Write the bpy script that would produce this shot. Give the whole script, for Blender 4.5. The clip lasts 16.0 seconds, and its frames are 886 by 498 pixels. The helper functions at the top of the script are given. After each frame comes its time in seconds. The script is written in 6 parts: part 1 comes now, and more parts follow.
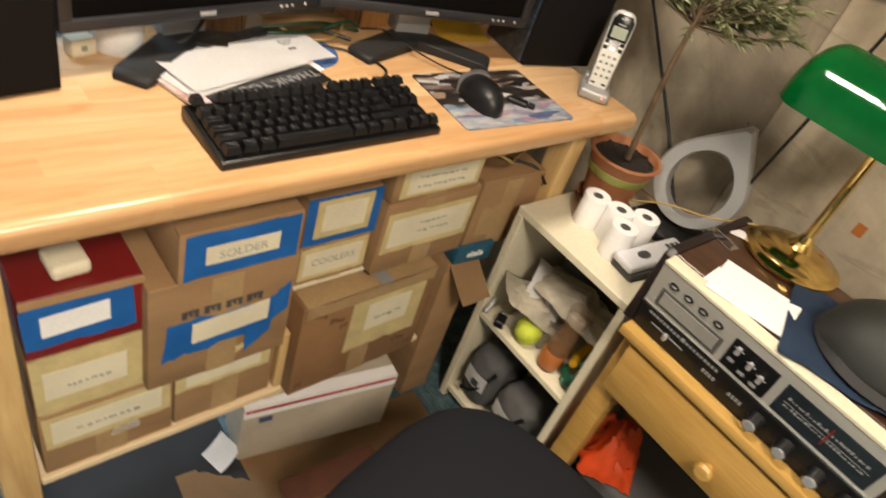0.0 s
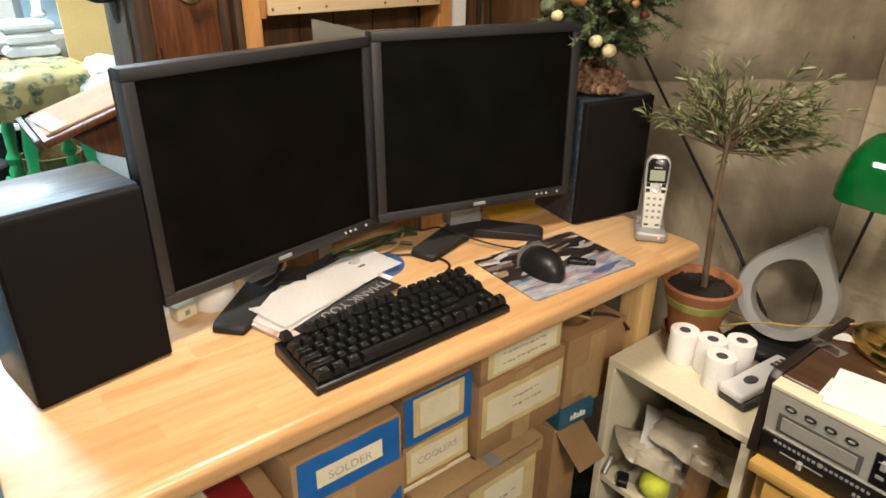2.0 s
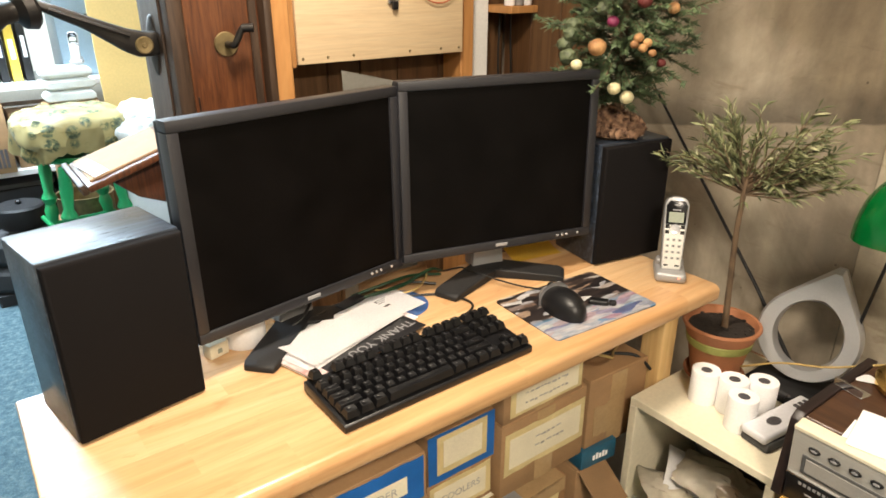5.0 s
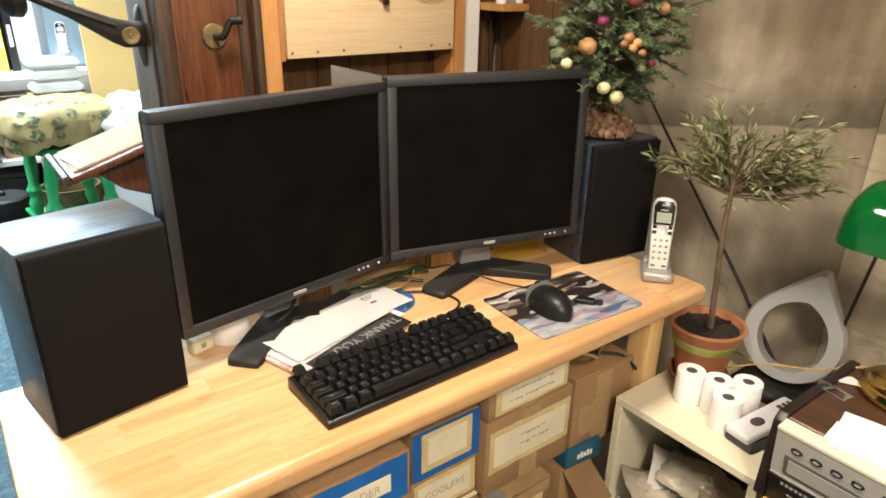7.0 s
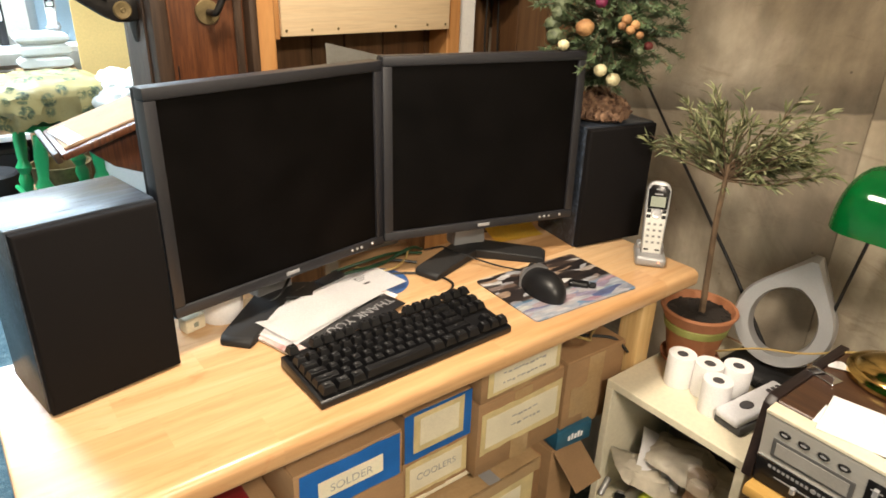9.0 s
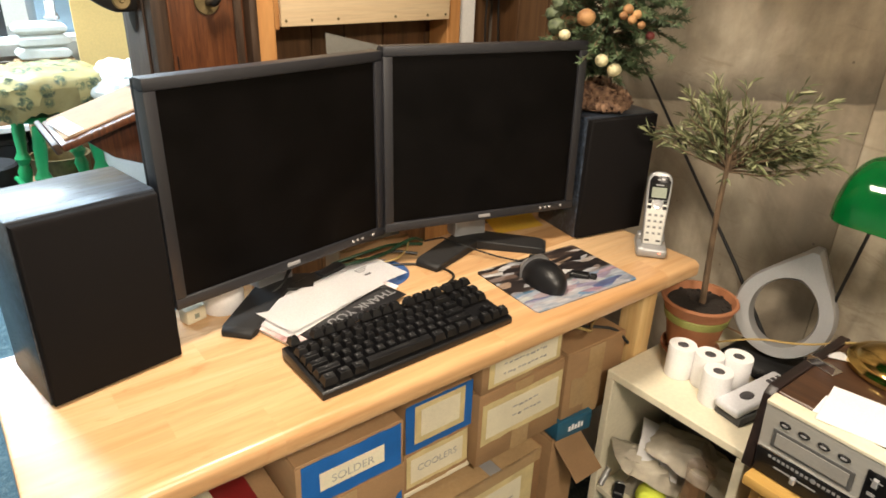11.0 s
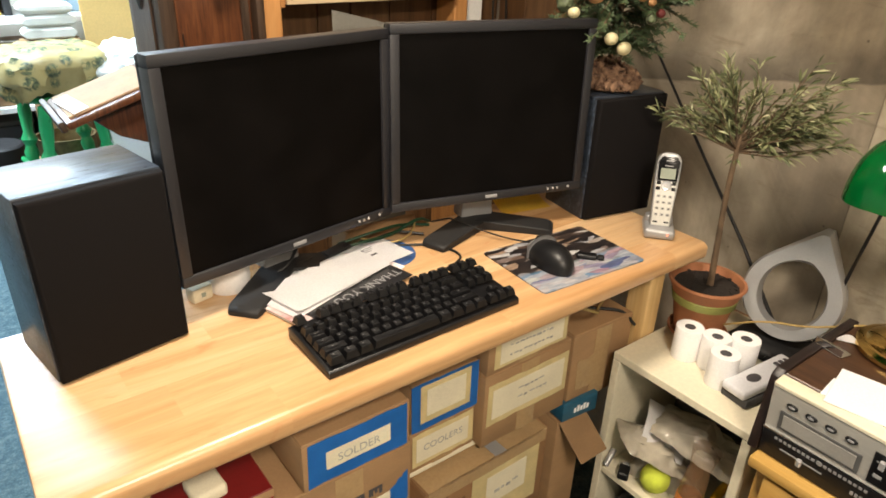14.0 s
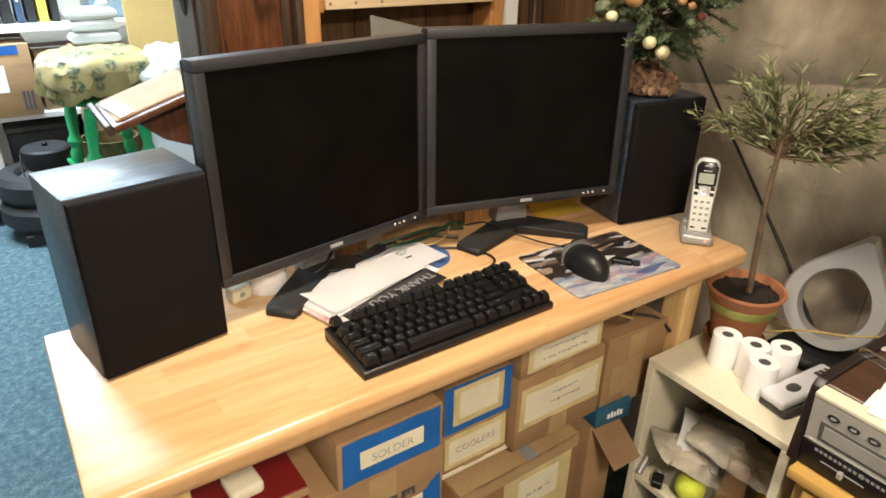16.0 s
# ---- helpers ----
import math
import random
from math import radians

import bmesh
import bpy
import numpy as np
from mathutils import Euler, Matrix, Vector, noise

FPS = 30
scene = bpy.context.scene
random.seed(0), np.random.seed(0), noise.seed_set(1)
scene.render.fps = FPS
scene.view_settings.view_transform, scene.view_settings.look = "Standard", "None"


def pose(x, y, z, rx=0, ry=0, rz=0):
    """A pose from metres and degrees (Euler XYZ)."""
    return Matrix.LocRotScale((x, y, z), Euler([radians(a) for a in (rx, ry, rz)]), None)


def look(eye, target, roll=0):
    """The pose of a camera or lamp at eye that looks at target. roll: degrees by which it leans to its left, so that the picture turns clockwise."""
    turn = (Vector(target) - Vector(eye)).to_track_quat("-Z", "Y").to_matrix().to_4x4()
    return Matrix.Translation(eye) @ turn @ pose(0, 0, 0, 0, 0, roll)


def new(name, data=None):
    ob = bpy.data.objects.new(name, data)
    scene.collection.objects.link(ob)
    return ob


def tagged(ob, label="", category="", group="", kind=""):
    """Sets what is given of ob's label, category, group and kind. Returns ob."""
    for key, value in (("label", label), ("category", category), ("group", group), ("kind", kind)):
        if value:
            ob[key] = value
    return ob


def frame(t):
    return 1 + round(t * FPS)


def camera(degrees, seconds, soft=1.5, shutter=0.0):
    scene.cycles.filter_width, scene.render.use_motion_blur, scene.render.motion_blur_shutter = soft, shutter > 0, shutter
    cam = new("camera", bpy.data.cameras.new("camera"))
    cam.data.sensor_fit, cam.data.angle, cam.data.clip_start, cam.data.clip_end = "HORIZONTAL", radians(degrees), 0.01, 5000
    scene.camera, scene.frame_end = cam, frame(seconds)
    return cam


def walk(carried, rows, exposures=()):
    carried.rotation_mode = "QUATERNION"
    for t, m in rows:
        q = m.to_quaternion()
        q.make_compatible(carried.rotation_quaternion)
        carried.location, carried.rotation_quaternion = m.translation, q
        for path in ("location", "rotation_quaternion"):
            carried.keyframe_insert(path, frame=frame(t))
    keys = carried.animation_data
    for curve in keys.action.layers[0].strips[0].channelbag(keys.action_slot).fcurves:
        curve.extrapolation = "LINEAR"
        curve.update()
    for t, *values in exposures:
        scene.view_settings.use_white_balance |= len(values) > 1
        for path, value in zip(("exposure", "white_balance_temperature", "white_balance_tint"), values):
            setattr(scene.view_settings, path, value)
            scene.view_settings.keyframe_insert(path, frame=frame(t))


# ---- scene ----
cam = camera(67.3, 16.0, soft=1.7, shutter=0.4)
PATH = [
    (0, (0.428, -0.601, 1.403), (1.645, 0.4, 0.171), 20.2),
    (0.5, (0.423, -0.608, 1.423), (1.543, 0.598, 0.288), 11.0),
    (1, (0.424, -0.621, 1.45), (1.551, 0.71, 0.471), 3.7),
    (1.5, (0.419, -0.624, 1.452), (1.545, 0.758, 0.545), 3.6),
    (2, (0.428, -0.628, 1.456), (1.549, 0.783, 0.59), 0.7),
    (2.5, (0.426, -0.633, 1.46), (1.553, 0.772, 0.591), 0.8),
    (3, (0.404, -0.644, 1.476), (1.523, 0.817, 0.693), 1.5),
    (5.5, (0.406, -0.645, 1.478), (1.505, 0.838, 0.709), -0.1),
    (6, (0.407, -0.644, 1.476), (1.512, 0.834, 0.703), 0.2),
    (6.5, (0.408, -0.646, 1.478), (1.524, 0.825, 0.71), 0.8),
    (7, (0.41, -0.645, 1.474), (1.536, 0.817, 0.702), 1.2),
    (7.5, (0.407, -0.641, 1.472), (1.541, 0.808, 0.688), 1.9),
    (8, (0.41, -0.64, 1.472), (1.541, 0.801, 0.669), 2.3),
    (8.5, (0.408, -0.642, 1.472), (1.539, 0.794, 0.66), 2.3),
    (9, (0.409, -0.642, 1.471), (1.541, 0.789, 0.652), 2.1),
    (11.5, (0.408, -0.64, 1.469), (1.533, 0.78, 0.623), 2.1),
    (12, (0.41, -0.64, 1.467), (1.532, 0.781, 0.618), 2.2),
    (12.5, (0.408, -0.638, 1.463), (1.527, 0.782, 0.608), 2.4),
    (13, (0.415, -0.638, 1.461), (1.529, 0.777, 0.592), 2.3),
    (13.5, (0.415, -0.637, 1.46), (1.526, 0.773, 0.578), 2.3),
    (14, (0.409, -0.637, 1.463), (1.51, 0.777, 0.574), 2.1),
    (14.5, (0.405, -0.638, 1.467), (1.486, 0.79, 0.576), 1.9),
    (15, (0.399, -0.636, 1.462), (1.457, 0.811, 0.575), 1.6),
    (15.5, (0.403, -0.639, 1.465), (1.439, 0.823, 0.576), 1.4),
    (16, (0.402, -0.637, 1.466), (1.428, 0.835, 0.582), 1.4),
]
walk(cam, [(t, look(eye, target, roll)) for t, eye, target, roll in PATH],
     exposures=((0, -0.18), (0.5, -0.24), (1.0, -0.29), (2.0, -0.20), (3.0, -0.03), (5.5, 0.12), (6.5, 0.11), (8.0, 0.08), (9.0, 0.04), (11.5, -0.03), (13.5, -0.05), (16.0, -0.06)))

# ---- world and lamps ----
world = bpy.data.worlds.new("basement_air")
scene.world = world
world.use_nodes = True
world.node_tree.nodes["Background"].inputs[0].default_value = (0.8, 0.85, 1.0, 1)
world.node_tree.nodes["Background"].inputs[1].default_value = 0.05


def area_lamp(name, m, sx, sy, watts, colour):
    data = bpy.data.lights.new(name, "AREA")
    data.shape, data.size, data.size_y = "RECTANGLE", sx, sy
    data.energy, data.color = watts, colour
    ob = new(name, data)
    ob.matrix_world = m
    return tagged(ob, kind="structure")


CEIL = 2.35
# cool tube fixture over the far room, warm ceiling lamp over the desk
area_lamp("tube_light", pose(0.55, 1.57, CEIL - 0.10), 1.25, 0.22, 42, (0.64, 0.83, 1.0))
area_lamp("tube_light", pose(0.2, 3.0, CEIL - 0.10), 1.25, 0.22, 165, (0.74, 0.88, 1.0))
area_lamp("ceiling_bulb", pose(0.78, 0.05, CEIL - 0.125), 0.25, 0.25, 31, (1.0, 0.855, 0.68))
# unseen second bulb behind the camera, added to brighten the carton fronts
area_lamp("ceiling_bulb", pose(0.38, -1.38, CEIL - 0.125), 0.40, 0.40, 60, (1.0, 0.855, 0.68))


# ---- building helpers ----
def put_mesh(name, bm, material, smooth=True):
    me = bpy.data.meshes.new(name)
    bmesh.ops.recalc_face_normals(bm, faces=bm.faces)
    bm.to_mesh(me)
    bm.free()
    if smooth:
        for p in me.polygons:
            p.use_smooth = True
        me.set_sharp_from_angle(angle=radians(35))
    if isinstance(material, (list, tuple)):
        for m in material:
            me.materials.append(m)
    else:
        me.materials.append(material)
    return new(name, me)


def thing(name, m, label, category, group="", kind=""):
    ob = new(name)
    ob.empty_display_size = 0.03
    ob.matrix_basis = m
    return tagged(ob, label, category, group, kind)


def part(name, bm, material, parent, label="", smooth=True):
    ob = put_mesh(name, bm, material, smooth)
    ob.parent = parent
    return tagged(ob, label)


def solo(name, bm, material, label="", category="", m=None, group="", kind="", smooth=True):
    ob = put_mesh(name, bm, material, smooth)
    if m is not None:
        ob.matrix_basis = m
    return tagged(ob, label, category, group, kind)


def box(x0, x1, y0, y1, z0, z1, bevel=0.0, seg=1, bm=None, m=None):
    """A box, bevelled, added to bm."""
    own = bmesh.new()
    bmesh.ops.create_cube(own, size=1.0)
    for v in own.verts:
        v.co = Vector(((x0 + x1) / 2 + v.co.x * (x1 - x0), (y0 + y1) / 2 + v.co.y * (y1 - y0), (z0 + z1) / 2 + v.co.z * (z1 - z0)))
    if bevel:
        bmesh.ops.bevel(own, geom=own.edges[:], offset=bevel, segments=seg, affect="EDGES", profile=0.5)
    return join(own, bm, m)


def join(own, bm=None, m=None):
    if m is not None:
        bmesh.ops.transform(own, matrix=m, verts=own.verts)
    if bm is None:
        return own
    me = bpy.data.meshes.new("tmp")
    own.to_mesh(me)
    own.free()
    bm.from_mesh(me)
    bpy.data.meshes.remove(me)
    return bm


def lathe(profile, n=32, bm=None, m=None):
    """Turns rows of (radius, z) round the z axis."""
    own = bmesh.new()
    rings = []
    for r, z in profile:
        if r < 1e-5:
            rings.append([own.verts.new((0, 0, z))])
        else:
            rings.append([own.verts.new((r * math.cos(2 * math.pi * k / n), r * math.sin(2 * math.pi * k / n), z)) for k in range(n)])
    for a, b in zip(rings, rings[1:]):
        for k in range(n):
            q = [a[k % len(a)], a[(k + 1) % len(a)], b[(k + 1) % len(b)], b[k % len(b)]]
            q = list(dict.fromkeys(q))
            if len(q) > 2:
                own.faces.new(q)
    return join(own, bm, m)


def tube(points, radius, n=8, bm=None, taper=None, rounds=3, m=None):
    """A round bar along a softened line of points."""
    pts = [Vector(p) for p in points]
    rad = [radius] * len(pts) if taper is None else list(taper)
    for _ in range(rounds if len(pts) > 2 else 0):
        q, s = [pts[0]], [rad[0]]
        for a, b, ra, rb in zip(pts, pts[1:], rad, rad[1:]):
            q += [a.lerp(b, 0.25), a.lerp(b, 0.75)]
            s += [ra * 0.75 + rb * 0.25, ra * 0.25 + rb * 0.75]
        pts, rad = q + [pts[-1]], s + [rad[-1]]
    own = bmesh.new()
    rings, side = [], None
    for k, p in enumerate(pts):
        d = (pts[min(k + 1, len(pts) - 1)] - pts[max(k - 1, 0)]).normalized()
        side = d.orthogonal() if side is None else (side - d * side.dot(d))
        side.normalize()
        up = d.cross(side)
        rings.append([own.verts.new(p + rad[k] * (math.cos(2 * math.pi * j / n) * side + math.sin(2 * math.pi * j / n) * up)) for j in range(n)])
    for a, b in zip(rings, rings[1:]):
        for j in range(n):
            own.faces.new((a[j], a[(j + 1) % n], b[(j + 1) % n], b[j]))
    own.faces.new(rings[0][::-1])
    own.faces.new(rings[-1])
    return join(own, bm, m)


def ball(c, rx, ry=None, rz=None, sub=2, bm=None, rough=0.0):
    own = bmesh.new()
    bmesh.ops.create_icosphere(own, subdivisions=sub, radius=1.0)
    for v in own.verts:
        k = 1 + rough * noise.noise(v.co * 2.3 + Vector(c) * 9)
        v.co = Vector((c[0] + v.co.x * rx * k, c[1] + v.co.y * (ry or rx) * k, c[2] + v.co.z * (rz or rx) * k))
    return join(own, bm)


def sheet(nx, ny, f, thick=0.0, bm=None):
    """A grid of f(u, v) with u, v from 0 to 1, thickened downwards."""
    own = bmesh.new()
    g = [[own.verts.new(f(i / nx, j / ny)) for i in range(nx + 1)] for j in range(ny + 1)]
    top = [own.faces.new((g[j][i], g[j][i + 1], g[j + 1][i + 1], g[j + 1][i])) for j in range(ny) for i in range(nx)]
    if thick:
        bmesh.ops.solidify(own, geom=top, thickness=thick)
    return join(own, bm)


def prism(outline, y0, y1, bevel=0.0, bm=None, m=None):
    """An outline of (x, z) pulled along y."""
    own = bmesh.new()
    f = own.faces.new([own.verts.new((x, y0, z)) for x, z in outline])
    ext = bmesh.ops.extrude_face_region(own, geom=[f])
    bmesh.ops.translate(own, vec=(0, y1 - y0, 0), verts=[v for v in ext["geom"] if isinstance(v, bmesh.types.BMVert)])
    if bevel:
        bmesh.ops.bevel(own, geom=own.edges[:], offset=bevel, segments=2, affect="EDGES", profile=0.5)
    return join(own, bm, m)


def words(name, text, size, m, material, parent, depth=0.0002):
    cu = bpy.data.curves.new(name, "FONT")
    cu.body, cu.size, cu.align_x, cu.align_y, cu.extrude = text, size, "CENTER", "CENTER", depth
    tmp = bpy.data.objects.new(name, cu)
    me = bpy.data.meshes.new_from_object(tmp)
    bpy.data.objects.remove(tmp)
    me.materials.clear()
    me.materials.append(material)
    ob = new(name, me)
    ob.parent = parent
    ob.matrix_basis = m
    return ob


# ---- materials ----
def nodes_of(name):
    m = bpy.data.materials.new(name)
    m.use_nodes = True
    t = m.node_tree
    return m, t, t.nodes["Principled BSDF"]


def add(t, kind, **values):
    n = t.nodes.new(kind)
    for k, v in values.items():
        n.inputs[k].default_value = v
    return n


def coords(t, scale=(1, 1, 1), space="Object", shift=True):
    c = t.nodes.new("ShaderNodeTexCoord")
    mp = t.nodes.new("ShaderNodeMapping")
    mp.inputs["Scale"].default_value = scale
    t.links.new(c.outputs[space], mp.inputs["Vector"])
    if shift:
        info = t.nodes.new("ShaderNodeObjectInfo")
        mul = t.nodes.new("ShaderNodeVectorMath")
        mul.operation = "SCALE"
        mul.inputs[0].default_value = (7.3, 3.1, 5.7)
        t.links.new(info.outputs["Random"], mul.inputs["Scale"])
        t.links.new(mul.outputs[0], mp.inputs["Location"])
    return mp.outputs["Vector"]


def ramp(t, src, stops):
    r = t.nodes.new("ShaderNodeValToRGB")
    els = r.color_ramp.elements
    while len(els) < len(stops):
        els.new(0.5)
    for e, (p, c) in zip(els, stops):
        e.position, e.color = p, (*c, 1) if len(c) == 3 else c
    t.links.new(src, r.inputs[0])
    return r.outputs[0]


def grey(v):
    return (v, v, v)


def bumped(t, bsdf, src, strength, distance=0.002):
    b = t.nodes.new("ShaderNodeBump")
    b.inputs["Strength"].default_value, b.inputs["Distance"].default_value = strength, distance
    t.links.new(src, b.inputs["Height"])
    t.links.new(b.outputs[0], bsdf.inputs["Normal"])


def tex_noise(t, vec, scale, detail=4.0, rough=0.55, distortion=0.0):
    n = add(t, "ShaderNodeTexNoise", Scale=scale, Detail=detail, Roughness=rough, Distortion=distortion)
    t.links.new(vec, n.inputs["Vector"])
    return n.outputs[0]


def mixed(t, fac, a, b, mode="MIX"):
    n = t.nodes.new("ShaderNodeMix")
    n.data_type, n.blend_type = "RGBA", mode
    for sock, v in ((n.inputs[0], fac), (n.inputs[6], a), (n.inputs[7], b)):
        if isinstance(v, (int, float)):
            sock.default_value = v
        elif isinstance(v, tuple):
            sock.default_value = (*v, 1)
        else:
            t.links.new(v, sock)
    return n.outputs[2]


def surf(name, base, rough=0.5, metal=0.0, var=0.18, scale=9.0, fine=180.0, bump=0.15, stretch=(1, 1, 1), coat=0.0, tint=None, object_random=0.0, spec=0.5):
    """A plain surface with blotches, fine grain and uneven gloss."""
    m, t, b = nodes_of(name)
    vec = coords(t, stretch)
    big = tex_noise(t, vec, scale, 5)
    small = tex_noise(t, vec, fine, 3)
    lo = tuple(c * (1 - var) for c in base)
    hi = tuple(min(1, c * (1 + var)) for c in (tint or base))
    col = ramp(t, big, [(0.3, lo), (0.7, hi)])
    col = mixed(t, 0.25, col, ramp(t, small, [(0.3, grey(0.6)), (0.7, grey(1.0))]), "MULTIPLY")
    if object_random:
        info = t.nodes.new("ShaderNodeObjectInfo")
        col = mixed(t, 1.0, col, ramp(t, info.outputs["Random"], [(0, grey(1 - object_random)), (1, grey(1.0))]), "MULTIPLY")
    t.links.new(col, b.inputs["Base Color"])
    t.links.new(ramp(t, big, [(0.2, grey(max(0.02, rough * 0.8))), (0.8, grey(min(1, rough * 1.2)))]), b.inputs["Roughness"])
    b.inputs["Metallic"].default_value = metal
    b.inputs["Specular IOR Level"].default_value = spec
    b.inputs["Coat Weight"].default_value = coat
    if bump:
        bumped(t, b, small, bump, 0.001)
    return m


def wood(name, dark, mid, light, grain=(3, 40, 40), rough=0.4, coat=0.0, board=0.25, bump=0.1, figure=0.0):
    """Wood with its grain along the axis of the smallest number in grain."""
    m, t, b = nodes_of(name)
    vec = coords(t, grain)
    n1 = tex_noise(t, vec, 1.0, 6, 0.6, 1.2)
    n2 = tex_noise(t, coords(t, tuple(g * 6 for g in grain)), 1.0, 3)
    col = ramp(t, n1, [(0.28, dark), (0.5, mid), (0.72, light)])
    col = mixed(t, 0.22, col, ramp(t, n2, [(0.35, grey(0.55)), (0.65, grey(1.0))]), "MULTIPLY")
    info = t.nodes.new("ShaderNodeObjectInfo")
    col = mixed(t, 1.0, col, ramp(t, info.outputs["Random"], [(0, tuple(1 - board * k for k in (0.6, 0.9, 1.2))), (1, grey(1.0))]), "MULTIPLY")
    if figure:
        f = tex_noise(t, coords(t, (7, 22, 7), shift=False), 1.0, 4, 0.65, 2.0)
        col = mixed(t, ramp(t, f, [(0.60, grey(0.0)), (0.72, grey(figure))]), col, tuple(c * k for c, k in zip(dark, (0.85, 0.6, 0.5))))
    t.links.new(col, b.inputs["Base Color"])
    t.links.new(ramp(t, n2, [(0.3, grey(rough * 0.85)), (0.7, grey(min(1, rough * 1.2)))]), b.inputs["Roughness"])
    b.inputs["Coat Weight"].default_value = coat
    b.inputs["Coat Roughness"].default_value = 0.25
    bumped(t, b, n2, bump, 0.0006)
    return m


M_DESK = wood("rubberwood", (0.55, 0.325, 0.15), (0.67, 0.44, 0.235), (0.75, 0.535, 0.32), grain=(2.2, 26, 26), rough=0.33, coat=0.25, board=0.30, bump=0.05, figure=0.55)
M_LEG = wood("rubberwood_leg", (0.55, 0.34, 0.14), (0.66, 0.45, 0.20), (0.74, 0.53, 0.27), grain=(26, 26, 2.2), rough=0.4, board=0.1)
M_PINE = wood("yellow_pine", (0.47, 0.27, 0.07), (0.54, 0.325, 0.09), (0.60, 0.375, 0.12), grain=(30, 3, 30), rough=0.35, coat=0.2, board=0.08)
M_STUD = wood("stud_pine", (0.40, 0.18, 0.06), (0.52, 0.255, 0.085), (0.60, 0.32, 0.12), grain=(30, 30, 2.5), rough=0.55, board=0.15)
M_PALE = wood("pale_board", (0.76, 0.58, 0.36), (0.83, 0.66, 0.43), (0.87, 0.72, 0.49), grain=(2.5, 60, 50), rough=0.5, board=0.1)
M_PANEL = wood("brown_panelling", (0.08, 0.042, 0.02), (0.15, 0.082, 0.038), (0.22, 0.125, 0.062), grain=(30, 30, 2.0), rough=0.45, board=0.3)
M_OAK = wood("dark_oak", (0.035, 0.012, 0.005), (0.095, 0.032, 0.012), (0.15, 0.055, 0.02), grain=(150, 150, 9.0), rough=0.35, coat=0.3, board=0.12)
M_OAKD = wood("old_oak_frame", (0.02, 0.012, 0.008), (0.045, 0.026, 0.016), (0.075, 0.045, 0.028), grain=(60, 60, 5.0), rough=0.45, board=0.12)
M_WALNUT = wood("walnut_veneer", (0.030, 0.014, 0.008), (0.060, 0.028, 0.015), (0.095, 0.045, 0.024), grain=(50, 5, 50), rough=0.35, coat=0.15, board=0.05)
M_BARK = surf("olive_bark", (0.13, 0.085, 0.05), 0.85, var=0.4, scale=30, fine=300, bump=0.6, stretch=(3, 3, 1))
# bluish mid and light grain paints in the cool reflection on the cabinet
M_ASH = wood("black_ash_vinyl_blue_sheen", (0.012, 0.014, 0.019), (0.028, 0.037, 0.053), (0.075, 0.10, 0.145), grain=(4, 60, 60), rough=0.31, board=0.05, bump=0.15, coat=0.06)
M_GRILLE = surf("speaker_cloth", (0.0075, 0.0065, 0.0068), 0.9, var=0.15, scale=6, fine=900, bump=0.4, spec=0.12)
M_BEZEL = surf("charcoal_plastic", (0.018, 0.018, 0.022), 0.45, var=0.1, scale=4, fine=600, bump=0.1)
M_SILVER = surf("silver_plastic", (0.36, 0.36, 0.365), 0.38, metal=0.35, var=0.08, scale=5, fine=500, bump=0.05)
M_BLACK = surf("black_plastic", (0.008, 0.008, 0.009), 0.36, var=0.2, scale=20, fine=500, bump=0.08, spec=0.35)
M_BLACKM = surf("black_matt_plastic", (0.014, 0.014, 0.015), 0.6, var=0.2, scale=20, fine=500, bump=0.15, spec=0.35)
M_KEY = surf("keycap_plastic", (0.006, 0.006, 0.007), 0.38, var=0.15, scale=40, fine=900, bump=0.08, object_random=0.3, spec=0.38)
M_KEYMARK = surf("key_print", (0.09, 0.09, 0.095), 0.6, var=0.05)
M_LEGEND = surf("legend_grey", (0.30, 0.30, 0.31), 0.6, var=0.05)
M_BUTTON = surf("chrome_button", (0.70, 0.70, 0.72), 0.25, metal=0.6, var=0.05)
M_WHITE = surf("white_paper", (0.89, 0.88, 0.89), 0.7, var=0.04, scale=12, fine=300, bump=0.05)
M_CREAM = surf("cream_paper", (0.72, 0.66, 0.50), 0.7, var=0.08, scale=14, fine=300, bump=0.05)
M_MASK = surf("masking_tape", (0.60, 0.49, 0.25), 0.45, var=0.14, scale=25, fine=260, bump=0.15)
M_BLUE = surf("blue_tape", (0.012, 0.115, 0.40), 0.5, var=0.15, scale=20, fine=350, bump=0.25)
M_CARD = surf("corrugated_card", (0.36, 0.215, 0.105), 0.75, var=0.16, scale=7, fine=220, bump=0.12, stretch=(1, 1, 3), object_random=0.2)
M_CARDD = surf("dark_card", (0.29, 0.155, 0.07), 0.6, var=0.2, scale=9, fine=220, bump=0.12, object_random=0.1)
M_SCUFF = surf("scuffed_card", (0.42, 0.28, 0.15), 0.85, var=0.3, scale=40, fine=200, bump=0.3)
M_CARDP = surf("brown_carton_print", (0.15, 0.075, 0.035), 0.7, var=0.2, scale=20)
M_PTAPE = surf("packing_tape", (0.40, 0.27, 0.14), 0.18, var=0.1, scale=15, fine=120, bump=0.08)
M_REDBOX = surf("red_card", (0.20, 0.012, 0.012), 0.45, var=0.15, scale=8)
M_REDSTRIPE = surf("red_print", (0.45, 0.02, 0.03), 0.5, var=0.1)
M_BROWNPRINT = surf("brown_print", (0.16, 0.055, 0.032), 0.7, var=0.3, scale=14)
M_INK = surf("ink", (0.06, 0.055, 0.06), 0.7, var=0.1)
M_PENCIL = surf("faded_marker", (0.38, 0.37, 0.34), 0.7, var=0.3, scale=60)
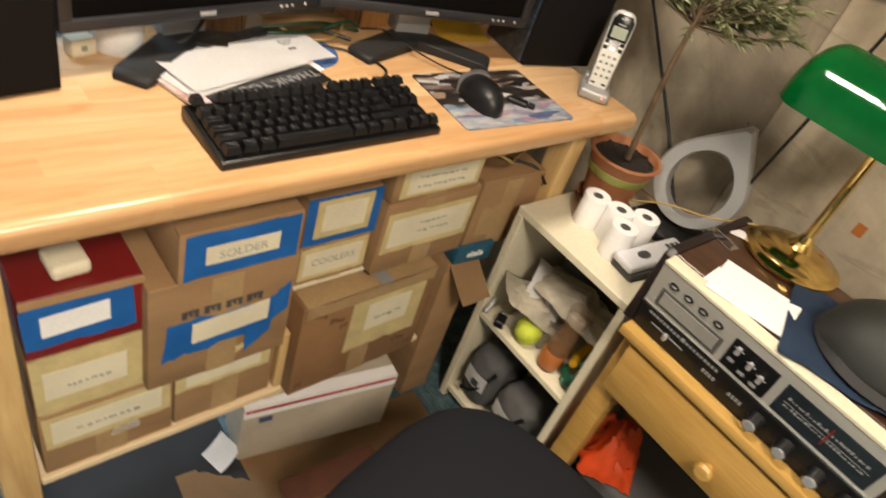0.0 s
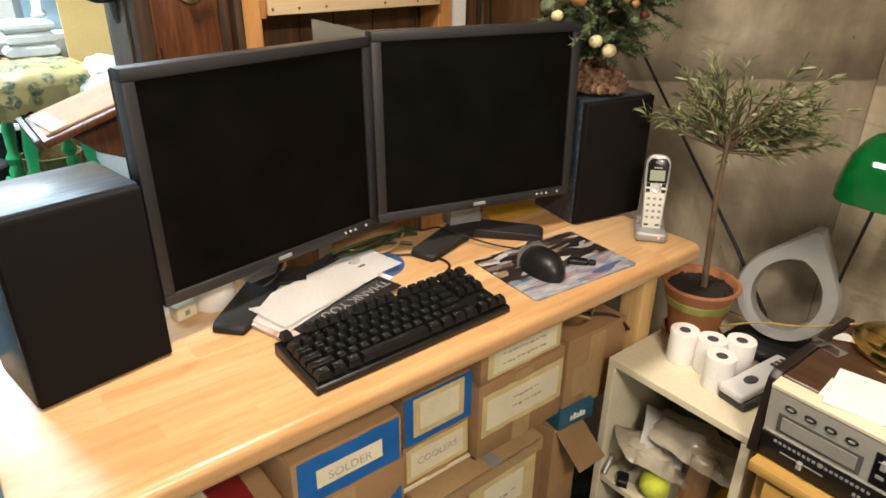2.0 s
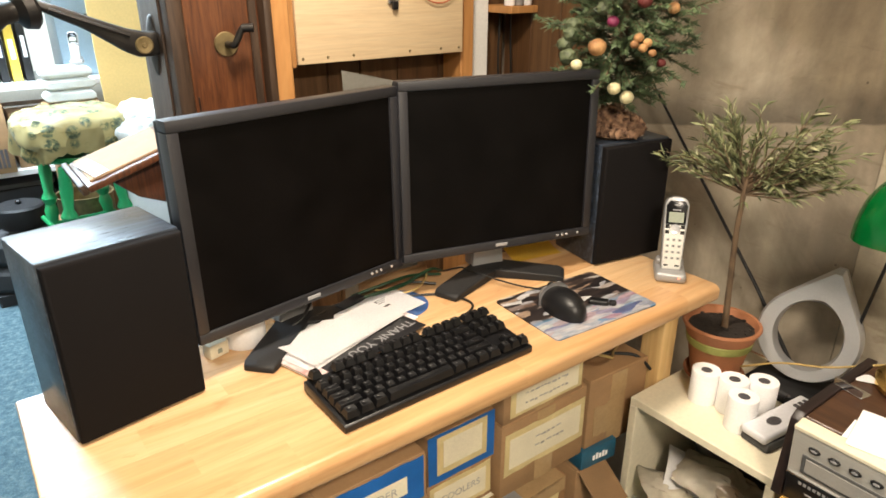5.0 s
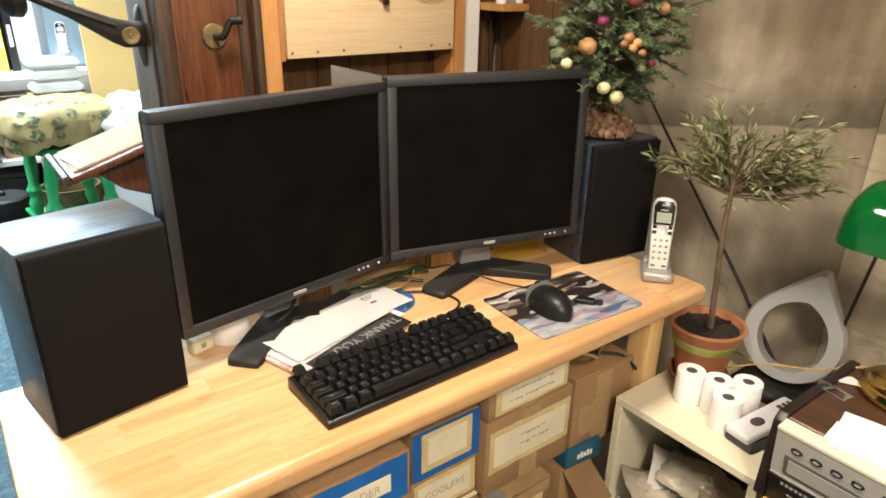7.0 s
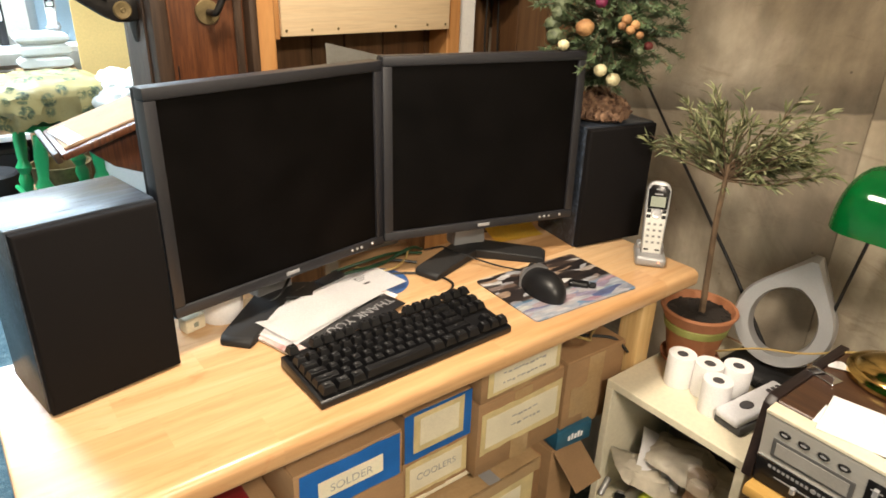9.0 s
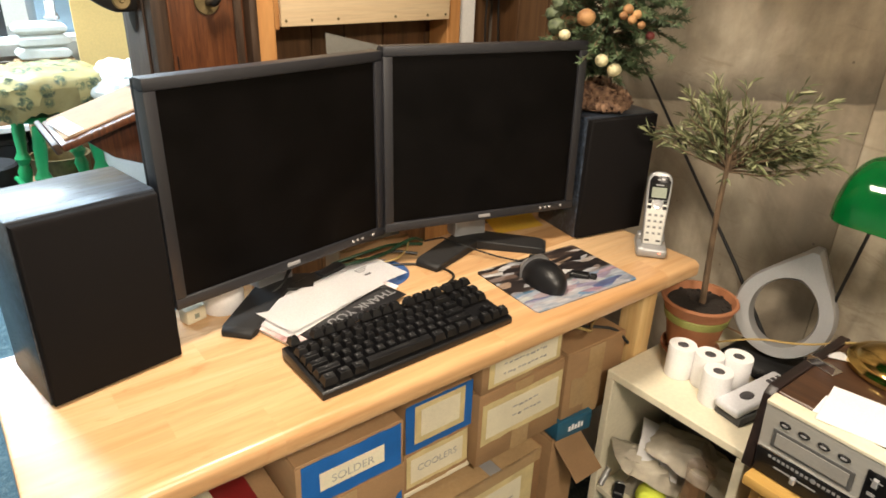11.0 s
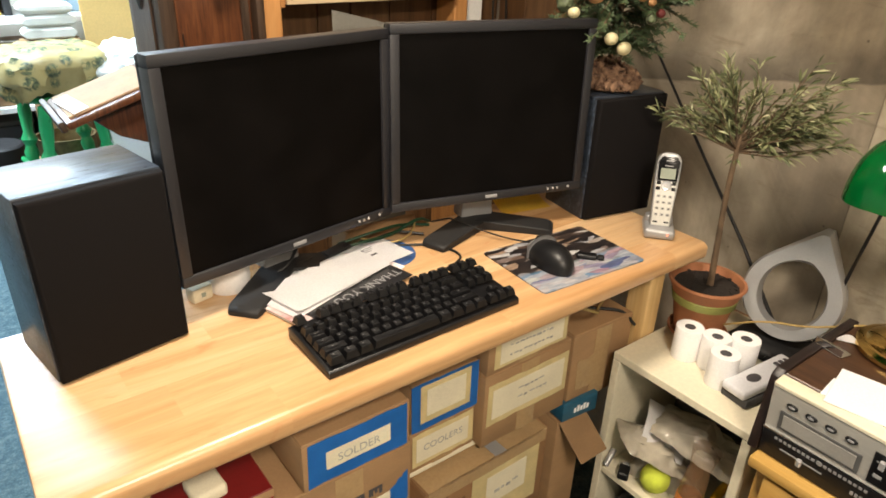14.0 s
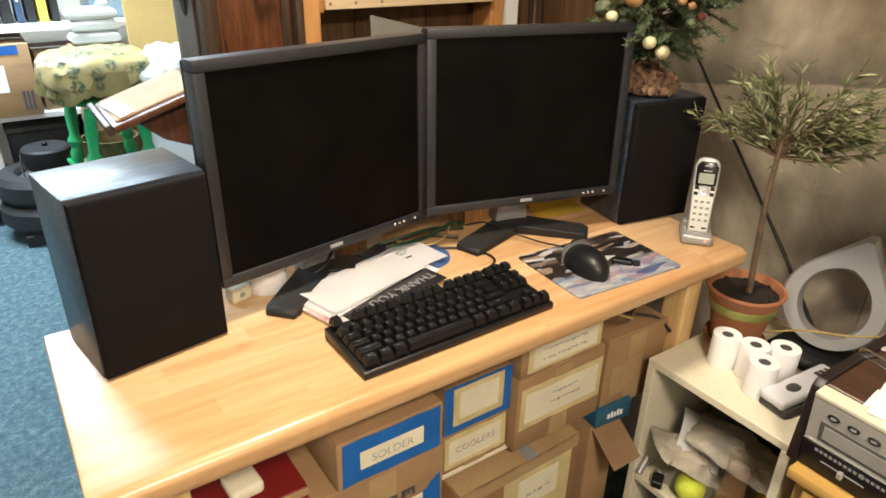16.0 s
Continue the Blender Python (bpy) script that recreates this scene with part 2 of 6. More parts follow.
M_BUFF = surf("worn_tan_card", (0.42, 0.30, 0.20), 0.85, var=0.25, scale=12, fine=200, bump=0.1)
M_MELA = surf("cream_melamine", (0.75, 0.69, 0.53), 0.4, var=0.07, scale=5, fine=120, bump=0.05)
M_TERRA = surf("terracotta", (0.34, 0.135, 0.06), 0.75, var=0.2, scale=12, fine=200, bump=0.2)
M_GLAZE = surf("green_band", (0.25, 0.26, 0.07), 0.55, var=0.2, scale=30, fine=200, bump=0.1)
M_SOIL = surf("potting_soil", (0.016, 0.011, 0.008), 0.95, var=0.5, scale=60, fine=200, bump=0.9)
M_BRASS = surf("polished_brass", (0.78, 0.55, 0.20), 0.13, metal=1.0, var=0.08, scale=12, fine=60, bump=0.02)
M_OLDBRASS = surf("old_brass", (0.22, 0.165, 0.08), 0.5, metal=0.7, var=0.3, scale=40, fine=200, bump=0.1)
M_IRON = surf("blackened_iron", (0.035, 0.032, 0.030), 0.42, metal=0.7, var=0.3, scale=30, fine=300, bump=0.2)
M_CHROME = surf("chrome", (0.75, 0.75, 0.76), 0.15, metal=1.0, var=0.05, bump=0.0)
M_ANT = surf("antenna_silver", (0.50, 0.50, 0.51), 0.33, metal=0.6, var=0.08, scale=6, fine=400, bump=0.04)
M_CABLE = surf("black_cable", (0.010, 0.010, 0.010), 0.45, var=0.1)
M_YCABLE = surf("tan_cord", (0.40, 0.28, 0.10), 0.5, var=0.15, scale=40)
M_GCABLE = surf("green_cord", (0.006, 0.045, 0.018), 0.4, var=0.15, scale=40)
M_YELLOW = surf("yellow_paper", (0.80, 0.56, 0.07), 0.6, var=0.1, scale=10)
M_BALL = surf("tennis_felt", (0.52, 0.60, 0.06), 0.95, var=0.15, scale=50, fine=500, bump=0.8)
M_BAG = surf("grey_plastic_bag", (0.64, 0.59, 0.49), 0.16, var=0.25, scale=10, fine=60, bump=0.4)
M_GREYCLOTH = surf("grey_canvas", (0.075, 0.075, 0.078), 0.9, var=0.2, scale=12, fine=500, bump=0.5)
M_ORANGE = surf("orange_cloth", (0.85, 0.10, 0.015), 0.6, var=0.2, scale=15, fine=300, bump=0.3)
M_CHAIR = surf("charcoal_seat_fabric", (0.011, 0.012, 0.016), 0.92, var=0.12, scale=5, fine=800, bump=0.4, spec=0.15)
M_GREENP = surf("green_enamel", (0.012, 0.27, 0.09), 0.3, var=0.12, scale=12, fine=150, bump=0.08)
M_LINEN = surf("white_linen", (0.68, 0.71, 0.68), 0.9, var=0.08, scale=10, fine=350, bump=0.5)
M_WPAINT = surf("white_enamel", (0.82, 0.82, 0.80), 0.4, var=0.05, scale=5, fine=150, bump=0.08)
M_RUBBER = surf("black_rubber", (0.018, 0.018, 0.019), 0.6, var=0.3, scale=20, fine=200, bump=0.3)
M_CEIL = surf("ceiling_paint", (0.62, 0.58, 0.50), 0.9, var=0.08, scale=2, fine=80, bump=0.2)
M_PLASTER = surf("painted_plaster", (0.60, 0.57, 0.50), 0.85, var=0.08, scale=2, fine=90, bump=0.2)
M_AMBER = surf("amber_bottle_label", (0.42, 0.14, 0.035), 0.4, var=0.15, scale=12)
M_YPLASTIC = surf("yellow_handle", (0.75, 0.42, 0.02), 0.4, var=0.1)
M_DKGREEN = surf("dark_green_plastic", (0.01, 0.09, 0.05), 0.4, var=0.2)
M_BLUECLOTH = surf("blue_cloth", (0.035, 0.065, 0.13), 0.85, var=0.3, scale=10, fine=300, bump=0.4)
M_FIR = surf("fir_needle", (0.016, 0.036, 0.015), 0.6, var=0.5, scale=18, fine=200, bump=0.0, tint=(0.085, 0.125, 0.055))
M_POTPOURRI = surf("dried_petals", (0.085, 0.022, 0.022), 0.9, var=0.7, scale=70, fine=300, bump=0.6, tint=(0.21, 0.125, 0.075))
M_FRUITO = surf("orange_fruit", (0.30, 0.12, 0.04), 0.75, var=0.5, tint=(0.42, 0.24, 0.10), scale=25, fine=200, bump=0.15)
M_FRUITG = surf("green_fruit", (0.085, 0.105, 0.055), 0.7, var=0.6, scale=90, fine=200, bump=0.1)
M_FRUITC = surf("cream_gourd", (0.62, 0.56, 0.34), 0.45, var=0.15, scale=25, fine=200, bump=0.1)
M_FRUITR = surf("red_berry", (0.12, 0.022, 0.02), 0.6, var=0.2, scale=25)
M_MAGENTA = surf("magenta_petal", (0.20, 0.02, 0.075), 0.6, var=0.2, scale=25)


def leaf_material():
    m, t, b = nodes_of("olive_leaf")
    geo = t.nodes.new("ShaderNodeNewGeometry")
    col = ramp(t, geo.outputs["Random Per Island"], [(0.0, (0.060, 0.072, 0.032)), (0.40, (0.13, 0.145, 0.062)), (0.75, (0.23, 0.245, 0.115)), (1.0, (0.42, 0.42, 0.25))])
    t.links.new(col, b.inputs["Base Color"])
    b.inputs["Roughness"].default_value = 0.55
    return m


M_LEAF = leaf_material()


def screen_material():
    m, t, b = nodes_of("black_screen")
    n = tex_noise(t, coords(t), 14.0, 4)
    t.links.new(ramp(t, n, [(0.3, (0.0016, 0.0013, 0.0013)), (0.7, (0.0032, 0.0026, 0.0026))]), b.inputs["Base Color"])
    t.links.new(ramp(t, n, [(0.3, grey(0.38)), (0.7, grey(0.48))]), b.inputs["Roughness"])
    b.inputs["Specular IOR Level"].default_value = 0.09
    return m


M_SCREEN = screen_material()


def concrete_material():
    m, t, b = nodes_of("poured_concrete")
    vec = coords(t, shift=True)
    big = tex_noise(t, vec, 1.7, 7, 0.62, 0.9)
    mid = tex_noise(t, vec, 7.0, 7, 0.68, 0.4)
    fine = tex_noise(t, vec, 90.0, 4)
    col = ramp(t, big, [(0.30, (0.28, 0.235, 0.178)), (0.48, (0.50, 0.435, 0.335)), (0.66, (0.68, 0.60, 0.475))])
    col = mixed(t, 0.55, col, ramp(t, mid, [(0.3, grey(0.55)), (0.65, grey(1.0))]), "MULTIPLY")
    pits = add(t, "ShaderNodeTexVoronoi", Scale=13.0)
    t.links.new(vec, pits.inputs["Vector"])
    col = mixed(t, 1.0, col, ramp(t, pits.outputs["Distance"], [(0.012, grey(0.40)), (0.045, grey(1.0))]), "MULTIPLY")
    streak = tex_noise(t, coords(t, (1, 14, 1.2)), 1.6, 4)
    col = mixed(t, 0.35, col, ramp(t, streak, [(0.35, grey(0.5)), (0.6, grey(1.0))]), "MULTIPLY")
    # damp stain along the pour joint
    raw = t.nodes.new("ShaderNodeTexCoord")
    pos = t.nodes.new("ShaderNodeSeparateXYZ")
    t.links.new(raw.outputs["Object"], pos.inputs[0])
    wob = t.nodes.new("ShaderNodeMath")
    wob.operation = "MULTIPLY_ADD"
    t.links.new(big, wob.inputs[0])
    wob.inputs[1].default_value = 0.05
    t.links.new(pos.outputs[2], wob.inputs[2])
    lean = t.nodes.new("ShaderNodeMath")
    lean.operation = "MULTIPLY_ADD"
    t.links.new(pos.outputs[1], lean.inputs[0])
    lean.inputs[1].default_value = 0.16
    t.links.new(wob.outputs[0], lean.inputs[2])
    band = t.nodes.new("ShaderNodeMapRange")
    band.inputs[1].default_value, band.inputs[2].default_value = 1.205, 1.34
    t.links.new(lean.outputs[0], band.inputs[0])
    col = mixed(t, 1.0, col, ramp(t, band.outputs[0], [(0.0, grey(1.0)), (0.04, grey(0.44)), (0.40, grey(0.64)), (0.75, grey(1.0))]), "MULTIPLY")
    # ragged brown stain high on the wall, widened to paint dimmer light there
    far = t.nodes.new("ShaderNodeVectorMath")
    far.operation = "DISTANCE"
    warp = t.nodes.new("ShaderNodeVectorMath")
    warp.operation = "MULTIPLY_ADD"
    wn = add(t, "ShaderNodeTexNoise", Scale=4.5, Detail=5.0)
    t.links.new(raw.outputs["Object"], wn.inputs["Vector"])
    t.links.new(wn.outputs["Color"], warp.inputs[0])
    warp.inputs[1].default_value = (0.0, 0.55, 0.40)
    t.links.new(raw.outputs["Object"], warp.inputs[2])
    t.links.new(warp.outputs[0], far.inputs[0])
    far.inputs[1].default_value = (0.0, 0.06, 1.70)
    col = mixed(t, 1.0, col, ramp(t, far.outputs["Value"], [(0.12, (0.32, 0.28, 0.23)), (0.30, (0.50, 0.46, 0.40)), (0.52, grey(1.0))]), "MULTIPLY")
    crack = tex_noise(t, coords(t, (1, 1.0, 5.0), shift=False), 3.0, 8, 0.7, 1.5)
    col = mixed(t, 0.35, col, ramp(t, crack, [(0.34, (0.45, 0.40, 0.34)), (0.42, grey(1.0))]), "MULTIPLY")
    t.links.new(col, b.inputs["Base Color"])
    b.inputs["Roughness"].default_value = 0.88
    bumped(t, b, mixed(t, 0.5, mid, fine), 0.5, 0.004)
    return m


M_CONC = concrete_material()


def carpet_material():
    m, t, b = nodes_of("blue_carpet")
    vec = coords(t, shift=False)
    loops = add(t, "ShaderNodeTexVoronoi", Scale=160.0)
    t.links.new(vec, loops.inputs["Vector"])
    mot = tex_noise(t, vec, 38.0, 5, 0.7)
    big = tex_noise(t, vec, 3.0, 4)
    col = ramp(t, mot, [(0.32, (0.055, 0.105, 0.135)), (0.5, (0.10, 0.165, 0.195)), (0.68, (0.18, 0.245, 0.265))])
    col = mixed(t, 0.35, col, ramp(t, big, [(0.3, grey(0.65)), (0.7, grey(1.0))]), "MULTIPLY")
    col = mixed(t, 0.5, col, ramp(t, loops.outputs["Distance"], [(0.0, grey(1.0)), (0.6, grey(0.4))]), "MULTIPLY")
    t.links.new(col, b.inputs["Base Color"])
    b.inputs["Roughness"].default_value = 1.0
    b.inputs["Specular IOR Level"].default_value = 0.1
    bumped(t, b, loops.outputs["Distance"], 0.7, 0.004)
    return m


M_CARPET = carpet_material()


def pad_material():
    """A printed picture of dark, pale and brown patches over a strip of pink and blue."""
    m, t, b = nodes_of("printed_mouse_mat")
    vec = coords(t, shift=False)
    v = add(t, "ShaderNodeTexVoronoi", Scale=44.0)
    warp = add(t, "ShaderNodeTexNoise", Scale=14.0, Detail=3.0)
    t.links.new(vec, warp.inputs["Vector"])
    off = t.nodes.new("ShaderNodeVectorMath")
    off.operation = "MULTIPLY_ADD"
    t.links.new(warp.outputs["Color"], off.inputs[0])
    off.inputs[1].default_value = (0.05, 0.03, 0)
    t.links.new(vec, off.inputs[2])
    st = t.nodes.new("ShaderNodeMapping")
    st.inputs["Scale"].default_value = (0.5, 2.1, 1)
    t.links.new(off.outputs[0], st.inputs["Vector"])
    t.links.new(st.outputs[0], v.inputs["Vector"])
    sep = t.nodes.new("ShaderNodeSeparateColor")
    t.links.new(v.outputs["Color"], sep.inputs[0])
    col = ramp(t, sep.outputs[0], [(0.0, (0.012, 0.010, 0.012)), (0.52, (0.03, 0.022, 0.02)), (0.64, (0.15, 0.10, 0.08)), (0.76, (0.36, 0.37, 0.40)), (0.88, (0.55, 0.54, 0.54)), (1.0, (0.25, 0.16, 0.10))])
    low = ramp(t, sep.outputs[1], [(0.0, (0.30, 0.35, 0.42)), (0.3, (0.42, 0.40, 0.42)), (0.5, (0.10, 0.22, 0.36)), (0.7, (0.34, 0.20, 0.26)), (0.85, (0.42, 0.44, 0.42)), (1.0, (0.05, 0.07, 0.20))])
    pos = t.nodes.new("ShaderNodeSeparateXYZ")
    t.links.new(off.outputs[0], pos.inputs[0])
    col = mixed(t, ramp(t, pos.outputs[1], [(0.075, grey(0.0)), (0.085, grey(1.0))]), low, col)
    col = mixed(t, 0.5, col, ramp(t, tex_noise(t, coords(t, (30, 160, 1), shift=False), 1.0, 3), [(0.35, grey(0.25)), (0.65, grey(1.0))]), "MULTIPLY")
    t.links.new(col, b.inputs["Base Color"])
    b.inputs["Roughness"].default_value = 0.42
    return m


M_PAD = pad_material()


def cushion_material():
    m, t, b = nodes_of("leaf_print_cotton")
    vec = coords(t, shift=False)
    v = add(t, "ShaderNodeTexVoronoi", Scale=15.0, Randomness=0.55)
    t.links.new(vec, v.inputs["Vector"])
    n = tex_noise(t, vec, 55.0, 2, 0.6, 0.6)
    clump = ramp(t, v.outputs["Distance"], [(0.40, grey(1.0)), (0.52, grey(0.0))])
    leaf = ramp(t, n, [(0.40, grey(0.0)), (0.47, grey(1.0))])
    both = mixed(t, 1.0, clump, leaf, "MULTIPLY")
    soil = ramp(t, tex_noise(t, vec, 9.0, 3), [(0.35, (0.30, 0.235, 0.085)), (0.65, (0.40, 0.335, 0.15))])
    t.links.new(mixed(t, both, soil, ramp(t, n, [(0.5, (0.13, 0.15, 0.07)), (0.62, (0.04, 0.06, 0.035))])), b.inputs["Base Color"])
    b.inputs["Roughness"].default_value = 0.5
    b.inputs["Coat Weight"].default_value = 0.35
    b.inputs["Coat Roughness"].default_value = 0.22
    bumped(t, b, n, 0.2)
    return m


M_CUSHION = cushion_material()


def glass_green():
    m, t, b = nodes_of("green_cased_glass")
    n = tex_noise(t, coords(t), 10.0, 3)
    t.links.new(ramp(t, n, [(0.3, (0.0, 0.13, 0.025)), (0.7, (0.003, 0.20, 0.04))]), b.inputs["Base Color"])
    b.inputs["Roughness"].default_value = 0.08
    b.inputs["Coat Weight"].default_value = 0.6
    return m


M_GLASSG = glass_green()


def clear_plastic(name, tint, rough=0.12, alpha=0.35):
    m, t, b = nodes_of(name)
    n = tex_noise(t, coords(t), 30.0, 3)
    t.links.new(ramp(t, n, [(0.3, tuple(c * 0.85 for c in tint)), (0.7, tint)]), b.inputs["Base Color"])
    b.inputs["Roughness"].default_value = rough
    b.inputs["Alpha"].default_value = alpha
    return m


M_CLEAR = clear_plastic("clear_plastic", (0.75, 0.72, 0.66))
M_TUBEP = clear_plastic("clear_tube", (0.30, 0.17, 0.09), alpha=0.38)


def lit(name, colour, strength):
    m, t, b = nodes_of(name)
    b.inputs["Base Color"].default_value = (*colour, 1)
    b.inputs["Emission Color"].default_value = (*colour, 1)
    b.inputs["Emission Strength"].default_value = strength
    return m


M_LED = lit("red_led", (1.0, 0.12, 0.05), 6.0)
M_TUBE = lit("tube_glow", (0.92, 0.97, 1.0), 2.0)
M_LCD = surf("lcd_grey", (0.30, 0.33, 0.27), 0.25, var=0.08)
M_DIAL = surf("dark_dial_glass", (0.018, 0.024, 0.030), 0.12, var=0.3, scale=20, bump=0.0)
M_DISCBLUE = surf("blue_disc_label", (0.03, 0.09, 0.26), 0.3, var=0.1, scale=20)
M_LIGHTBLUE = surf("pale_blue_steel", (0.30, 0.42, 0.52), 0.4, var=0.08)
M_YPANEL = surf("yellow_hardboard", (0.75, 0.52, 0.20), 0.6, var=0.06, scale=4, fine=120, bump=0.05)


# ---- the room ----
WX, YB, XL, YF, YFAR = 1.84, 0.95, -1.9, -2.2, 4.3


def structure(name, bm, material, label, category="wall"):
    return solo(name, bm, material, label, category, kind="structure")


structure("floor", box(XL, WX, YF, YFAR, -0.05, 0.0), M_CARPET, "blue-grey mottled loop carpet over the basement floor", "floor")
wall_e = thing("wall_east", pose(WX, 0, 0), "bare poured concrete basement wall, stained and pitted", "wall", kind="structure")
for y0, y1, z0, z1, d in ((YF, -0.145, 0, CEIL - 0.002, 0.0), (-0.143, YFAR, 0, CEIL - 0.002, 0.001)):
    part("concrete_panel", box(-d, 0.15, y0, y1, z0, z1, 0.0008), M_CONC, wall_e)
part("joint_fill", box(0.002, 0.14, YF, YFAR, 0, CEIL - 0.003), M_CONC, wall_e)
part("paint_mark", box(-0.0008, 0.0, -0.418, -0.398, 0.840, 0.866, 0.0003), surf("orange_paint", (0.50, 0.17, 0.03), 0.7), wall_e, "small orange paint mark")
# south and west walls and the ceiling are unseen, added to enclose the light
structure("wall_south", box(XL, WX, YF - 0.1, YF, 0, CEIL), M_PLASTER, "unseen plain pale plaster wall closing the room")
structure("wall_west", box(XL - 0.1, XL, YF - 0.1, YFAR + 0.1, 0, CEIL), M_PLASTER, "unseen plain pale plaster wall closing the room")
structure("wall_far", box(XL, WX, YFAR, YFAR + 0.1, 0, CEIL), M_PLASTER, "pale plaster wall behind the storage rack")
structure("ceiling", box(XL - 0.1, WX + 0.1, YF - 0.1, YFAR + 0.1, CEIL, CEIL + 0.08), M_CEIL, "unseen plain low basement ceiling closing the room", "ceiling")

# panelled partition behind the desk, with its end stud
part_w = thing("wall_partition", pose(0, 0, 0), "stud partition clad in dark brown wood panelling", "wall", kind="structure")
x = 0.98
while x < WX - 0.04:
    w = min(random.choice((0.095, 0.12, 0.14)), WX - 0.024 - x)
    part("plank", box(x, x + w - 0.003, YB, YB + 0.018, 0, CEIL - 0.002, 0.002), M_PANEL, part_w)
    x += w
for k in range(3):
    part("plank", box(WX - 0.022, WX - 0.004, 0.60 + 0.115 * k, 0.712 + 0.115 * k, 0, CEIL - 0.002, 0.002), M_PANEL, part_w)
part("stud", box(0.945, 1.012, 0.70, 0.79, 0, CEIL - 0.002, 0.003), M_STUD, part_w, "knotty orange pine stud")
part("stud", box(1.585, 1.63, 0.86, 0.945, 0, CEIL - 0.002, 0.003), M_STUD, part_w)
part("stud", box(0.945, 0.978, 0.795, 1.04, 0, CEIL - 0.002, 0.003), M_STUD, part_w)
part("backing", box(0.985, WX - 0.004, YB + 0.022, YB + 0.09, 0, CEIL - 0.002), M_PANEL, part_w)
part("white_strip", box(1.65, 1.708, 0.89, 0.945, 0.0, 2.2, 0.003), M_WPAINT, part_w, "white painted upright board")


# ---- ceiling lamps ----
def tube_fixture(m):
    o = thing("tube_fixture", m, "white ceiling fixture with two glowing fluorescent tubes", "ceiling lamp", "ceiling tube fixtures")
    part("housing", prism([(-0.13, 0), (0.13, 0), (0.10, -0.05), (-0.10, -0.05)], -0.66, 0.66, 0.004, m=pose(0, 0, 0, 0, 0, 90)), M_WPAINT, o)
    for y in (-0.06, 0.06):
        part("tube", tube([(-0.6, y, -0.068), (0.6, y, -0.068)], 0.013, 12), M_TUBE, o)


tube_fixture(pose(0.55, 1.57, CEIL - 0.001))
tube_fixture(pose(0.2, 3.0, CEIL - 0.001))
M_BULB = lit("warm_bulb", (1.0, 0.78, 0.5), 3.0)
for x, y in ((0.78, 0.05), (0.38, -1.38)):
    bulb = thing("ceiling_bulb_holder", pose(x, y, CEIL - 0.001), "unseen white porcelain ceiling holder of a warm bulb", "ceiling lamp", "ceiling bulb holders")
    part("holder", lathe([(0, 0), (0.06, 0), (0.055, -0.02), (0.025, -0.035), (0.022, -0.05), (0, -0.05)]), M_WPAINT, bulb)
    part("bulb", lathe([(0, -0.05), (0.013, -0.05), (0.014, -0.06), (0.028, -0.085), (0.02, -0.108), (0, -0.115)]), M_BULB, bulb)

# ---- workbench desk ----
DX0, DX1, DY1, DZ = 0.387, 1.590, 0.393, 0.89
desk = thing("workbench", pose(0, 0, 0), "pale varnished rubberwood workbench with rounded front edge and shelves of boxes", "desk")
strips = [0.0, 0.075, 0.150, 0.222, 0.300, DY1]
for k, (y0, y1) in enumerate(zip(strips, strips[1:])):
    cuts = [DX0] + sorted(DX0 + (j + random.uniform(0.25, 0.75)) * (DX1 - DX0) / 3 for j in range(3)) + [DX1]
    for a, b in zip(cuts, cuts[1:]):
        bm = box(a, b, y0, y1, DZ - 0.04, DZ)
        if k == 0:
            es = [e for e in bm.edges if all(abs(v.co.y - y0) < 1e-6 for v in e.verts) and abs(e.verts[0].co.x - e.verts[1].co.x) > 0.01]
            bmesh.ops.bevel(bm, geom=es, offset=0.014, segments=5, affect="EDGES", profile=0.5)
        ends = [e for e in bm.edges if (all(abs(v.co.x - DX1) < 1e-6 for v in e.verts) and b == DX1) or (all(abs(v.co.x - DX0) < 1e-6 for v in e.verts) and a == DX0)]
        ends = [e for e in ends if e.verts[0].co.z > DZ - 0.006 and e.verts[1].co.z > DZ - 0.006]
        if ends:
            bmesh.ops.bevel(bm, geom=ends, offset=0.004, segments=2, affect="EDGES", profile=0.5)
        part("plank", bm, M_DESK, desk)
for x0, y0 in ((0.449, 0.045), (0.449, 0.31), (1.527, 0.072), (1.527, 0.31)):
    part("leg", box(x0, x0 + 0.05, y0, y0 + 0.055, 0, DZ - 0.041, 0.005, 2), M_LEG, desk)
part("apron", box(0.50, 1.526, 0.32, 0.345, DZ - 0.10, DZ - 0.041, 0.002), M_DESK, desk)
part("lower_shelf", box(0.50, 0.905, 0.045, 0.37, 0.332, 0.348, 0.002), M_PALE, desk, "pale wooden shelf board")
part("middle_shelf", box(0.925, 1.37, 0.121, 0.37, 0.521, 0.533, 0.002), M_MELA, desk, "cream shelf board")
part("bottom_shelf", box(0.91, 1.305, 0.10, 0.37, 0.235, 0.25, 0.002), M_PALE, desk)
part("shelf_post", box(0.888, 0.905, 0.05, 0.37, 0.349, 0.498, 0.002), M_LEG, desk)
part("shelf_post", box(0.906, 0.922, 0.34, 0.37, 0.0, 0.234, 0.002), M_LEG, desk)
part("shelf_post", box(1.306, 1.318, 0.34, 0.37, 0.0, 0.52, 0.002), M_MELA, desk)


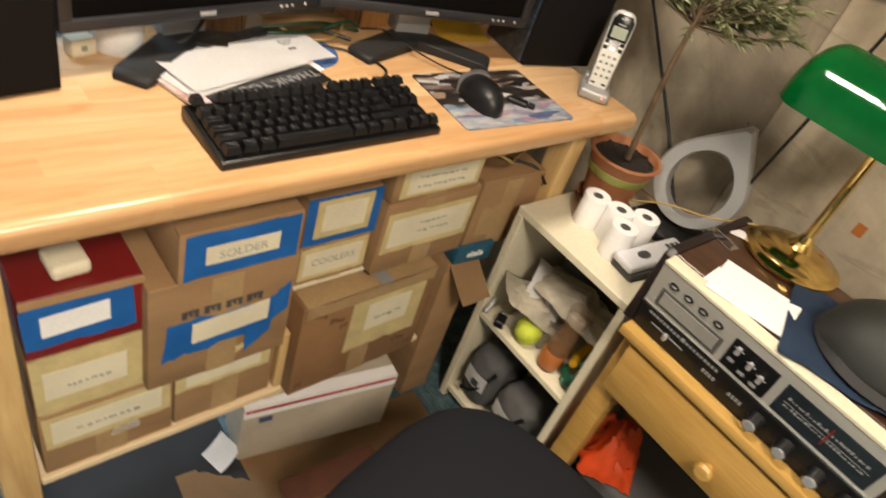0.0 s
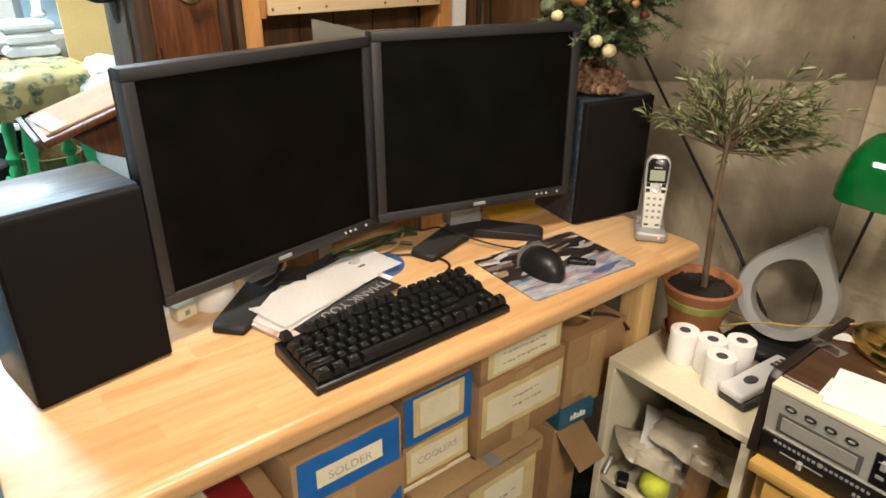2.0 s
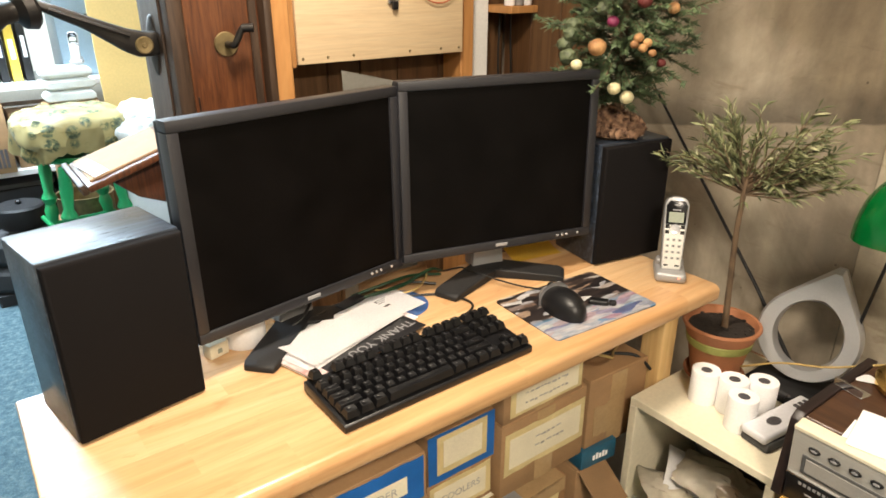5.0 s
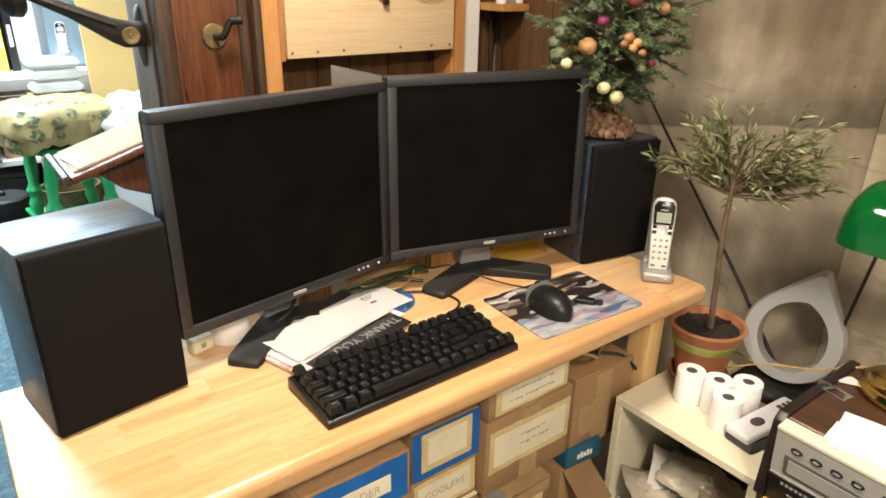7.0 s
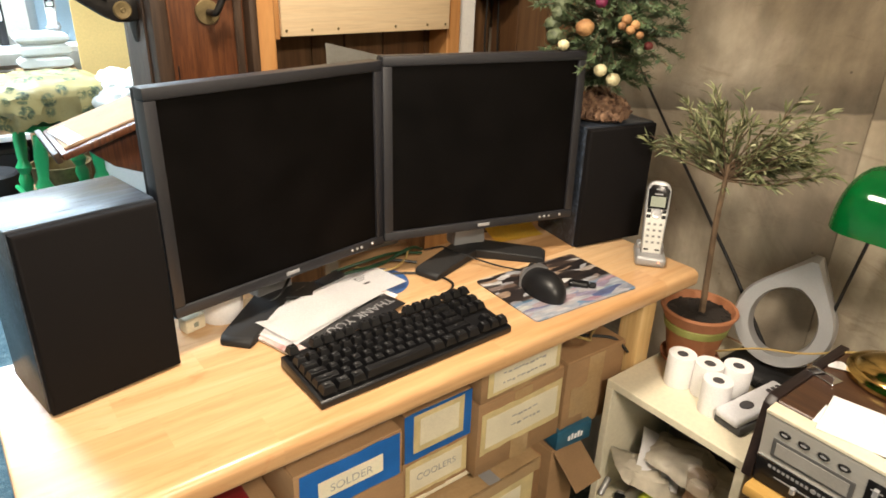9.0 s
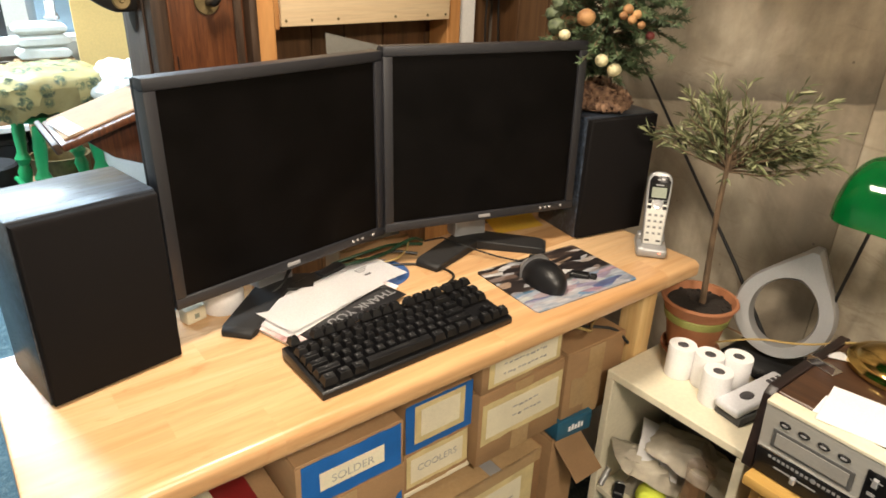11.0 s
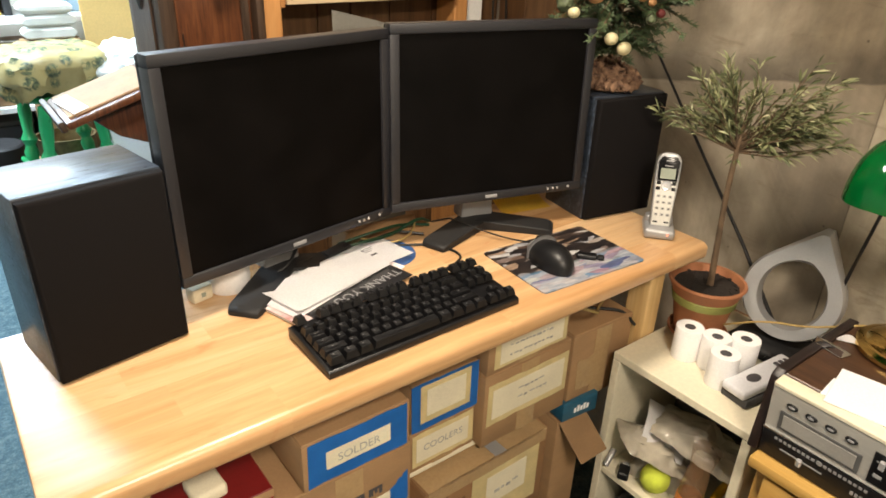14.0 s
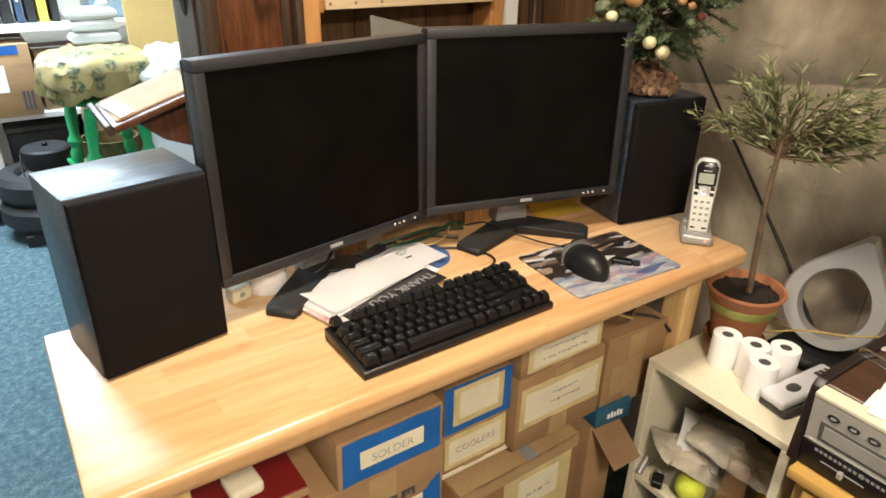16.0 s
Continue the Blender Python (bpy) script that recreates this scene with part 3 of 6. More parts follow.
# ---- loudspeakers ----
def loudspeaker(m, label):
    o = thing("loudspeaker", m, label, "speaker", "pair of loudspeakers")
    part("cabinet", box(-0.091, 0.091, 0.014, 0.1466, 0, 0.2635, 0.0025, 2), M_ASH, o, "black ash vinyl cabinet")
    bm = box(-0.089, 0.089, 0, 0.0135, 0.003, 0.2605)
    es = [e for e in bm.edges if all(v.co.y < 0.001 for v in e.verts)]
    bmesh.ops.bevel(bm, geom=es, offset=0.006, segments=3, affect="EDGES", profile=0.5)
    part("grille", bm, M_GRILLE, o, "black cloth grille")
    return o


def at_corner(cx, cy, z, ang, w):
    """The pose of a thing whose front left bottom corner stands at (cx, cy)."""
    return pose(cx, cy, z, 0, 0, ang) @ pose(w / 2, 0, 0)


loudspeaker(at_corner(0.4475, 0.2185, DZ, 9.8, 0.182), "black bookshelf loudspeaker with wood-grained top, beside the monitors")
loudspeaker(at_corner(1.457, 0.212, DZ, -10.0, 0.172), "black bookshelf loudspeaker carrying a fruit tree, near the concrete wall")


# ---- monitors ----
def monitor(m, head, tilt, label):
    """m: the stand's place; head: x, y, z of the bezel's bottom middle, seen from the stand."""
    o = thing("monitor", m, label, "monitor", "pair of monitors")
    W, H, B = 0.4145, 0.3385, 0.0172
    hm = pose(head[0], head[1], head[2], -tilt, 0, 0)
    bm = bmesh.new()
    box(-W / 2, W / 2, 0, 0.028, 0, B, 0.002, 2, bm, hm)
    box(-W / 2, W / 2, 0, 0.028, H - B, H, 0.002, 2, bm, hm)
    box(-W / 2, -W / 2 + B, 0, 0.028, B, H - B, 0.0015, 2, bm, hm)
    box(W / 2 - B, W / 2, 0, 0.028, B, H - B, 0.0015, 2, bm, hm)
    bez = part("bezel", bm, M_BEZEL, o, "charcoal plastic bezel")
    part("screen", box(-W / 2 + B - 0.001, W / 2 - B + 0.001, 0.005, 0.012, B - 0.001, H - B + 0.001, m=hm), M_SCREEN, o, "dark unlit screen")
    bm = box(-W / 2 + 0.003, W / 2 - 0.003, 0.0285, 0.045, 0.004, H - 0.004, 0.003, 2)
    box(-0.15, 0.15, 0.045, 0.07, 0.04, H - 0.06, 0.012, 2, bm)
    bmesh.ops.transform(bm, matrix=hm, verts=bm.verts)
    part("back_shell", bm, M_BLACKM, o)
    for k in range(5):
        x = W / 2 - 0.030 - 0.011 * k - (0.004 if k else 0)
        if k != 1:
            part("button", lathe([(0, 0.0015), (0.0022, 0.0015), (0.0028, 0), (0.0028, -0.002)], 12, m=hm @ pose(x, 0, 0.0095, 90, 0, 0)), M_BUTTON, bez)
    part("badge", box(-0.013, 0.013, -0.0012, 0.001, 0.006, 0.0125, 0.0008, m=hm), M_LEGEND, bez, "small grey maker's badge")
    neck = bmesh.new()
    hz = head[2]
    prism([(-0.034, 0.012), (0.034, 0.012), (0.028, hz + 0.16), (-0.028, hz + 0.16)], 0.074, 0.105, 0.004, neck)
    prism([(-0.036, 0.0125), (0.036, 0.0125), (0.030, hz + 0.03), (-0.030, hz + 0.03)], 0.058, 0.073, 0.003, neck)
    part("neck", neck, M_SILVER, o, "silver plastic neck")
    for s in (-1, 1):
        own = bmesh.new()
        L, w0, w1 = 0.160, 0.060, 0.056
        sec = [(0, -w0 / 2, 0.020), (L - 0.012, -w1 / 2, 0.015), (L, -w1 / 2 + 0.003, 0.010)]
        lo = [[own.verts.new((a, b, 0)), own.verts.new((a, -b, 0)), own.verts.new((a, -b, h)), own.verts.new((a, b, h))] for a, b, h in sec]
        for p, q in zip(lo, lo[1:]):
            for j in range(4):
                own.faces.new((p[j], p[(j + 1) % 4], q[(j + 1) % 4], q[j]))
        own.faces.new(lo[0][::-1])
        own.faces.new(lo[-1])
        bmesh.ops.bevel(own, geom=own.edges[:], offset=0.002, segments=1, affect="EDGES", profile=0.5)
        bmesh.ops.transform(own, matrix=pose(0, 0.060, 0, 0, 0, -90 + s * 57), verts=own.verts)
        part("foot", own, M_BLACKM, o, "black wedge foot")
    return o


monitor(pose(0.8354, 0.3015, DZ, 0, 0, 9.5), (0, 0, 0.068), 0.9, "flat dark-bezelled computer monitor, switched off, turned towards the seat")
monitor(pose(1.2357, 0.2755, DZ, 0, 0, -14.2), (0, 0, 0.0755), 1.6, "flat dark-bezelled computer monitor, switched off, beside the plant corner")


# ---- keyboard ----
kb = thing("keyboard", at_corner(0.7432, 0.0343, DZ, 0.8, 0.357), "black compact mechanical computer keyboard on the bench", "keyboard")
part("case", prism([(0.0, 0.001), (0.0, 0.011), (0.003, 0.0130), (0.1215, 0.0225), (0.1245, 0.020), (0.1245, 0.004)], -0.1785, 0.1785, 0.0012, m=pose(0, 0, 0, 0, 0, 90) @ Matrix.Diagonal((1, -1, 1, 1))), M_BLACK, kb)
U = 0.01905
ROWS_KB = (
    (0.0, "1.25 1.25 1.25 6.25 1.25 1.25 1.25 1.25 g.25 1 1 1"),
    (1.0, "2.25 1 1 1 1 1 1 1 1 1 1 2.75 g1.25 1"),
    (2.0, "1.75 1 1 1 1 1 1 1 1 1 1 1 2.25"),
    (3.0, "1.5 1 1 1 1 1 1 1 1 1 1 1 1 1.5 g.25 1 1 1"),
    (4.0, "1 1 1 1 1 1 1 1 1 1 1 1 1 2 g.25 1 1 1"),
    (5.28, "1 g1 1 1 1 1 g.5 1 1 1 1 g.5 1 1 1 1 g.25 1 1 1"),
)
key_mesh = {}


def keycap(w):
    """One keycap, w units wide, dished and tapered, on its bottom middle."""
    if w not in key_mesh:
        hx, hy = w * U / 2 - 0.0009, U / 2 - 0.0009
        tx, ty = hx - 0.0030, hy - 0.0033
        own = bmesh.new()
        a = [own.verts.new((sx * hx, sy * hy, 0)) for sx, sy in ((-1, -1), (1, -1), (1, 1), (-1, 1))]
        b = [own.verts.new((sx * tx, sy * ty + 0.0008, 0.0100)) for sx, sy in ((-1, -1), (1, -1), (1, 1), (-1, 1))]
        c = [own.verts.new((sx * (tx - 0.001), sy * (ty - 0.001) + 0.0008, 0.0104)) for sx, sy in ((-1, -1), (1, -1), (1, 1), (-1, 1))]
        for p, q in ((a, b), (b, c)):
            for j in range(4):
                own.faces.new((p[j], p[(j + 1) % 4], q[(j + 1) % 4], q[j]))
        mid = own.verts.new((0, 0.0008, 0.0094))
        for j in range(4):
            own.faces.new((c[j], c[(j + 1) % 4], mid))
        bmesh.ops.recalc_face_normals(own, faces=own.faces)
        me = bpy.data.meshes.new("key")
        own.to_mesh(me)
        own.free()
        me.materials.append(M_KEY)
        mark = bpy.data.meshes.new("legend")
        lb = box(-0.0032, -0.0010, 0.0012, 0.0034, 0.0100, 0.01035)
        lb.to_mesh(mark)
        lb.free()
        mark.materials.append(M_KEYMARK)
        key_mesh[w] = me, mark
    return key_mesh[w]


for row, spec in ROWS_KB:
    x = -18.25 * U / 2
    for tok in spec.split():
        if tok[0] == "g":
            x += float(tok[1:]) * U
            continue
        w = float(tok)
        y = 0.0028 + row * U * 0.985 + U / 2
        me, mark = keycap(w)
        k = new("key", me)
        k.parent = kb
        k.matrix_basis = pose(x + w * U / 2, y, 0.0170 + y * 0.078 + 0.0006 * (row - 2.3) ** 2, 4.3 + (row - 2.5) * -2.6, 0, 0)
        if w < 6:
            g = new("legend", mark)
            g.parent = k
        x += w * U
part("badge", box(0.118, 0.140, 0.0945, 0.0985, 0.0245, 0.0253), M_LEGEND, kb)
solo("keyboard_cable", tube([(0.965, 0.172, 0.905), (1.02, 0.195, 0.895), (1.10, 0.205, 0.8935), (1.135, 0.235, 0.8935), (1.11, 0.30, 0.8935), (1.03, 0.34, 0.8935), (1.0, 0.385, 0.8935)], 0.0024), M_CABLE, "black keyboard cable lying on the bench", "cable")

# ---- mouse mat, mouse, small stick ----
mat_m = pose(1.2905, 0.118, DZ, 0, 0, -3.5)
mat = thing("mouse_mat", mat_m, "mouse mat printed with a dark and pastel picture", "mouse mat")
own = box(-0.127, 0.127, -0.0895, 0.0895, 0.0005, 0.003)
bmesh.ops.bevel(own, geom=[e for e in own.edges if abs(e.verts[0].co.z - e.verts[1].co.z) > 0.001], offset=0.008, segments=4, affect="EDGES", profile=0.5)
bmesh.ops.translate(own, vec=(0.127, 0.0895, 0), verts=own.verts)
mp = part("sheet", own, M_PAD, mat)
mp.location = (-0.127, -0.0895, 0)
mouse = thing("mouse", pose(1.249, 0.117, DZ + 0.0032, 0, 0, -14) @ Matrix.Diagonal((1.1, 1.08, 1.08, 1)), "black and grey corded optical mouse on the mat", "mouse")
own = bmesh.new()
bmesh.ops.create_uvsphere(own, u_segments=24, v_segments=14, radius=1)
for v in own.verts:
    k = 1 - 0.18 * max(0, v.co.y)
    v.co = Vector((v.co.x * 0.032 * k, v.co.y * 0.060, max(0, v.co.z + 0.25) * 0.031 * (1 - 0.22 * v.co.y)))
part("body", own, M_BLACK, mouse, "black plastic shell")
own = bmesh.new()
bmesh.ops.create_uvsphere(own, u_segments=24, v_segments=14, radius=1)
for v in own.verts:
    k = 1 - 0.18 * max(0, v.co.y)
    v.co = Vector((v.co.x * 0.0318 * k, max(0.38, v.co.y) * 0.0612, max(0, v.co.z + 0.25) * 0.0316 * (1 - 0.22 * v.co.y)))
part("buttons", own, M_SILVER, mouse, "grey plastic button plate")
part("wheel", lathe([(0, -0.003), (0.009, -0.003), (0.009, 0.003), (0, 0.003)], 16, m=pose(0, 0.036, 0.0255, 0, 90, 0)), M_RUBBER, mouse)
solo("mouse_cable", tube([(1.264, 0.181, 0.903), (1.240, 0.24, 0.897), (1.185, 0.33, 0.915), (1.20, 0.36, 0.905), (1.17, 0.385, 0.894)], 0.0018), M_CABLE, "thin black mouse cable trailing behind the monitor", "cable")
stick = thing("flash_drive", pose(1.325, 0.083, DZ + 0.0032, 0, 0, -50), "small black capped memory stick on the mat", "memory stick")
part("body", box(-0.026, 0.012, -0.009, 0.009, 0, 0.010, 0.004, 3), M_BLACK, stick)
part("cap", box(0.0125, 0.026, -0.007, 0.007, 0.001, 0.009, 0.003, 2), M_BLACKM, stick)


# ---- cordless telephone ----
M_PHONEKEY = surf("phone_key", (0.46, 0.46, 0.44), 0.45, var=0.06)
M_FACE = surf("glossy_black_face", (0.006, 0.006, 0.007), 0.22, var=0.1, bump=0.0, spec=0.3)


def cordless(m, label):
    o = thing("cordless_telephone", m, label, "telephone")
    own = bmesh.new()
    box(-0.031, 0.031, -0.035, 0.045, 0, 0.022, 0.008, 3, own)
    box(-0.028, 0.028, 0.010, 0.036, 0.016, 0.034, 0.006, 3, own)
    base = part("charging_base", own, M_SILVER, o, "silver plastic charging cradle")
    part("charge_lamp", ball((0.016, -0.034, 0.013), 0.0022, sub=1), M_LED, base)
    hm = pose(0, -0.006, 0.010, -14, 0, 0)
    own = prism([(-0.020, 0.006), (-0.017, 0), (0.017, 0), (0.020, 0.006), (0.0215, 0.06), (0.024, 0.110), (0.024, 0.145), (0.018, 0.156), (0.008, 0.160), (-0.008, 0.160), (-0.018, 0.156), (-0.024, 0.145), (-0.024, 0.110), (-0.0215, 0.06)], -0.011, 0.012, 0.003, m=hm)
    hs = part("handset", own, M_SILVER, o, "silver handset")
    part("key_panel", prism([(-0.0175, 0.012), (0.0175, 0.012), (0.0195, 0.082), (0.0205, 0.102), (-0.0205, 0.102), (-0.0195, 0.082)], -0.0121, -0.0108, 0.0004, m=hm), surf("phone_pale", (0.66, 0.65, 0.61), 0.4, var=0.06), hs)
    part("face", prism([(-0.019, 0.104), (0.019, 0.104), (0.0205, 0.142), (0.014, 0.152), (-0.014, 0.152), (-0.0205, 0.142)], -0.0140, -0.0100, 0.0006, m=hm), M_FACE, hs, "glossy black face")
    part("display", box(-0.0145, 0.0145, -0.0148, -0.0138, 0.108, 0.129, m=hm), M_LCD, hs, "grey-green display")
    part("speaker_slot", box(-0.006, 0.006, -0.0147, -0.0138, 0.143, 0.145, m=hm), M_SILVER, hs)
    part("name_bar", box(-0.008, 0.008, -0.0147, -0.0138, 0.1325, 0.1350, m=hm), M_LEGEND, hs)
    part("navigation_ring", lathe([(0, 0.0030), (0.004, 0.0030), (0.0045, 0.0018), (0.0098, 0.0026), (0.0108, 0.0008), (0.0108, -0.002)], 24, m=hm @ pose(0, -0.0118, 0.0945, 90, 0, 0)), M_BUTTON, hs)
    for s in (-1, 1):
        for z in (0.088, 0.099):
            part("soft_key", box(s * 0.0150 - 0.0045, s * 0.0150 + 0.0045, -0.0128, -0.011, z - 0.0042, z + 0.0036, 0.001, m=hm), M_BLACK, hs)
    for r in range(4):
        for c in (-1, 0, 1):
            part("key", box(c * 0.0115 - 0.004, c * 0.0115 + 0.004, -0.0130, -0.011, 0.072 - r * 0.0125 - 0.0032, 0.072 - r * 0.0125 + 0.0032, 0.001, m=hm), M_PHONEKEY, hs)
            part("key_mark", box(c * 0.0115 - 0.0018, c * 0.0115 + 0.0018, -0.0134, -0.0128, 0.072 - r * 0.0125 - 0.0014, 0.072 - r * 0.0125 + 0.0014, m=hm), M_KEYMARK, hs)
    for s in (-1, 1):
        part("key", box(s * 0.011 - 0.005, s * 0.011 + 0.005, -0.0128, -0.011, 0.017, 0.021, 0.001, m=hm), M_BLACK, hs)
    return o


cordless(pose(1.538, 0.088, DZ, 0, 0, -50), "silver cordless telephone standing in its charging cradle")

# ---- papers, disc, things between the monitors ----
pap = thing("magazine", pose(0.872, 0.262, DZ, 0, 0, 17), "glossy magazine with red and white edges under papers", "magazine")
part("pages", box(-0.125, 0.125, -0.055, 0.085, 0.0005, 0.006, 0.001), M_WHITE, pap)
part("cover", box(-0.127, 0.127, -0.057, 0.087, 0.0062, 0.0072), surf("red_white_cover", (0.55, 0.10, 0.08), 0.35, var=0.5, scale=14, tint=(0.75, 0.7, 0.66)), pap)
card = thing("thank_you_card", pose(0.888, 0.232, DZ + 0.0076, 0, 0, 14), "black card printed with thanks in silver letters", "card")
part("sheet", box(-0.105, 0.105, -0.050, 0.060, 0, 0.0016), surf("black_card", (0.016, 0.016, 0.018), 0.35, var=0.15), card)
words("lettering", "THANK YOU", 0.026, pose(0.022, -0.022, 0.0019, 0, 0, 180), M_LEGEND, card)


def envelope(m, w, h, label, lines):
    o = thing("envelope", m, label, "envelope", "pile of post")
    part("sheet", sheet(8, 4, lambda u, v: (w * (u - 0.5), h * (v - 0.5), 0.0012 + 0.0015 * math.sin(u * 3.1)), 0.0008), M_WHITE, o)
    if lines:
        for k in range(3):
            part("print_bar", box(w * 0.18, w * 0.18 + 0.03 - 0.006 * k, h * 0.22 - 0.006 * k, h * 0.22 - 0.006 * k + 0.0022, 0.0034, 0.0038), M_LEGEND, o)
        part("print_bar", box(w * 0.12, w * 0.26, -h * 0.08, -h * 0.03, 0.0034, 0.0038), M_INK, o)


envelope(pose(0.860, 0.272, DZ + 0.0095, 0, 0, 19), 0.225, 0.105, "plain white envelope in a pile of post", False)
envelope(pose(0.928, 0.298, DZ + 0.0122, 0, 0, 10), 0.225, 0.095, "white envelope with a printed address bar", True)
envelope(pose(0.868, 0.270, DZ + 0.0152, 0, 0, 15), 0.215, 0.098, "white envelope lying on top of a pile", False)
disc = thing("compact_disc", pose(1.012, 0.318, DZ), "compact disc with a blue label lying on the bench", "disc")
part("label_side", lathe([(0.0075, 0.0006), (0.0075, 0.0018), (0.0595, 0.0018), (0.06, 0.0012), (0.0595, 0.0006), (0.0075, 0.0006)], 48), M_DISCBLUE, disc)
part("hub", lathe([(0.0076, 0.0019), (0.017, 0.0021), (0.0172, 0.0019)], 32), M_CLEAR, disc)
for k in range(3):
    part("print_bar", box(0.020, 0.044, -0.022 + 0.006 * k, -0.0195 + 0.006 * k, 0.0019, 0.0023), M_LCD, disc)
for pts, r, mt, lab in (
    ([(0.80, 0.36, 0.896), (0.86, 0.33, 0.91), (0.90, 0.375, 0.90), (0.98, 0.36, 0.897), (1.07, 0.37, 0.905), (1.12, 0.34, 0.896)], 0.003, M_CABLE, "black monitor cable coiled behind the screens"),
    ([(0.93, 0.37, 0.90), (1.0, 0.345, 0.912), (1.06, 0.365, 0.90), (1.12, 0.36, 0.925), (1.16, 0.38, 0.90)], 0.0032, M_GCABLE, "green cord tangled behind the screens"),
    ([(0.95, 0.385, 0.90), (1.03, 0.36, 0.92), (1.09, 0.38, 0.91), (1.15, 0.365, 0.90)], 0.003, M_GCABLE, "green cord tangled behind the screens"),
    ([(0.775, 0.345, 0.8935), (0.82, 0.325, 0.915), (0.855, 0.36, 0.93), (0.88, 0.385, 0.94)], 0.003, M_CABLE, "black monitor cable hanging to the bench"),
    ([(0.99, 0.385, 0.905), (1.04, 0.33, 0.898), (1.10, 0.35, 0.90), (1.13, 0.385, 0.91)], 0.0022, M_YCABLE, "tan cord behind the screens"),
):
    solo("cable", tube(pts, r), mt, lab, "cable", group="cables behind the monitors")
plug = thing("plug_box", pose(0.93, 0.352, DZ, 0, 0, 20), "black moulded plug lying under a monitor", "plug")
part("body", box(-0.03, 0.03, -0.012, 0.012, 0, 0.022, 0.004, 2), M_BLACKM, plug)
folder = thing("yellow_folder", pose(1.392, 0.352, DZ, 0, 0, -10), "curled yellow paper folder behind the monitor", "folder")
part("sheet", sheet(8, 6, lambda u, v: (0.12 * (u - 0.5), 0.07 * (v - 0.5), 0.004 + 0.022 * v * v), 0.001), M_YELLOW, folder)
jar = solo("white_tub", lathe([(0, 0), (0.033, 0), (0.035, 0.004), (0.036, 0.05), (0.034, 0.054), (0, 0.054)]), M_WHITE, "small white plastic tub behind the monitor", "tub", pose(0.728, 0.360, DZ))
adapter = thing("power_adapter", pose(0.673, 0.347, DZ, 0, 0, 15), "small white plug-in power adapter", "adapter")
part("body", box(-0.018, 0.018, -0.012, 0.012, 0, 0.026, 0.003, 2), M_CREAM, adapter)
part("slot", box(-0.004, 0.004, -0.0128, -0.011, 0.008, 0.016), M_LCD, adapter)
slip = solo("grey_card_sheet", sheet(6, 4, lambda u, v: (0.14 * u, 0.02 * v, 0.40 * v - 0.035 * u * v), 0.001), surf("grey_cardboard", (0.28, 0.27, 0.24), 0.7, var=0.08), "grey cardboard sheet standing behind the monitors", "card", pose(0.973, 0.396, 0.920))
solo("monitor_box", box(0.975, 1.14, 0.398, 0.46, 0, 0.914, 0.003), M_CARD, "tall flat cardboard carton standing behind the bench", "box")


# ---- cartons under the bench ----
def carton(x0, x1, y0, y1, z0, z1, label, material=None, turn=0.0, tape=True, group="labelled cartons under the bench"):
    """A corrugated box with its flap gap and tape. Parts are given by their front face: x from the left edge, z from the bottom."""
    w, d, h = x1 - x0, y1 - y0, z1 - z0
    o = thing("cardboard_box", pose((x0 + x1) / 2, y0, z0 + 0.0008, 0, 0, turn), label, "box", group)
    mt = material or M_CARD
    part("body", box(-w / 2, w / 2, 0, d, 0, h - 0.006, 0.0025, 2), mt, o)
    part("flap", box(-w / 2 + 0.001, w / 2 - 0.001, 0.001, d / 2 - 0.001, h - 0.0055, h - 0.002, 0.001), mt, o)
    part("flap", box(-w / 2 + 0.001, w / 2 - 0.001, d / 2 + 0.001, d - 0.001, h - 0.0055, h - 0.002, 0.001), mt, o)
    if tape:
        part("packing_tape", box(-w / 2 - 0.0006, w / 2 + 0.0006, d / 2 - 0.024, d / 2 + 0.024, h - 0.0019, h - 0.0012), M_PTAPE, o, "shiny brown packing tape")
        part("packing_tape", box(-0.024, 0.024, -0.0006, 0.0, 0.0, h - 0.007), M_PTAPE, o)
    o["w"], o["h"] = w, h
    return o


def sticker(o, a, b, c, d, material, name="label_sheet", lift=0.0012, lean=0.0, ragged=0.0, label=""):
    """A sheet on the front, from a to b across and from c to d up, in shares of the face."""
    w, h = o["w"], o["h"]
    own = bmesh.new()
    n = 9
    def edge(u):
        return ragged * noise.noise(Vector((u * 7.1, a * 5 + c * 3, w * 31)))
    rows_v = []
    for k in range(n + 1):
        u = a + (b - a) * k / n
        x = -w / 2 + u * w
        rows_v.append((own.verts.new((x + edge(k) * 0.2, -lift, (c + edge(k)) * h + lean * (u - a) * w)), own.verts.new((x, -lift, (d + edge(k + 20)) * h + lean * (u - a) * w))))
    faces = [own.faces.new((p[0], q[0], q[1], p[1])) for p, q in zip(rows_v, rows_v[1:])]
    ext = bmesh.ops.extrude_face_region(own, geom=faces)
    bmesh.ops.translate(own, vec=(0, lift - 0.0003, 0), verts=[v for v in ext["geom"] if isinstance(v, bmesh.types.BMVert)])
    return part(name, own, material, o, label)


def scribble(o, a, b, c, d, lines=1, material=None, lift=0.0026):
    """Bars for writing that cannot be read."""
    w, h = o["w"], o["h"]
    rnd = random.Random(int(1000 * (w + h + a)))
    own = bmesh.new()
    for k in range(lines):
        z = c + (d - c) * (k + 0.5) / lines
        u = a
        while u < b - 0.02:
            L = rnd.uniform(0.02, 0.06)
            hz = (d - c) / lines * rnd.uniform(0.18, 0.36)
            box(-w / 2 + u * w, -w / 2 + min(b, u + L) * w, -lift, -lift + 0.0012, (z - hz) * h, (z - hz * 0.4) * h, bm=own)
            u += L + rnd.uniform(0.012, 0.03)
    return tagged(part("writing_bars", own, material or M_PENCIL, o), kind="stuff")


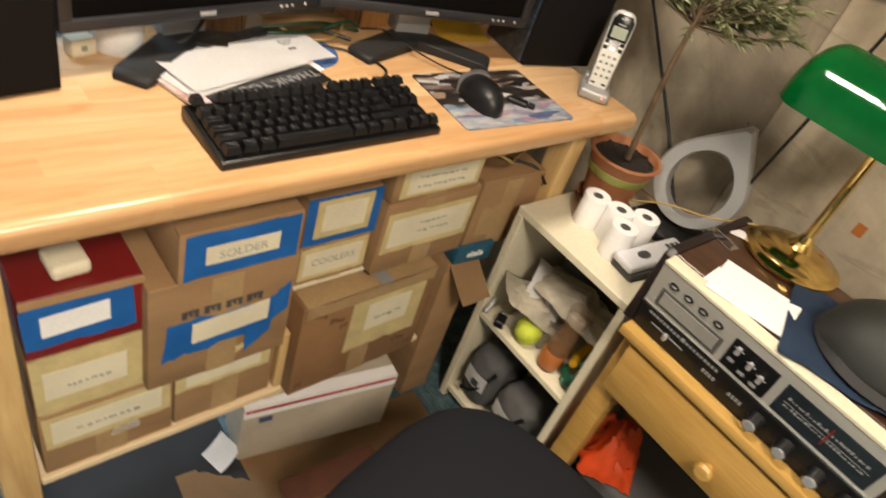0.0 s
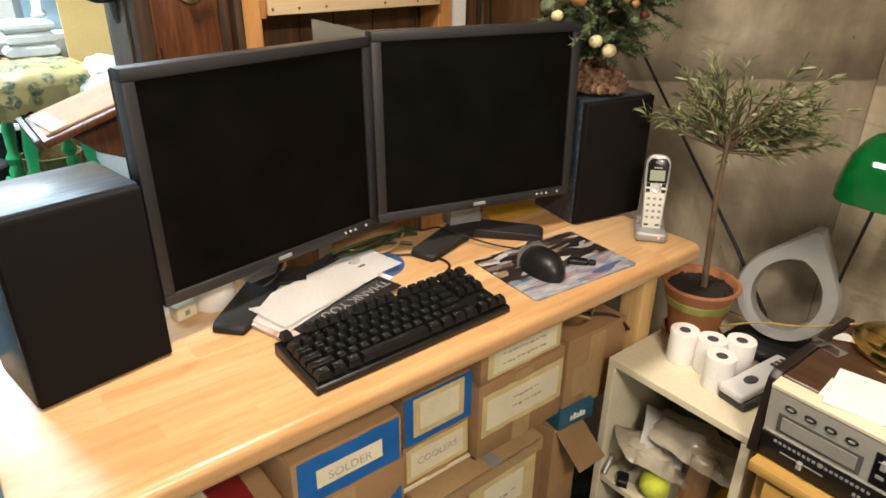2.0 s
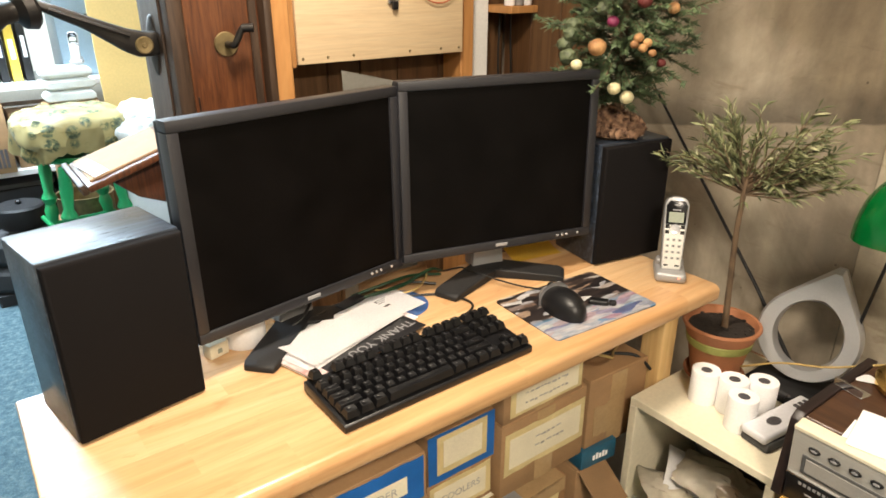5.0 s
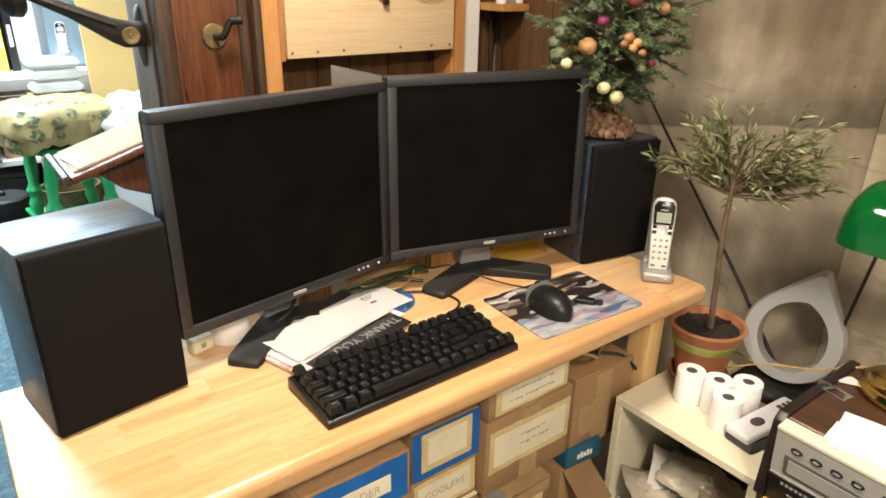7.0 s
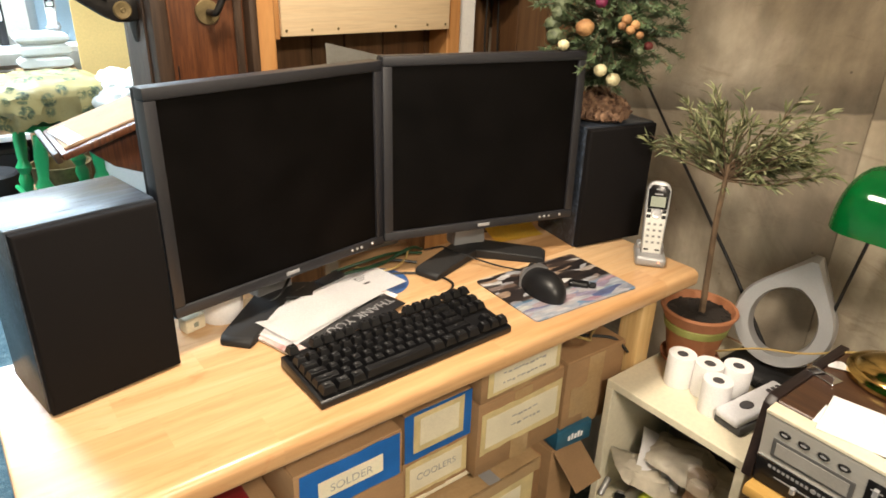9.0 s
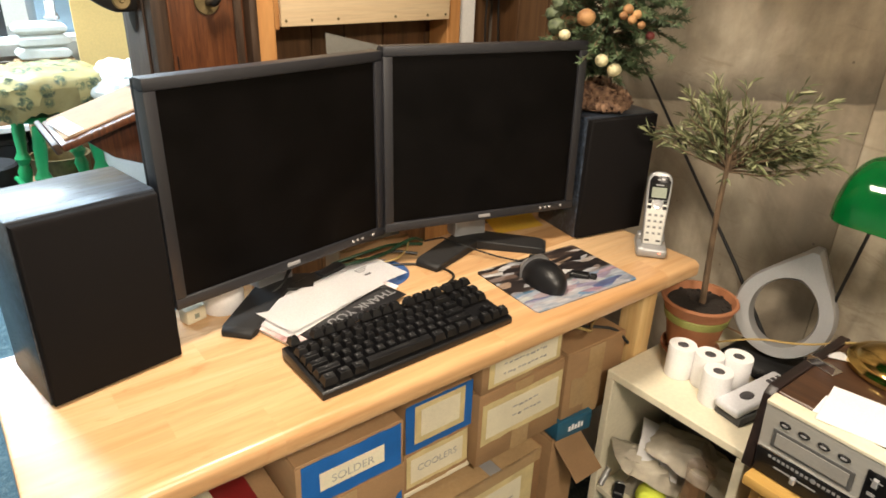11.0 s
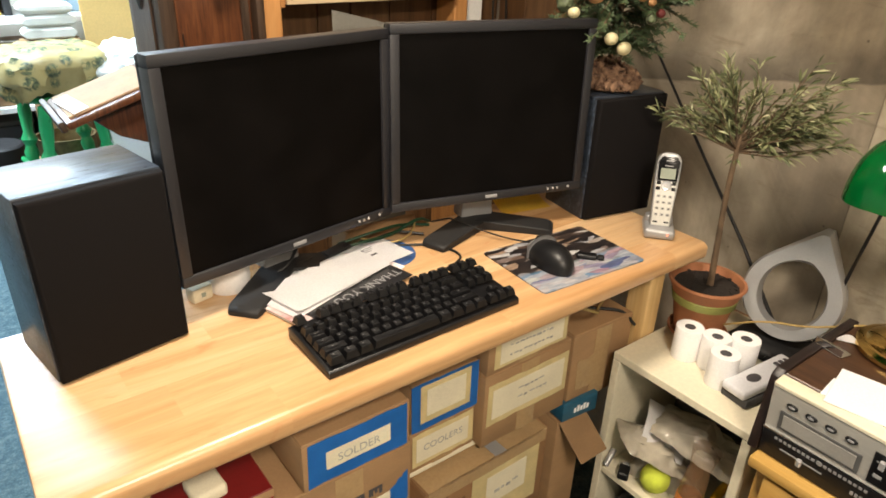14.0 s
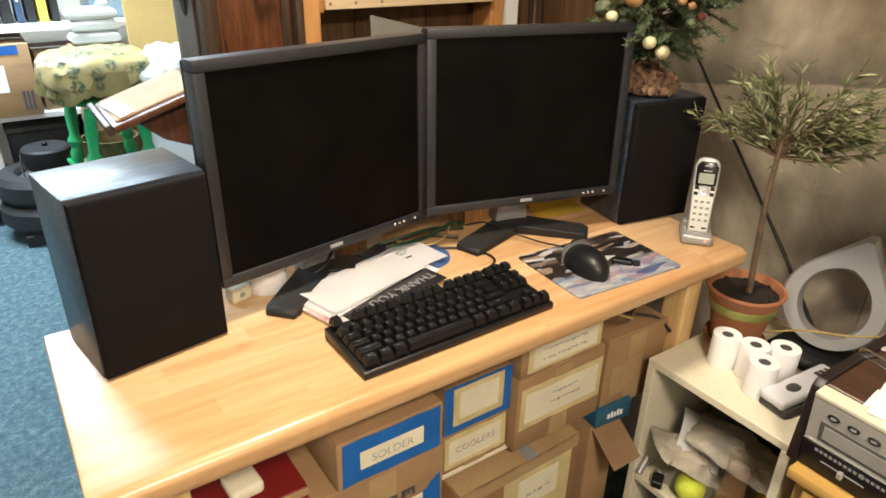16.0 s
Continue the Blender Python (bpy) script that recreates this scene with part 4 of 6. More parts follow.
def blue_labelled(o, a, b, c, d, la, lb, lc, ld, lean=0.0):
    sticker(o, a, b, c, d, M_BLUE, "blue_tape", 0.0009, lean, 0.03, "torn blue painter's tape")
    return sticker(o, la, lb, lc, ld, M_CREAM, "label_sheet", 0.0016, lean)


# stack beside the leg
b = carton(0.508, 0.700, 0.052, 0.36, 0.348, 0.492, "brown carton with a cream taped label, on the lower shelf")
sticker(b, 0.02, 0.97, 0.42, 0.95, M_MASK, "masking_tape", 0.001, 0.0, 0.04)
sticker(b, 0.08, 0.90, 0.50, 0.86, M_CREAM, lift=0.0016)
scribble(b, 0.25, 0.75, 0.58, 0.80)
sticker(b, 0.5, 0.72, 0.30, 0.40, M_CLEAR, "loose_tape", 0.003)
b = carton(0.508, 0.652, 0.052, 0.34, 0.492, 0.622, "carton wrapped in yellowed masking tape with a cream label")
sticker(b, 0.0, 1.0, 0.03, 0.97, M_MASK, "masking_tape", 0.001, 0.0, 0.03)
sticker(b, 0.10, 0.85, 0.28, 0.72, M_CREAM, lift=0.0016)
scribble(b, 0.3, 0.7, 0.38, 0.6)
b = carton(0.508, 0.655, 0.050, 0.33, 0.622, 0.732, "red-lidded carton with blue tape and a white label", M_REDBOX, tape=False)
sticker(b, -0.01, 0.90, 0.16, 0.86, M_BLUE, "blue_tape", 0.001, 0.0, 0.05)
sticker(b, 0.14, 0.70, 0.34, 0.68, M_WHITE, lift=0.0016, lean=0.06)
part("lid_rim", box(-0.0735, 0.0735, -0.002, 0.0, 0.094, 0.108, 0.0008), M_CARD, b)
handset = thing("plastic_case", pose(0.574, 0.088, 0.7335, 0, 0, 4), "small cream plastic case lying on a red carton", "case")
part("body", box(-0.024, 0.024, -0.02, 0.03, 0, 0.022, 0.007, 3), M_CREAM, handset)
part("lid_line", box(-0.0215, 0.0215, -0.0185, 0.0285, 0.0105, 0.0125), M_LCD, handset)
# second stack
b = carton(0.704, 0.880, 0.055, 0.36, 0.348, 0.498, "brown carton with cream masking tape label along its top")
sticker(b, 0.0, 0.95, 0.55, 0.97, M_MASK, "masking_tape", 0.001, 0.0, 0.03)
sticker(b, 0.1, 0.85, 0.62, 0.9, M_CREAM, lift=0.0016)
b = carton(0.652, 0.878, 0.030, 0.35, 0.500, 0.715, "large plain brown carton with torn blue tape and printed letters")
sticker(b, 0.12, 0.74, 0.30, 0.62, M_BLUE, "blue_tape", 0.0009, 0.0, 0.05, "torn blue painter's tape")
sticker(b, 0.10, 0.44, 0.27, 0.40, M_BLUE, "blue_tape", 0.0012, 0.02, 0.05)
sticker(b, 0.66, 0.86, 0.10, 0.40, M_BLUE, "blue_tape", 0.0014, 0.85, 0.03)
sticker(b, 0.82, 0.97, 0.34, 0.62, M_BLUE, "blue_tape", 0.0011, 0.75, 0.03)
sticker(b, 0.28, 0.82, 0.38, 0.58, M_CREAM, "label_sheet", 0.0019, 0.06)
sticker(b, 0.60, 0.74, 0.12, 0.18, M_MASK, "masking_tape", 0.0012, 0.3, 0.03)
own = bmesh.new()
for k in range(4):
    u = -0.066 + 0.033 * k
    box(u, u + 0.025, -0.0012, -0.0002, 0.150, 0.155, bm=own)
    box(u, u + 0.008, -0.0012, -0.0002, 0.140, 0.1497, bm=own)
    box(u + 0.011, u + 0.016, -0.0012, -0.0002, 0.143, 0.1497, bm=own)
    box(u + 0.019, u + 0.025, -0.0012, -0.0002, 0.139, 0.1497, bm=own)
part("printed_mark", own, M_INK, b)
b = carton(0.690, 0.872, 0.026, 0.34, 0.716, 0.806, "brown carton with a framed blue tape label marked for solder", tape=False)
blue_labelled(b, 0.05, 0.97, 0.05, 0.93, 0.20, 0.80, 0.30, 0.66)
words("lettering", "SOLDER", 0.020, pose(0, -0.0022, 0.041, 90, 0, 0), M_PENCIL, b)
# third stack
b = carton(0.938, 1.090, 0.120, 0.36, 0.533, 0.634, "small brown carton with cream label marked for coolers")
sticker(b, 0.04, 0.97, 0.10, 0.86, M_MASK, "masking_tape", 0.001, 0.0, 0.03)
sticker(b, 0.10, 0.90, 0.20, 0.75, M_CREAM, lift=0.0016)
words("lettering", "COOLERS", 0.021, pose(0.0, -0.0022, 0.050, 90, 0, 0), M_PENCIL, b)
b = carton(0.935, 1.086, 0.112, 0.34, 0.634, 0.742, "small carton edged in blue tape with a cream label")
sticker(b, 0.0, 1.0, 0.02, 0.98, M_BLUE, "blue_tape", 0.0009, 0.0, 0.02)
sticker(b, 0.13, 0.88, 0.16, 0.92, M_MASK, "masking_tape", 0.0015)
sticker(b, 0.22, 0.80, 0.28, 0.82, M_CREAM, lift=0.0021)
# fourth stack
b = carton(1.092, 1.322, 0.096, 0.36, 0.533, 0.706, "long brown carton with a cream taped label")
sticker(b, 0.04, 0.98, 0.28, 0.84, M_MASK, "masking_tape", 0.001, 0.0, 0.03)
sticker(b, 0.09, 0.93, 0.36, 0.76, M_CREAM, lift=0.0016)
scribble(b, 0.38, 0.72, 0.48, 0.72, 2)
b = carton(1.092, 1.304, 0.094, 0.35, 0.706, 0.790, "brown carton with a written cream label close under the benchtop")
sticker(b, 0.08, 0.97, 0.12, 0.96, M_MASK, "masking_tape", 0.001, 0.0, 0.03)
sticker(b, 0.14, 0.92, 0.20, 0.9, M_CREAM, lift=0.0016)
scribble(b, 0.25, 0.8, 0.3, 0.8, 2)
# wide carton below the middle shelf
b = carton(0.945, 1.268, 0.080, 0.37, 0.255, 0.514, "wide reddish-brown carton with curling tape and cream label", M_CARDD, turn=1.0)
sticker(b, 0.36, 0.93, 0.30, 0.97, M_MASK, "masking_tape", 0.001, 0.0, 0.04)
sticker(b, 0.48, 0.82, 0.50, 0.80, M_CREAM, lift=0.0016)
scribble(b, 0.55, 0.76, 0.58, 0.72)
part("edge_tape", box(-0.155, 0.155, -0.0012, 0.10, 0.2572, 0.2580), M_PTAPE, b, "shiny brown packing tape over the edge")
part("edge_tape", box(-0.155, 0.155, -0.0020, -0.0014, 0.225, 0.2575), M_PTAPE, b)
part("worn_edge", sheet(24, 2, lambda u, v: (0.27 * (u - 0.47), -0.0024 + 0.0005 * v, 0.2530 + 0.006 * v + 0.0012 * math.sin(40 * u)), 0.0004), M_SCUFF, b, "scuffed pale edge")
part("grey_tape", box(0.010, 0.040, -0.0026, 0.10, 0.2584, 0.2592), M_SILVER, b)
rnd = random.Random(21)
own = bmesh.new()
for k in range(16):
    u, v = -0.15 + 0.30 * ((k * 0.618) % 1.0), 0.02 + 0.22 * ((k * 0.377) % 1.0)
    if u < -0.06 or v < 0.07:
        for j in range(3):
            box(u + 0.006 * j, u + 0.006 * j + 0.004, -0.0009, -0.0002, v + rnd.uniform(-0.004, 0.004), v + rnd.uniform(0.008, 0.016), bm=own)
tagged(part("printed_marks", own, M_CARDP, b), kind="stuff")
# right-hand carton and the odd ones behind it
b = carton(1.340, 1.521, 0.100, 0.36, 0.513, 0.700, "plain taped brown carton wedged beside the bench leg", turn=-2)
sticker(b, 0.10, 0.62, 0.18, 0.60, M_PTAPE, "yellowed_tape", 0.001, 0.1, 0.05)
solo("carton_shelf", box(1.405, 1.523, 0.13, 0.38, 0.495, 0.512, 0.002), M_MELA, "cream board bridging beside the bench leg", "shelf")
b = carton(1.325, 1.412, 0.105, 0.33, 0.0, 0.478, "tall narrow brown carton with an open flap", turn=0, tape=False)
part("open_flap", box(-0.042, 0.042, -0.095, 0, -0.0035, 0, 0.001, m=pose(0.004, -0.0015, 0.470, 38, 0, 0)), M_CARD, b)
b = carton(1.328, 1.428, 0.092, 0.20, 0.479, 0.530, "flat carton sealed with printed dark blue tape", surf("blue_printed_tape", (0.02, 0.10, 0.17), 0.35, var=0.2), turn=-6, tape=False)
own = bmesh.new()
for k in range(5):
    box(-0.018 + 0.009 * k, -0.012 + 0.009 * k, -0.0012, -0.0002, 0.016, 0.028 + 0.004 * (k % 2), bm=own)
part("printed_mark", own, M_WHITE, b)
# grey-beige body, darker than the white bands at its top
b = carton(0.875, 1.235, 0.088, 0.20, 0.0, 0.195, "grey-white posting carton with a red stripe along its edge", surf("grey_beige_board", (0.46, 0.40, 0.32), 0.6, var=0.15, scale=9), turn=-10, tape=False)
part("white_band", box(-0.179, 0.179, -0.0009, 0.0, 0.160, 0.194), M_WHITE, b, "white band along the top of the front")
part("top_band", box(-0.179, 0.179, 0.001, 0.030, 0.1932, 0.1942), M_WHITE, b)
part("red_stripe", box(-0.176, 0.176, -0.0016, 0.0, 0.178, 0.1865), M_REDSTRIPE, b)
part("mark", box(-0.145, -0.115, -0.0012, 0.0, 0.135, 0.152), surf("navy_print", (0.05, 0.07, 0.16), 0.6), b)
flat = thing("flattened_carton", pose(1.05, 0.01, 0.0, 0, 0, -4), "flattened brown cardboard lying on the carpet", "cardboard")
part("sheet", sheet(10, 5, lambda u, v: (0.62 * (u - 0.5), 0.22 * (v - 0.5), 0.004 + 0.004 * math.sin(4 * u + 2 * v)), 0.004), M_CARD, flat)
part("printed_panel", box(-0.12, 0.12, -0.06, 0.01, 0.0090, 0.0100), M_BROWNPRINT, flat, "dark red printed panel")
solo("paper_scrap", sheet(5, 5, lambda u, v: (0.055 * (u - 0.5), 0.06 * (v - 0.5), 0.004 + 0.03 * u * u + 0.01 * v), 0.001), M_WHITE, "crumpled white paper sticking out under the shelf", "paper", pose(0.848, 0.14, 0.008, 0, 0, 20))
# near-black flat sheet, darkens the floor under the bench
solo("floor_mat", box(0.50, 0.884, -0.45, 0.36, 0.001, 0.007, 0.002), surf("dark_sheet", (0.013, 0.013, 0.015), 0.95, var=0.15, scale=8, fine=400, bump=0.5), "dark grey flat sheet on the carpet under the bench", "mat")
solo("extension_cord", tube([(1.33, 0.16, 0.80), (1.39, 0.15, 0.735), (1.43, 0.17, 0.704), (1.47, 0.14, 0.704), (1.50, 0.11, 0.704), (1.52, 0.088, 0.67)], 0.0035), M_CABLE, "black cord looping down from the bench", "cable")
solo("extension_cord", tube([(1.28, 0.10, 0.80), (1.34, 0.07, 0.778), (1.40, 0.10, 0.735), (1.46, 0.15, 0.704), (1.515, 0.17, 0.704)], 0.003), M_YCABLE, "yellow cord hanging under the bench", "cable")

# ---- cream shelf unit ----
SX, SY0, SY1, SZ = 1.434, -0.252, 0.069, 0.645
unit = thing("shelf_unit", pose(0, 0, 0), "cream laminated open shelf unit beside the wall", "shelf")
part("top", box(SX, WX - 0.03, SY0, SY1, SZ - 0.018, SZ, 0.0015), M_MELA, unit)
part("side", box(SX, WX - 0.03, SY1 - 0.018, SY1, 0, SZ - 0.0185, 0.0015), M_MELA, unit)
part("side", box(SX, WX - 0.03, SY0, SY0 + 0.018, 0, SZ - 0.0185, 0.0015), M_MELA, unit)
part("shelf", box(SX + 0.003, WX - 0.03, SY0 + 0.0185, SY1 - 0.0185, 0.315, 0.332, 0.0015), M_MELA, unit)
part("shelf", box(SX + 0.003, WX - 0.03, SY0 + 0.0185, SY1 - 0.0185, 0.03, 0.047, 0.0015), M_MELA, unit)
part("back", box(WX - 0.0295, WX - 0.022, SY0, SY1, 0.0, SZ, 0.001), M_CARDD, unit)

# on its shelves
solo("tennis_ball", ball((0, 0, 0.0335), 0.033, sub=3), M_BALL, "yellow-green felt tennis ball on the shelf", "ball", pose(1.475, -0.065, 0.332))
bot = thing("plastic_bottle", pose(1.475, -0.145, 0.3402, 3, 5, 0), "clear brown-tinted bottle with an orange label lying askew", "bottle")
part("label", lathe([(0.0265, 0.0), (0.0275, 0.002), (0.0275, 0.045), (0.0265, 0.047)], 24), M_AMBER, bot)
part("body", lathe([(0, -0.008), (0.024, -0.008), (0.0262, 0.0), (0.0262, 0.07), (0.022, 0.12), (0.028, 0.16), (0.03, 0.17)], 24), M_TUBEP, bot)


def crumpled(name, m, w, d, h, mt, label, category, seed):
    def f(u, v):
        p = Vector((u * 4 + seed, v * 4, seed * 1.7))
        bump = noise.noise(p) + 0.5 * noise.noise(p * 2.7)
        rim = math.sin(math.pi * u) ** 0.5 * math.sin(math.pi * v) ** 0.5
        return (w * (u - 0.5) + 0.012 * bump, d * (v - 0.5) + 0.012 * noise.noise(p * 1.9), max(0.002, h * rim * (0.75 + 0.45 * bump)))
    return solo(name, sheet(22, 22, f, 0.001), mt, label, category, m)


crumpled("plastic_bag", pose(1.60, -0.03, 0.333, 0, 0, 15), 0.24, 0.14, 0.14, M_BAG, "crumpled grey plastic bag on the shelf", "bag", 1.3)
crumpled("plastic_bag", pose(1.55, -0.13, 0.455, 0, 12, -75), 0.24, 0.12, 0.06, M_BAG, "crumpled clear plastic bag over tools", "bag", 4.1)
crumpled("plastic_bag", pose(1.50, -0.04, 0.405, 0, 30, -40), 0.20, 0.11, 0.05, M_BAG, "crumpled grey plastic bag on the shelf", "bag", 7.7)
solo("paper_sheet", sheet(6, 6, lambda u, v: (0.12 * (u - 0.5), 0.10 * (v - 0.5), 0.02 * math.sin(3 * u) + 0.02 * v), 0.001), M_WHITE, "loose white paper stuffed in the shelf", "paper", pose(1.53, -0.03, 0.44, 12, -18, 30))
tool = thing("hand_tool", pose(1.52, -0.185, 0.36, 20, 55, 20), "hand tool with yellow plastic handles in the shelf", "tool")
part("handle", tube([(-0.02, 0, -0.01), (0.02, 0.012, 0.02), (0.03, 0.010, 0.08), (0.02, 0, 0.13)], 0.010, 10), M_YPLASTIC, tool)
part("handle", tube([(-0.02, -0.03, -0.01), (0.0, -0.035, 0.03), (0.01, -0.03, 0.08), (0.02, -0.01, 0.13)], 0.010, 10), M_YPLASTIC, tool)
part("jaw", box(0.01, 0.03, -0.012, 0.004, 0.13, 0.18, 0.003), M_IRON, tool)
solo("cable_bundle", tube([(1.46, -0.20, 0.345), (1.50, -0.22, 0.36), (1.55, -0.20, 0.35), (1.50, -0.17, 0.345), (1.46, -0.22, 0.355)], 0.009, 10), M_DKGREEN, "dark green cord bundle on the shelf", "cable")
clip = thing("plug_adapter", pose(1.452, 0.0, 0.333, 0, 0, 30), "black and grey plug adapter lying on the shelf", "adapter")
part("body", box(-0.018, 0.018, -0.012, 0.012, 0, 0.02, 0.003), M_BLACK, clip)
part("collar", box(0.0185, 0.03, -0.008, 0.008, 0.004, 0.016, 0.002), M_SILVER, clip)
foil = solo("foil_tube", tube([(1.432, 0.038, 0.345), (1.465, 0.044, 0.372)], 0.007, 12), M_SILVER, "short shiny foil tube against the shelf side", "tube")
solo("dark_pouch", box(1.62, 1.76, -0.20, 0.02, 0.333, 0.50, 0.03, 3), M_GREYCLOTH, "dark soft pouch at the back of the shelf", "pouch")


def cloth_bag(m, sx, sy, sz, tilt, label):
    o = thing("cloth_bag", m, label, "bag", "grey cloth bags on the lowest shelf")
    own = bmesh.new()
    bmesh.ops.create_icosphere(own, subdivisions=4, radius=1)
    for v in own.verts:
        c = v.co.copy()
        q = Vector([math.copysign(abs(k) ** 0.6, k) for k in c])
        v.co = Vector((q.x * sx, q.y * sy, (q.z + 0.86) * sz)) + 0.008 * noise.noise_vector(c * 3 + Vector((sx * 40, sy * 70, 0)))
        v.co.z = max(0, v.co.z)
    part("body", own, M_GREYCLOTH, o)
    part("tag", sheet(8, 3, lambda u, v: (-sx * 1.03 - 0.004 - 0.006 * math.sin(3 * u), sy * (1.2 * u - 0.6), sz * (0.8 + 0.5 * v) + 0.01 * u), 0.001), M_WHITE, o, "white printed tag")
    part("tag_print", box(-sx * 1.03 - 0.014, -sx * 1.03 - 0.0125, -sy * 0.3, sy * 0.1, sz * 0.95, sz * 1.15), M_INK, o)
    part("strap", tube([(-sx * 0.9, -sy * 0.7, sz * 1.5), (-sx * 1.12, -sy * 0.2, sz * 0.7), (-sx * 1.1, sy * 0.5, sz * 0.5)], 0.006), M_BLACK, o)


cloth_bag(pose(1.535, -0.01, 0.047, 0, 0, 5), 0.095, 0.055, 0.10, 0, "grey canvas bag with a white tag on the lowest shelf")
cloth_bag(pose(1.53, -0.145, 0.047, 0, 0, -8), 0.09, 0.065, 0.085, 0, "grey canvas bag with black strap and white tag")

# on top of it
def paper_roll(x, y):
    o = thing("paper_roll", pose(x, y, SZ), "white till paper roll with a black core, standing upright", "paper roll", "paper rolls on the shelf unit")
    part("paper", lathe([(0.0115, 0.0005), (0.0281, 0.0005), (0.0286, 0.002), (0.0286, 0.0715), (0.0281, 0.073), (0.0115, 0.0725), (0.0115, 0.0005)], 36), M_WHITE, o)
    part("core", lathe([(0.0112, 0.001), (0.0112, 0.0722), (0.0, 0.066), (0.0, 0.001)], 20), M_INK, o)


for x, y in ((1.547, -0.026), (1.562, -0.080), (1.604, -0.119), (1.522, -0.124)):
    paper_roll(x, y)
dev = thing("label_scanner", pose(1.575, -0.185, SZ, 0, 0, -8), "grey handheld gadget lying on a dark box", "gadget")
part("base", box(-0.085, 0.07, -0.030, 0.030, 0, 0.022, 0.005, 2), M_GREYCLOTH, dev)
gb = part("body", box(-0.09, 0.085, -0.026, 0.028, 0.0225, 0.042, 0.007, 3, m=pose(0, 0, 0, 0, -3, 0)), surf("pale_grey_plastic", (0.68, 0.68, 0.72), 0.4, var=0.06), dev)
part("oval_button", lathe([(0, 0.004), (0.010, 0.003), (0.013, 0)], 20, m=pose(-0.035, 0, 0.040, 0, -3, 0) @ Matrix.Diagonal((1.3, 0.9, 1, 1))), M_INK, gb)
for k in range(3):
    part("key", box(0.035 + 0.014 * k, 0.044 + 0.014 * k, -0.012, 0.012, 0.043, 0.0465, 0.001), M_INK, gb)

# ---- potted olive tree ----
pot = thing("olive_tree", pose(1.648, 0.014, SZ), "small clipped olive tree in a terracotta pot with a green band", "potted plant")
part("saucer", lathe([(0, 0.0005), (0.056, 0.0005), (0.064, 0.010), (0.064, 0.016), (0.060, 0.016), (0.054, 0.006), (0, 0.005)], 40), M_TERRA, pot)
part("pot", lathe([(0, 0.008), (0.046, 0.008), (0.050, 0.013), (0.064, 0.115), (0.067, 0.138), (0.070, 0.139), (0.076, 0.160), (0.082, 0.174), (0.080, 0.179), (0.074, 0.178), (0.067, 0.155), (0, 0.150)], 48, m=Matrix.Diagonal((1.0, 1.0, 0.765, 1))), M_TERRA, pot)
part("glazed_band", lathe([(0.0645, 0.112), (0.0675, 0.113), (0.0705, 0.135), (0.068, 0.138)], 48, m=Matrix.Diagonal((1.0, 1.0, 0.765, 1))), M_GLAZE, pot)
own = bmesh.new()
lathe([(0, 0.160), (0.035, 0.163), (0.0695, 0.158)], 40, own)
for _ in range(90):
    a, r = random.uniform(0, 6.28), 0.066 * random.random() ** 0.5
    ball((r * math.cos(a), r * math.sin(a), 0.160), random.uniform(0.002, 0.006), sub=1, bm=own, rough=0.5)
bmesh.ops.transform(own, matrix=Matrix.Diagonal((1.0, 1.0, 0.765, 1)), verts=own.verts)
part("soil", own, M_SOIL, pot, "dark lumpy potting soil")
T0, T1 = Vector((0.004, -0.006, 0.112)), Vector((-0.028, -0.011, 0.436))
part("trunk", tube([T0, T0.lerp(T1, 0.3) + Vector((0.004, 0.004, 0)), T0.lerp(T1, 0.7) + Vector((-0.003, 0.003, 0)), T1, T1 + Vector((-0.003, -0.004, 0.05))], 0.008, 10, taper=(0.0072, 0.0062, 0.0056, 0.0052, 0.0034)), M_BARK, pot)
rnd = random.Random(5)
twigs, leaves = bmesh.new(), bmesh.new()


def leaf(bm, p, d, L, w):
    d = d.normalized()
    s = d.cross(Vector((rnd.uniform(-1, 1), rnd.uniform(-1, 1), rnd.uniform(-1, 1)))).normalized()
    n = d.cross(s)
    tip = p + d * L - Vector((0, 0, L * 0.12))
    mid = p + d * L * 0.5
    v = [bm.verts.new(q) for q in (p, mid + s * w + n * w * 0.5, tip, mid - s * w + n * w * 0.5, mid)]
    bm.faces.new((v[0], v[1], v[4]))
    bm.faces.new((v[1], v[2], v[4]))
    bm.faces.new((v[2], v[3], v[4]))
    bm.faces.new((v[3], v[0], v[4]))


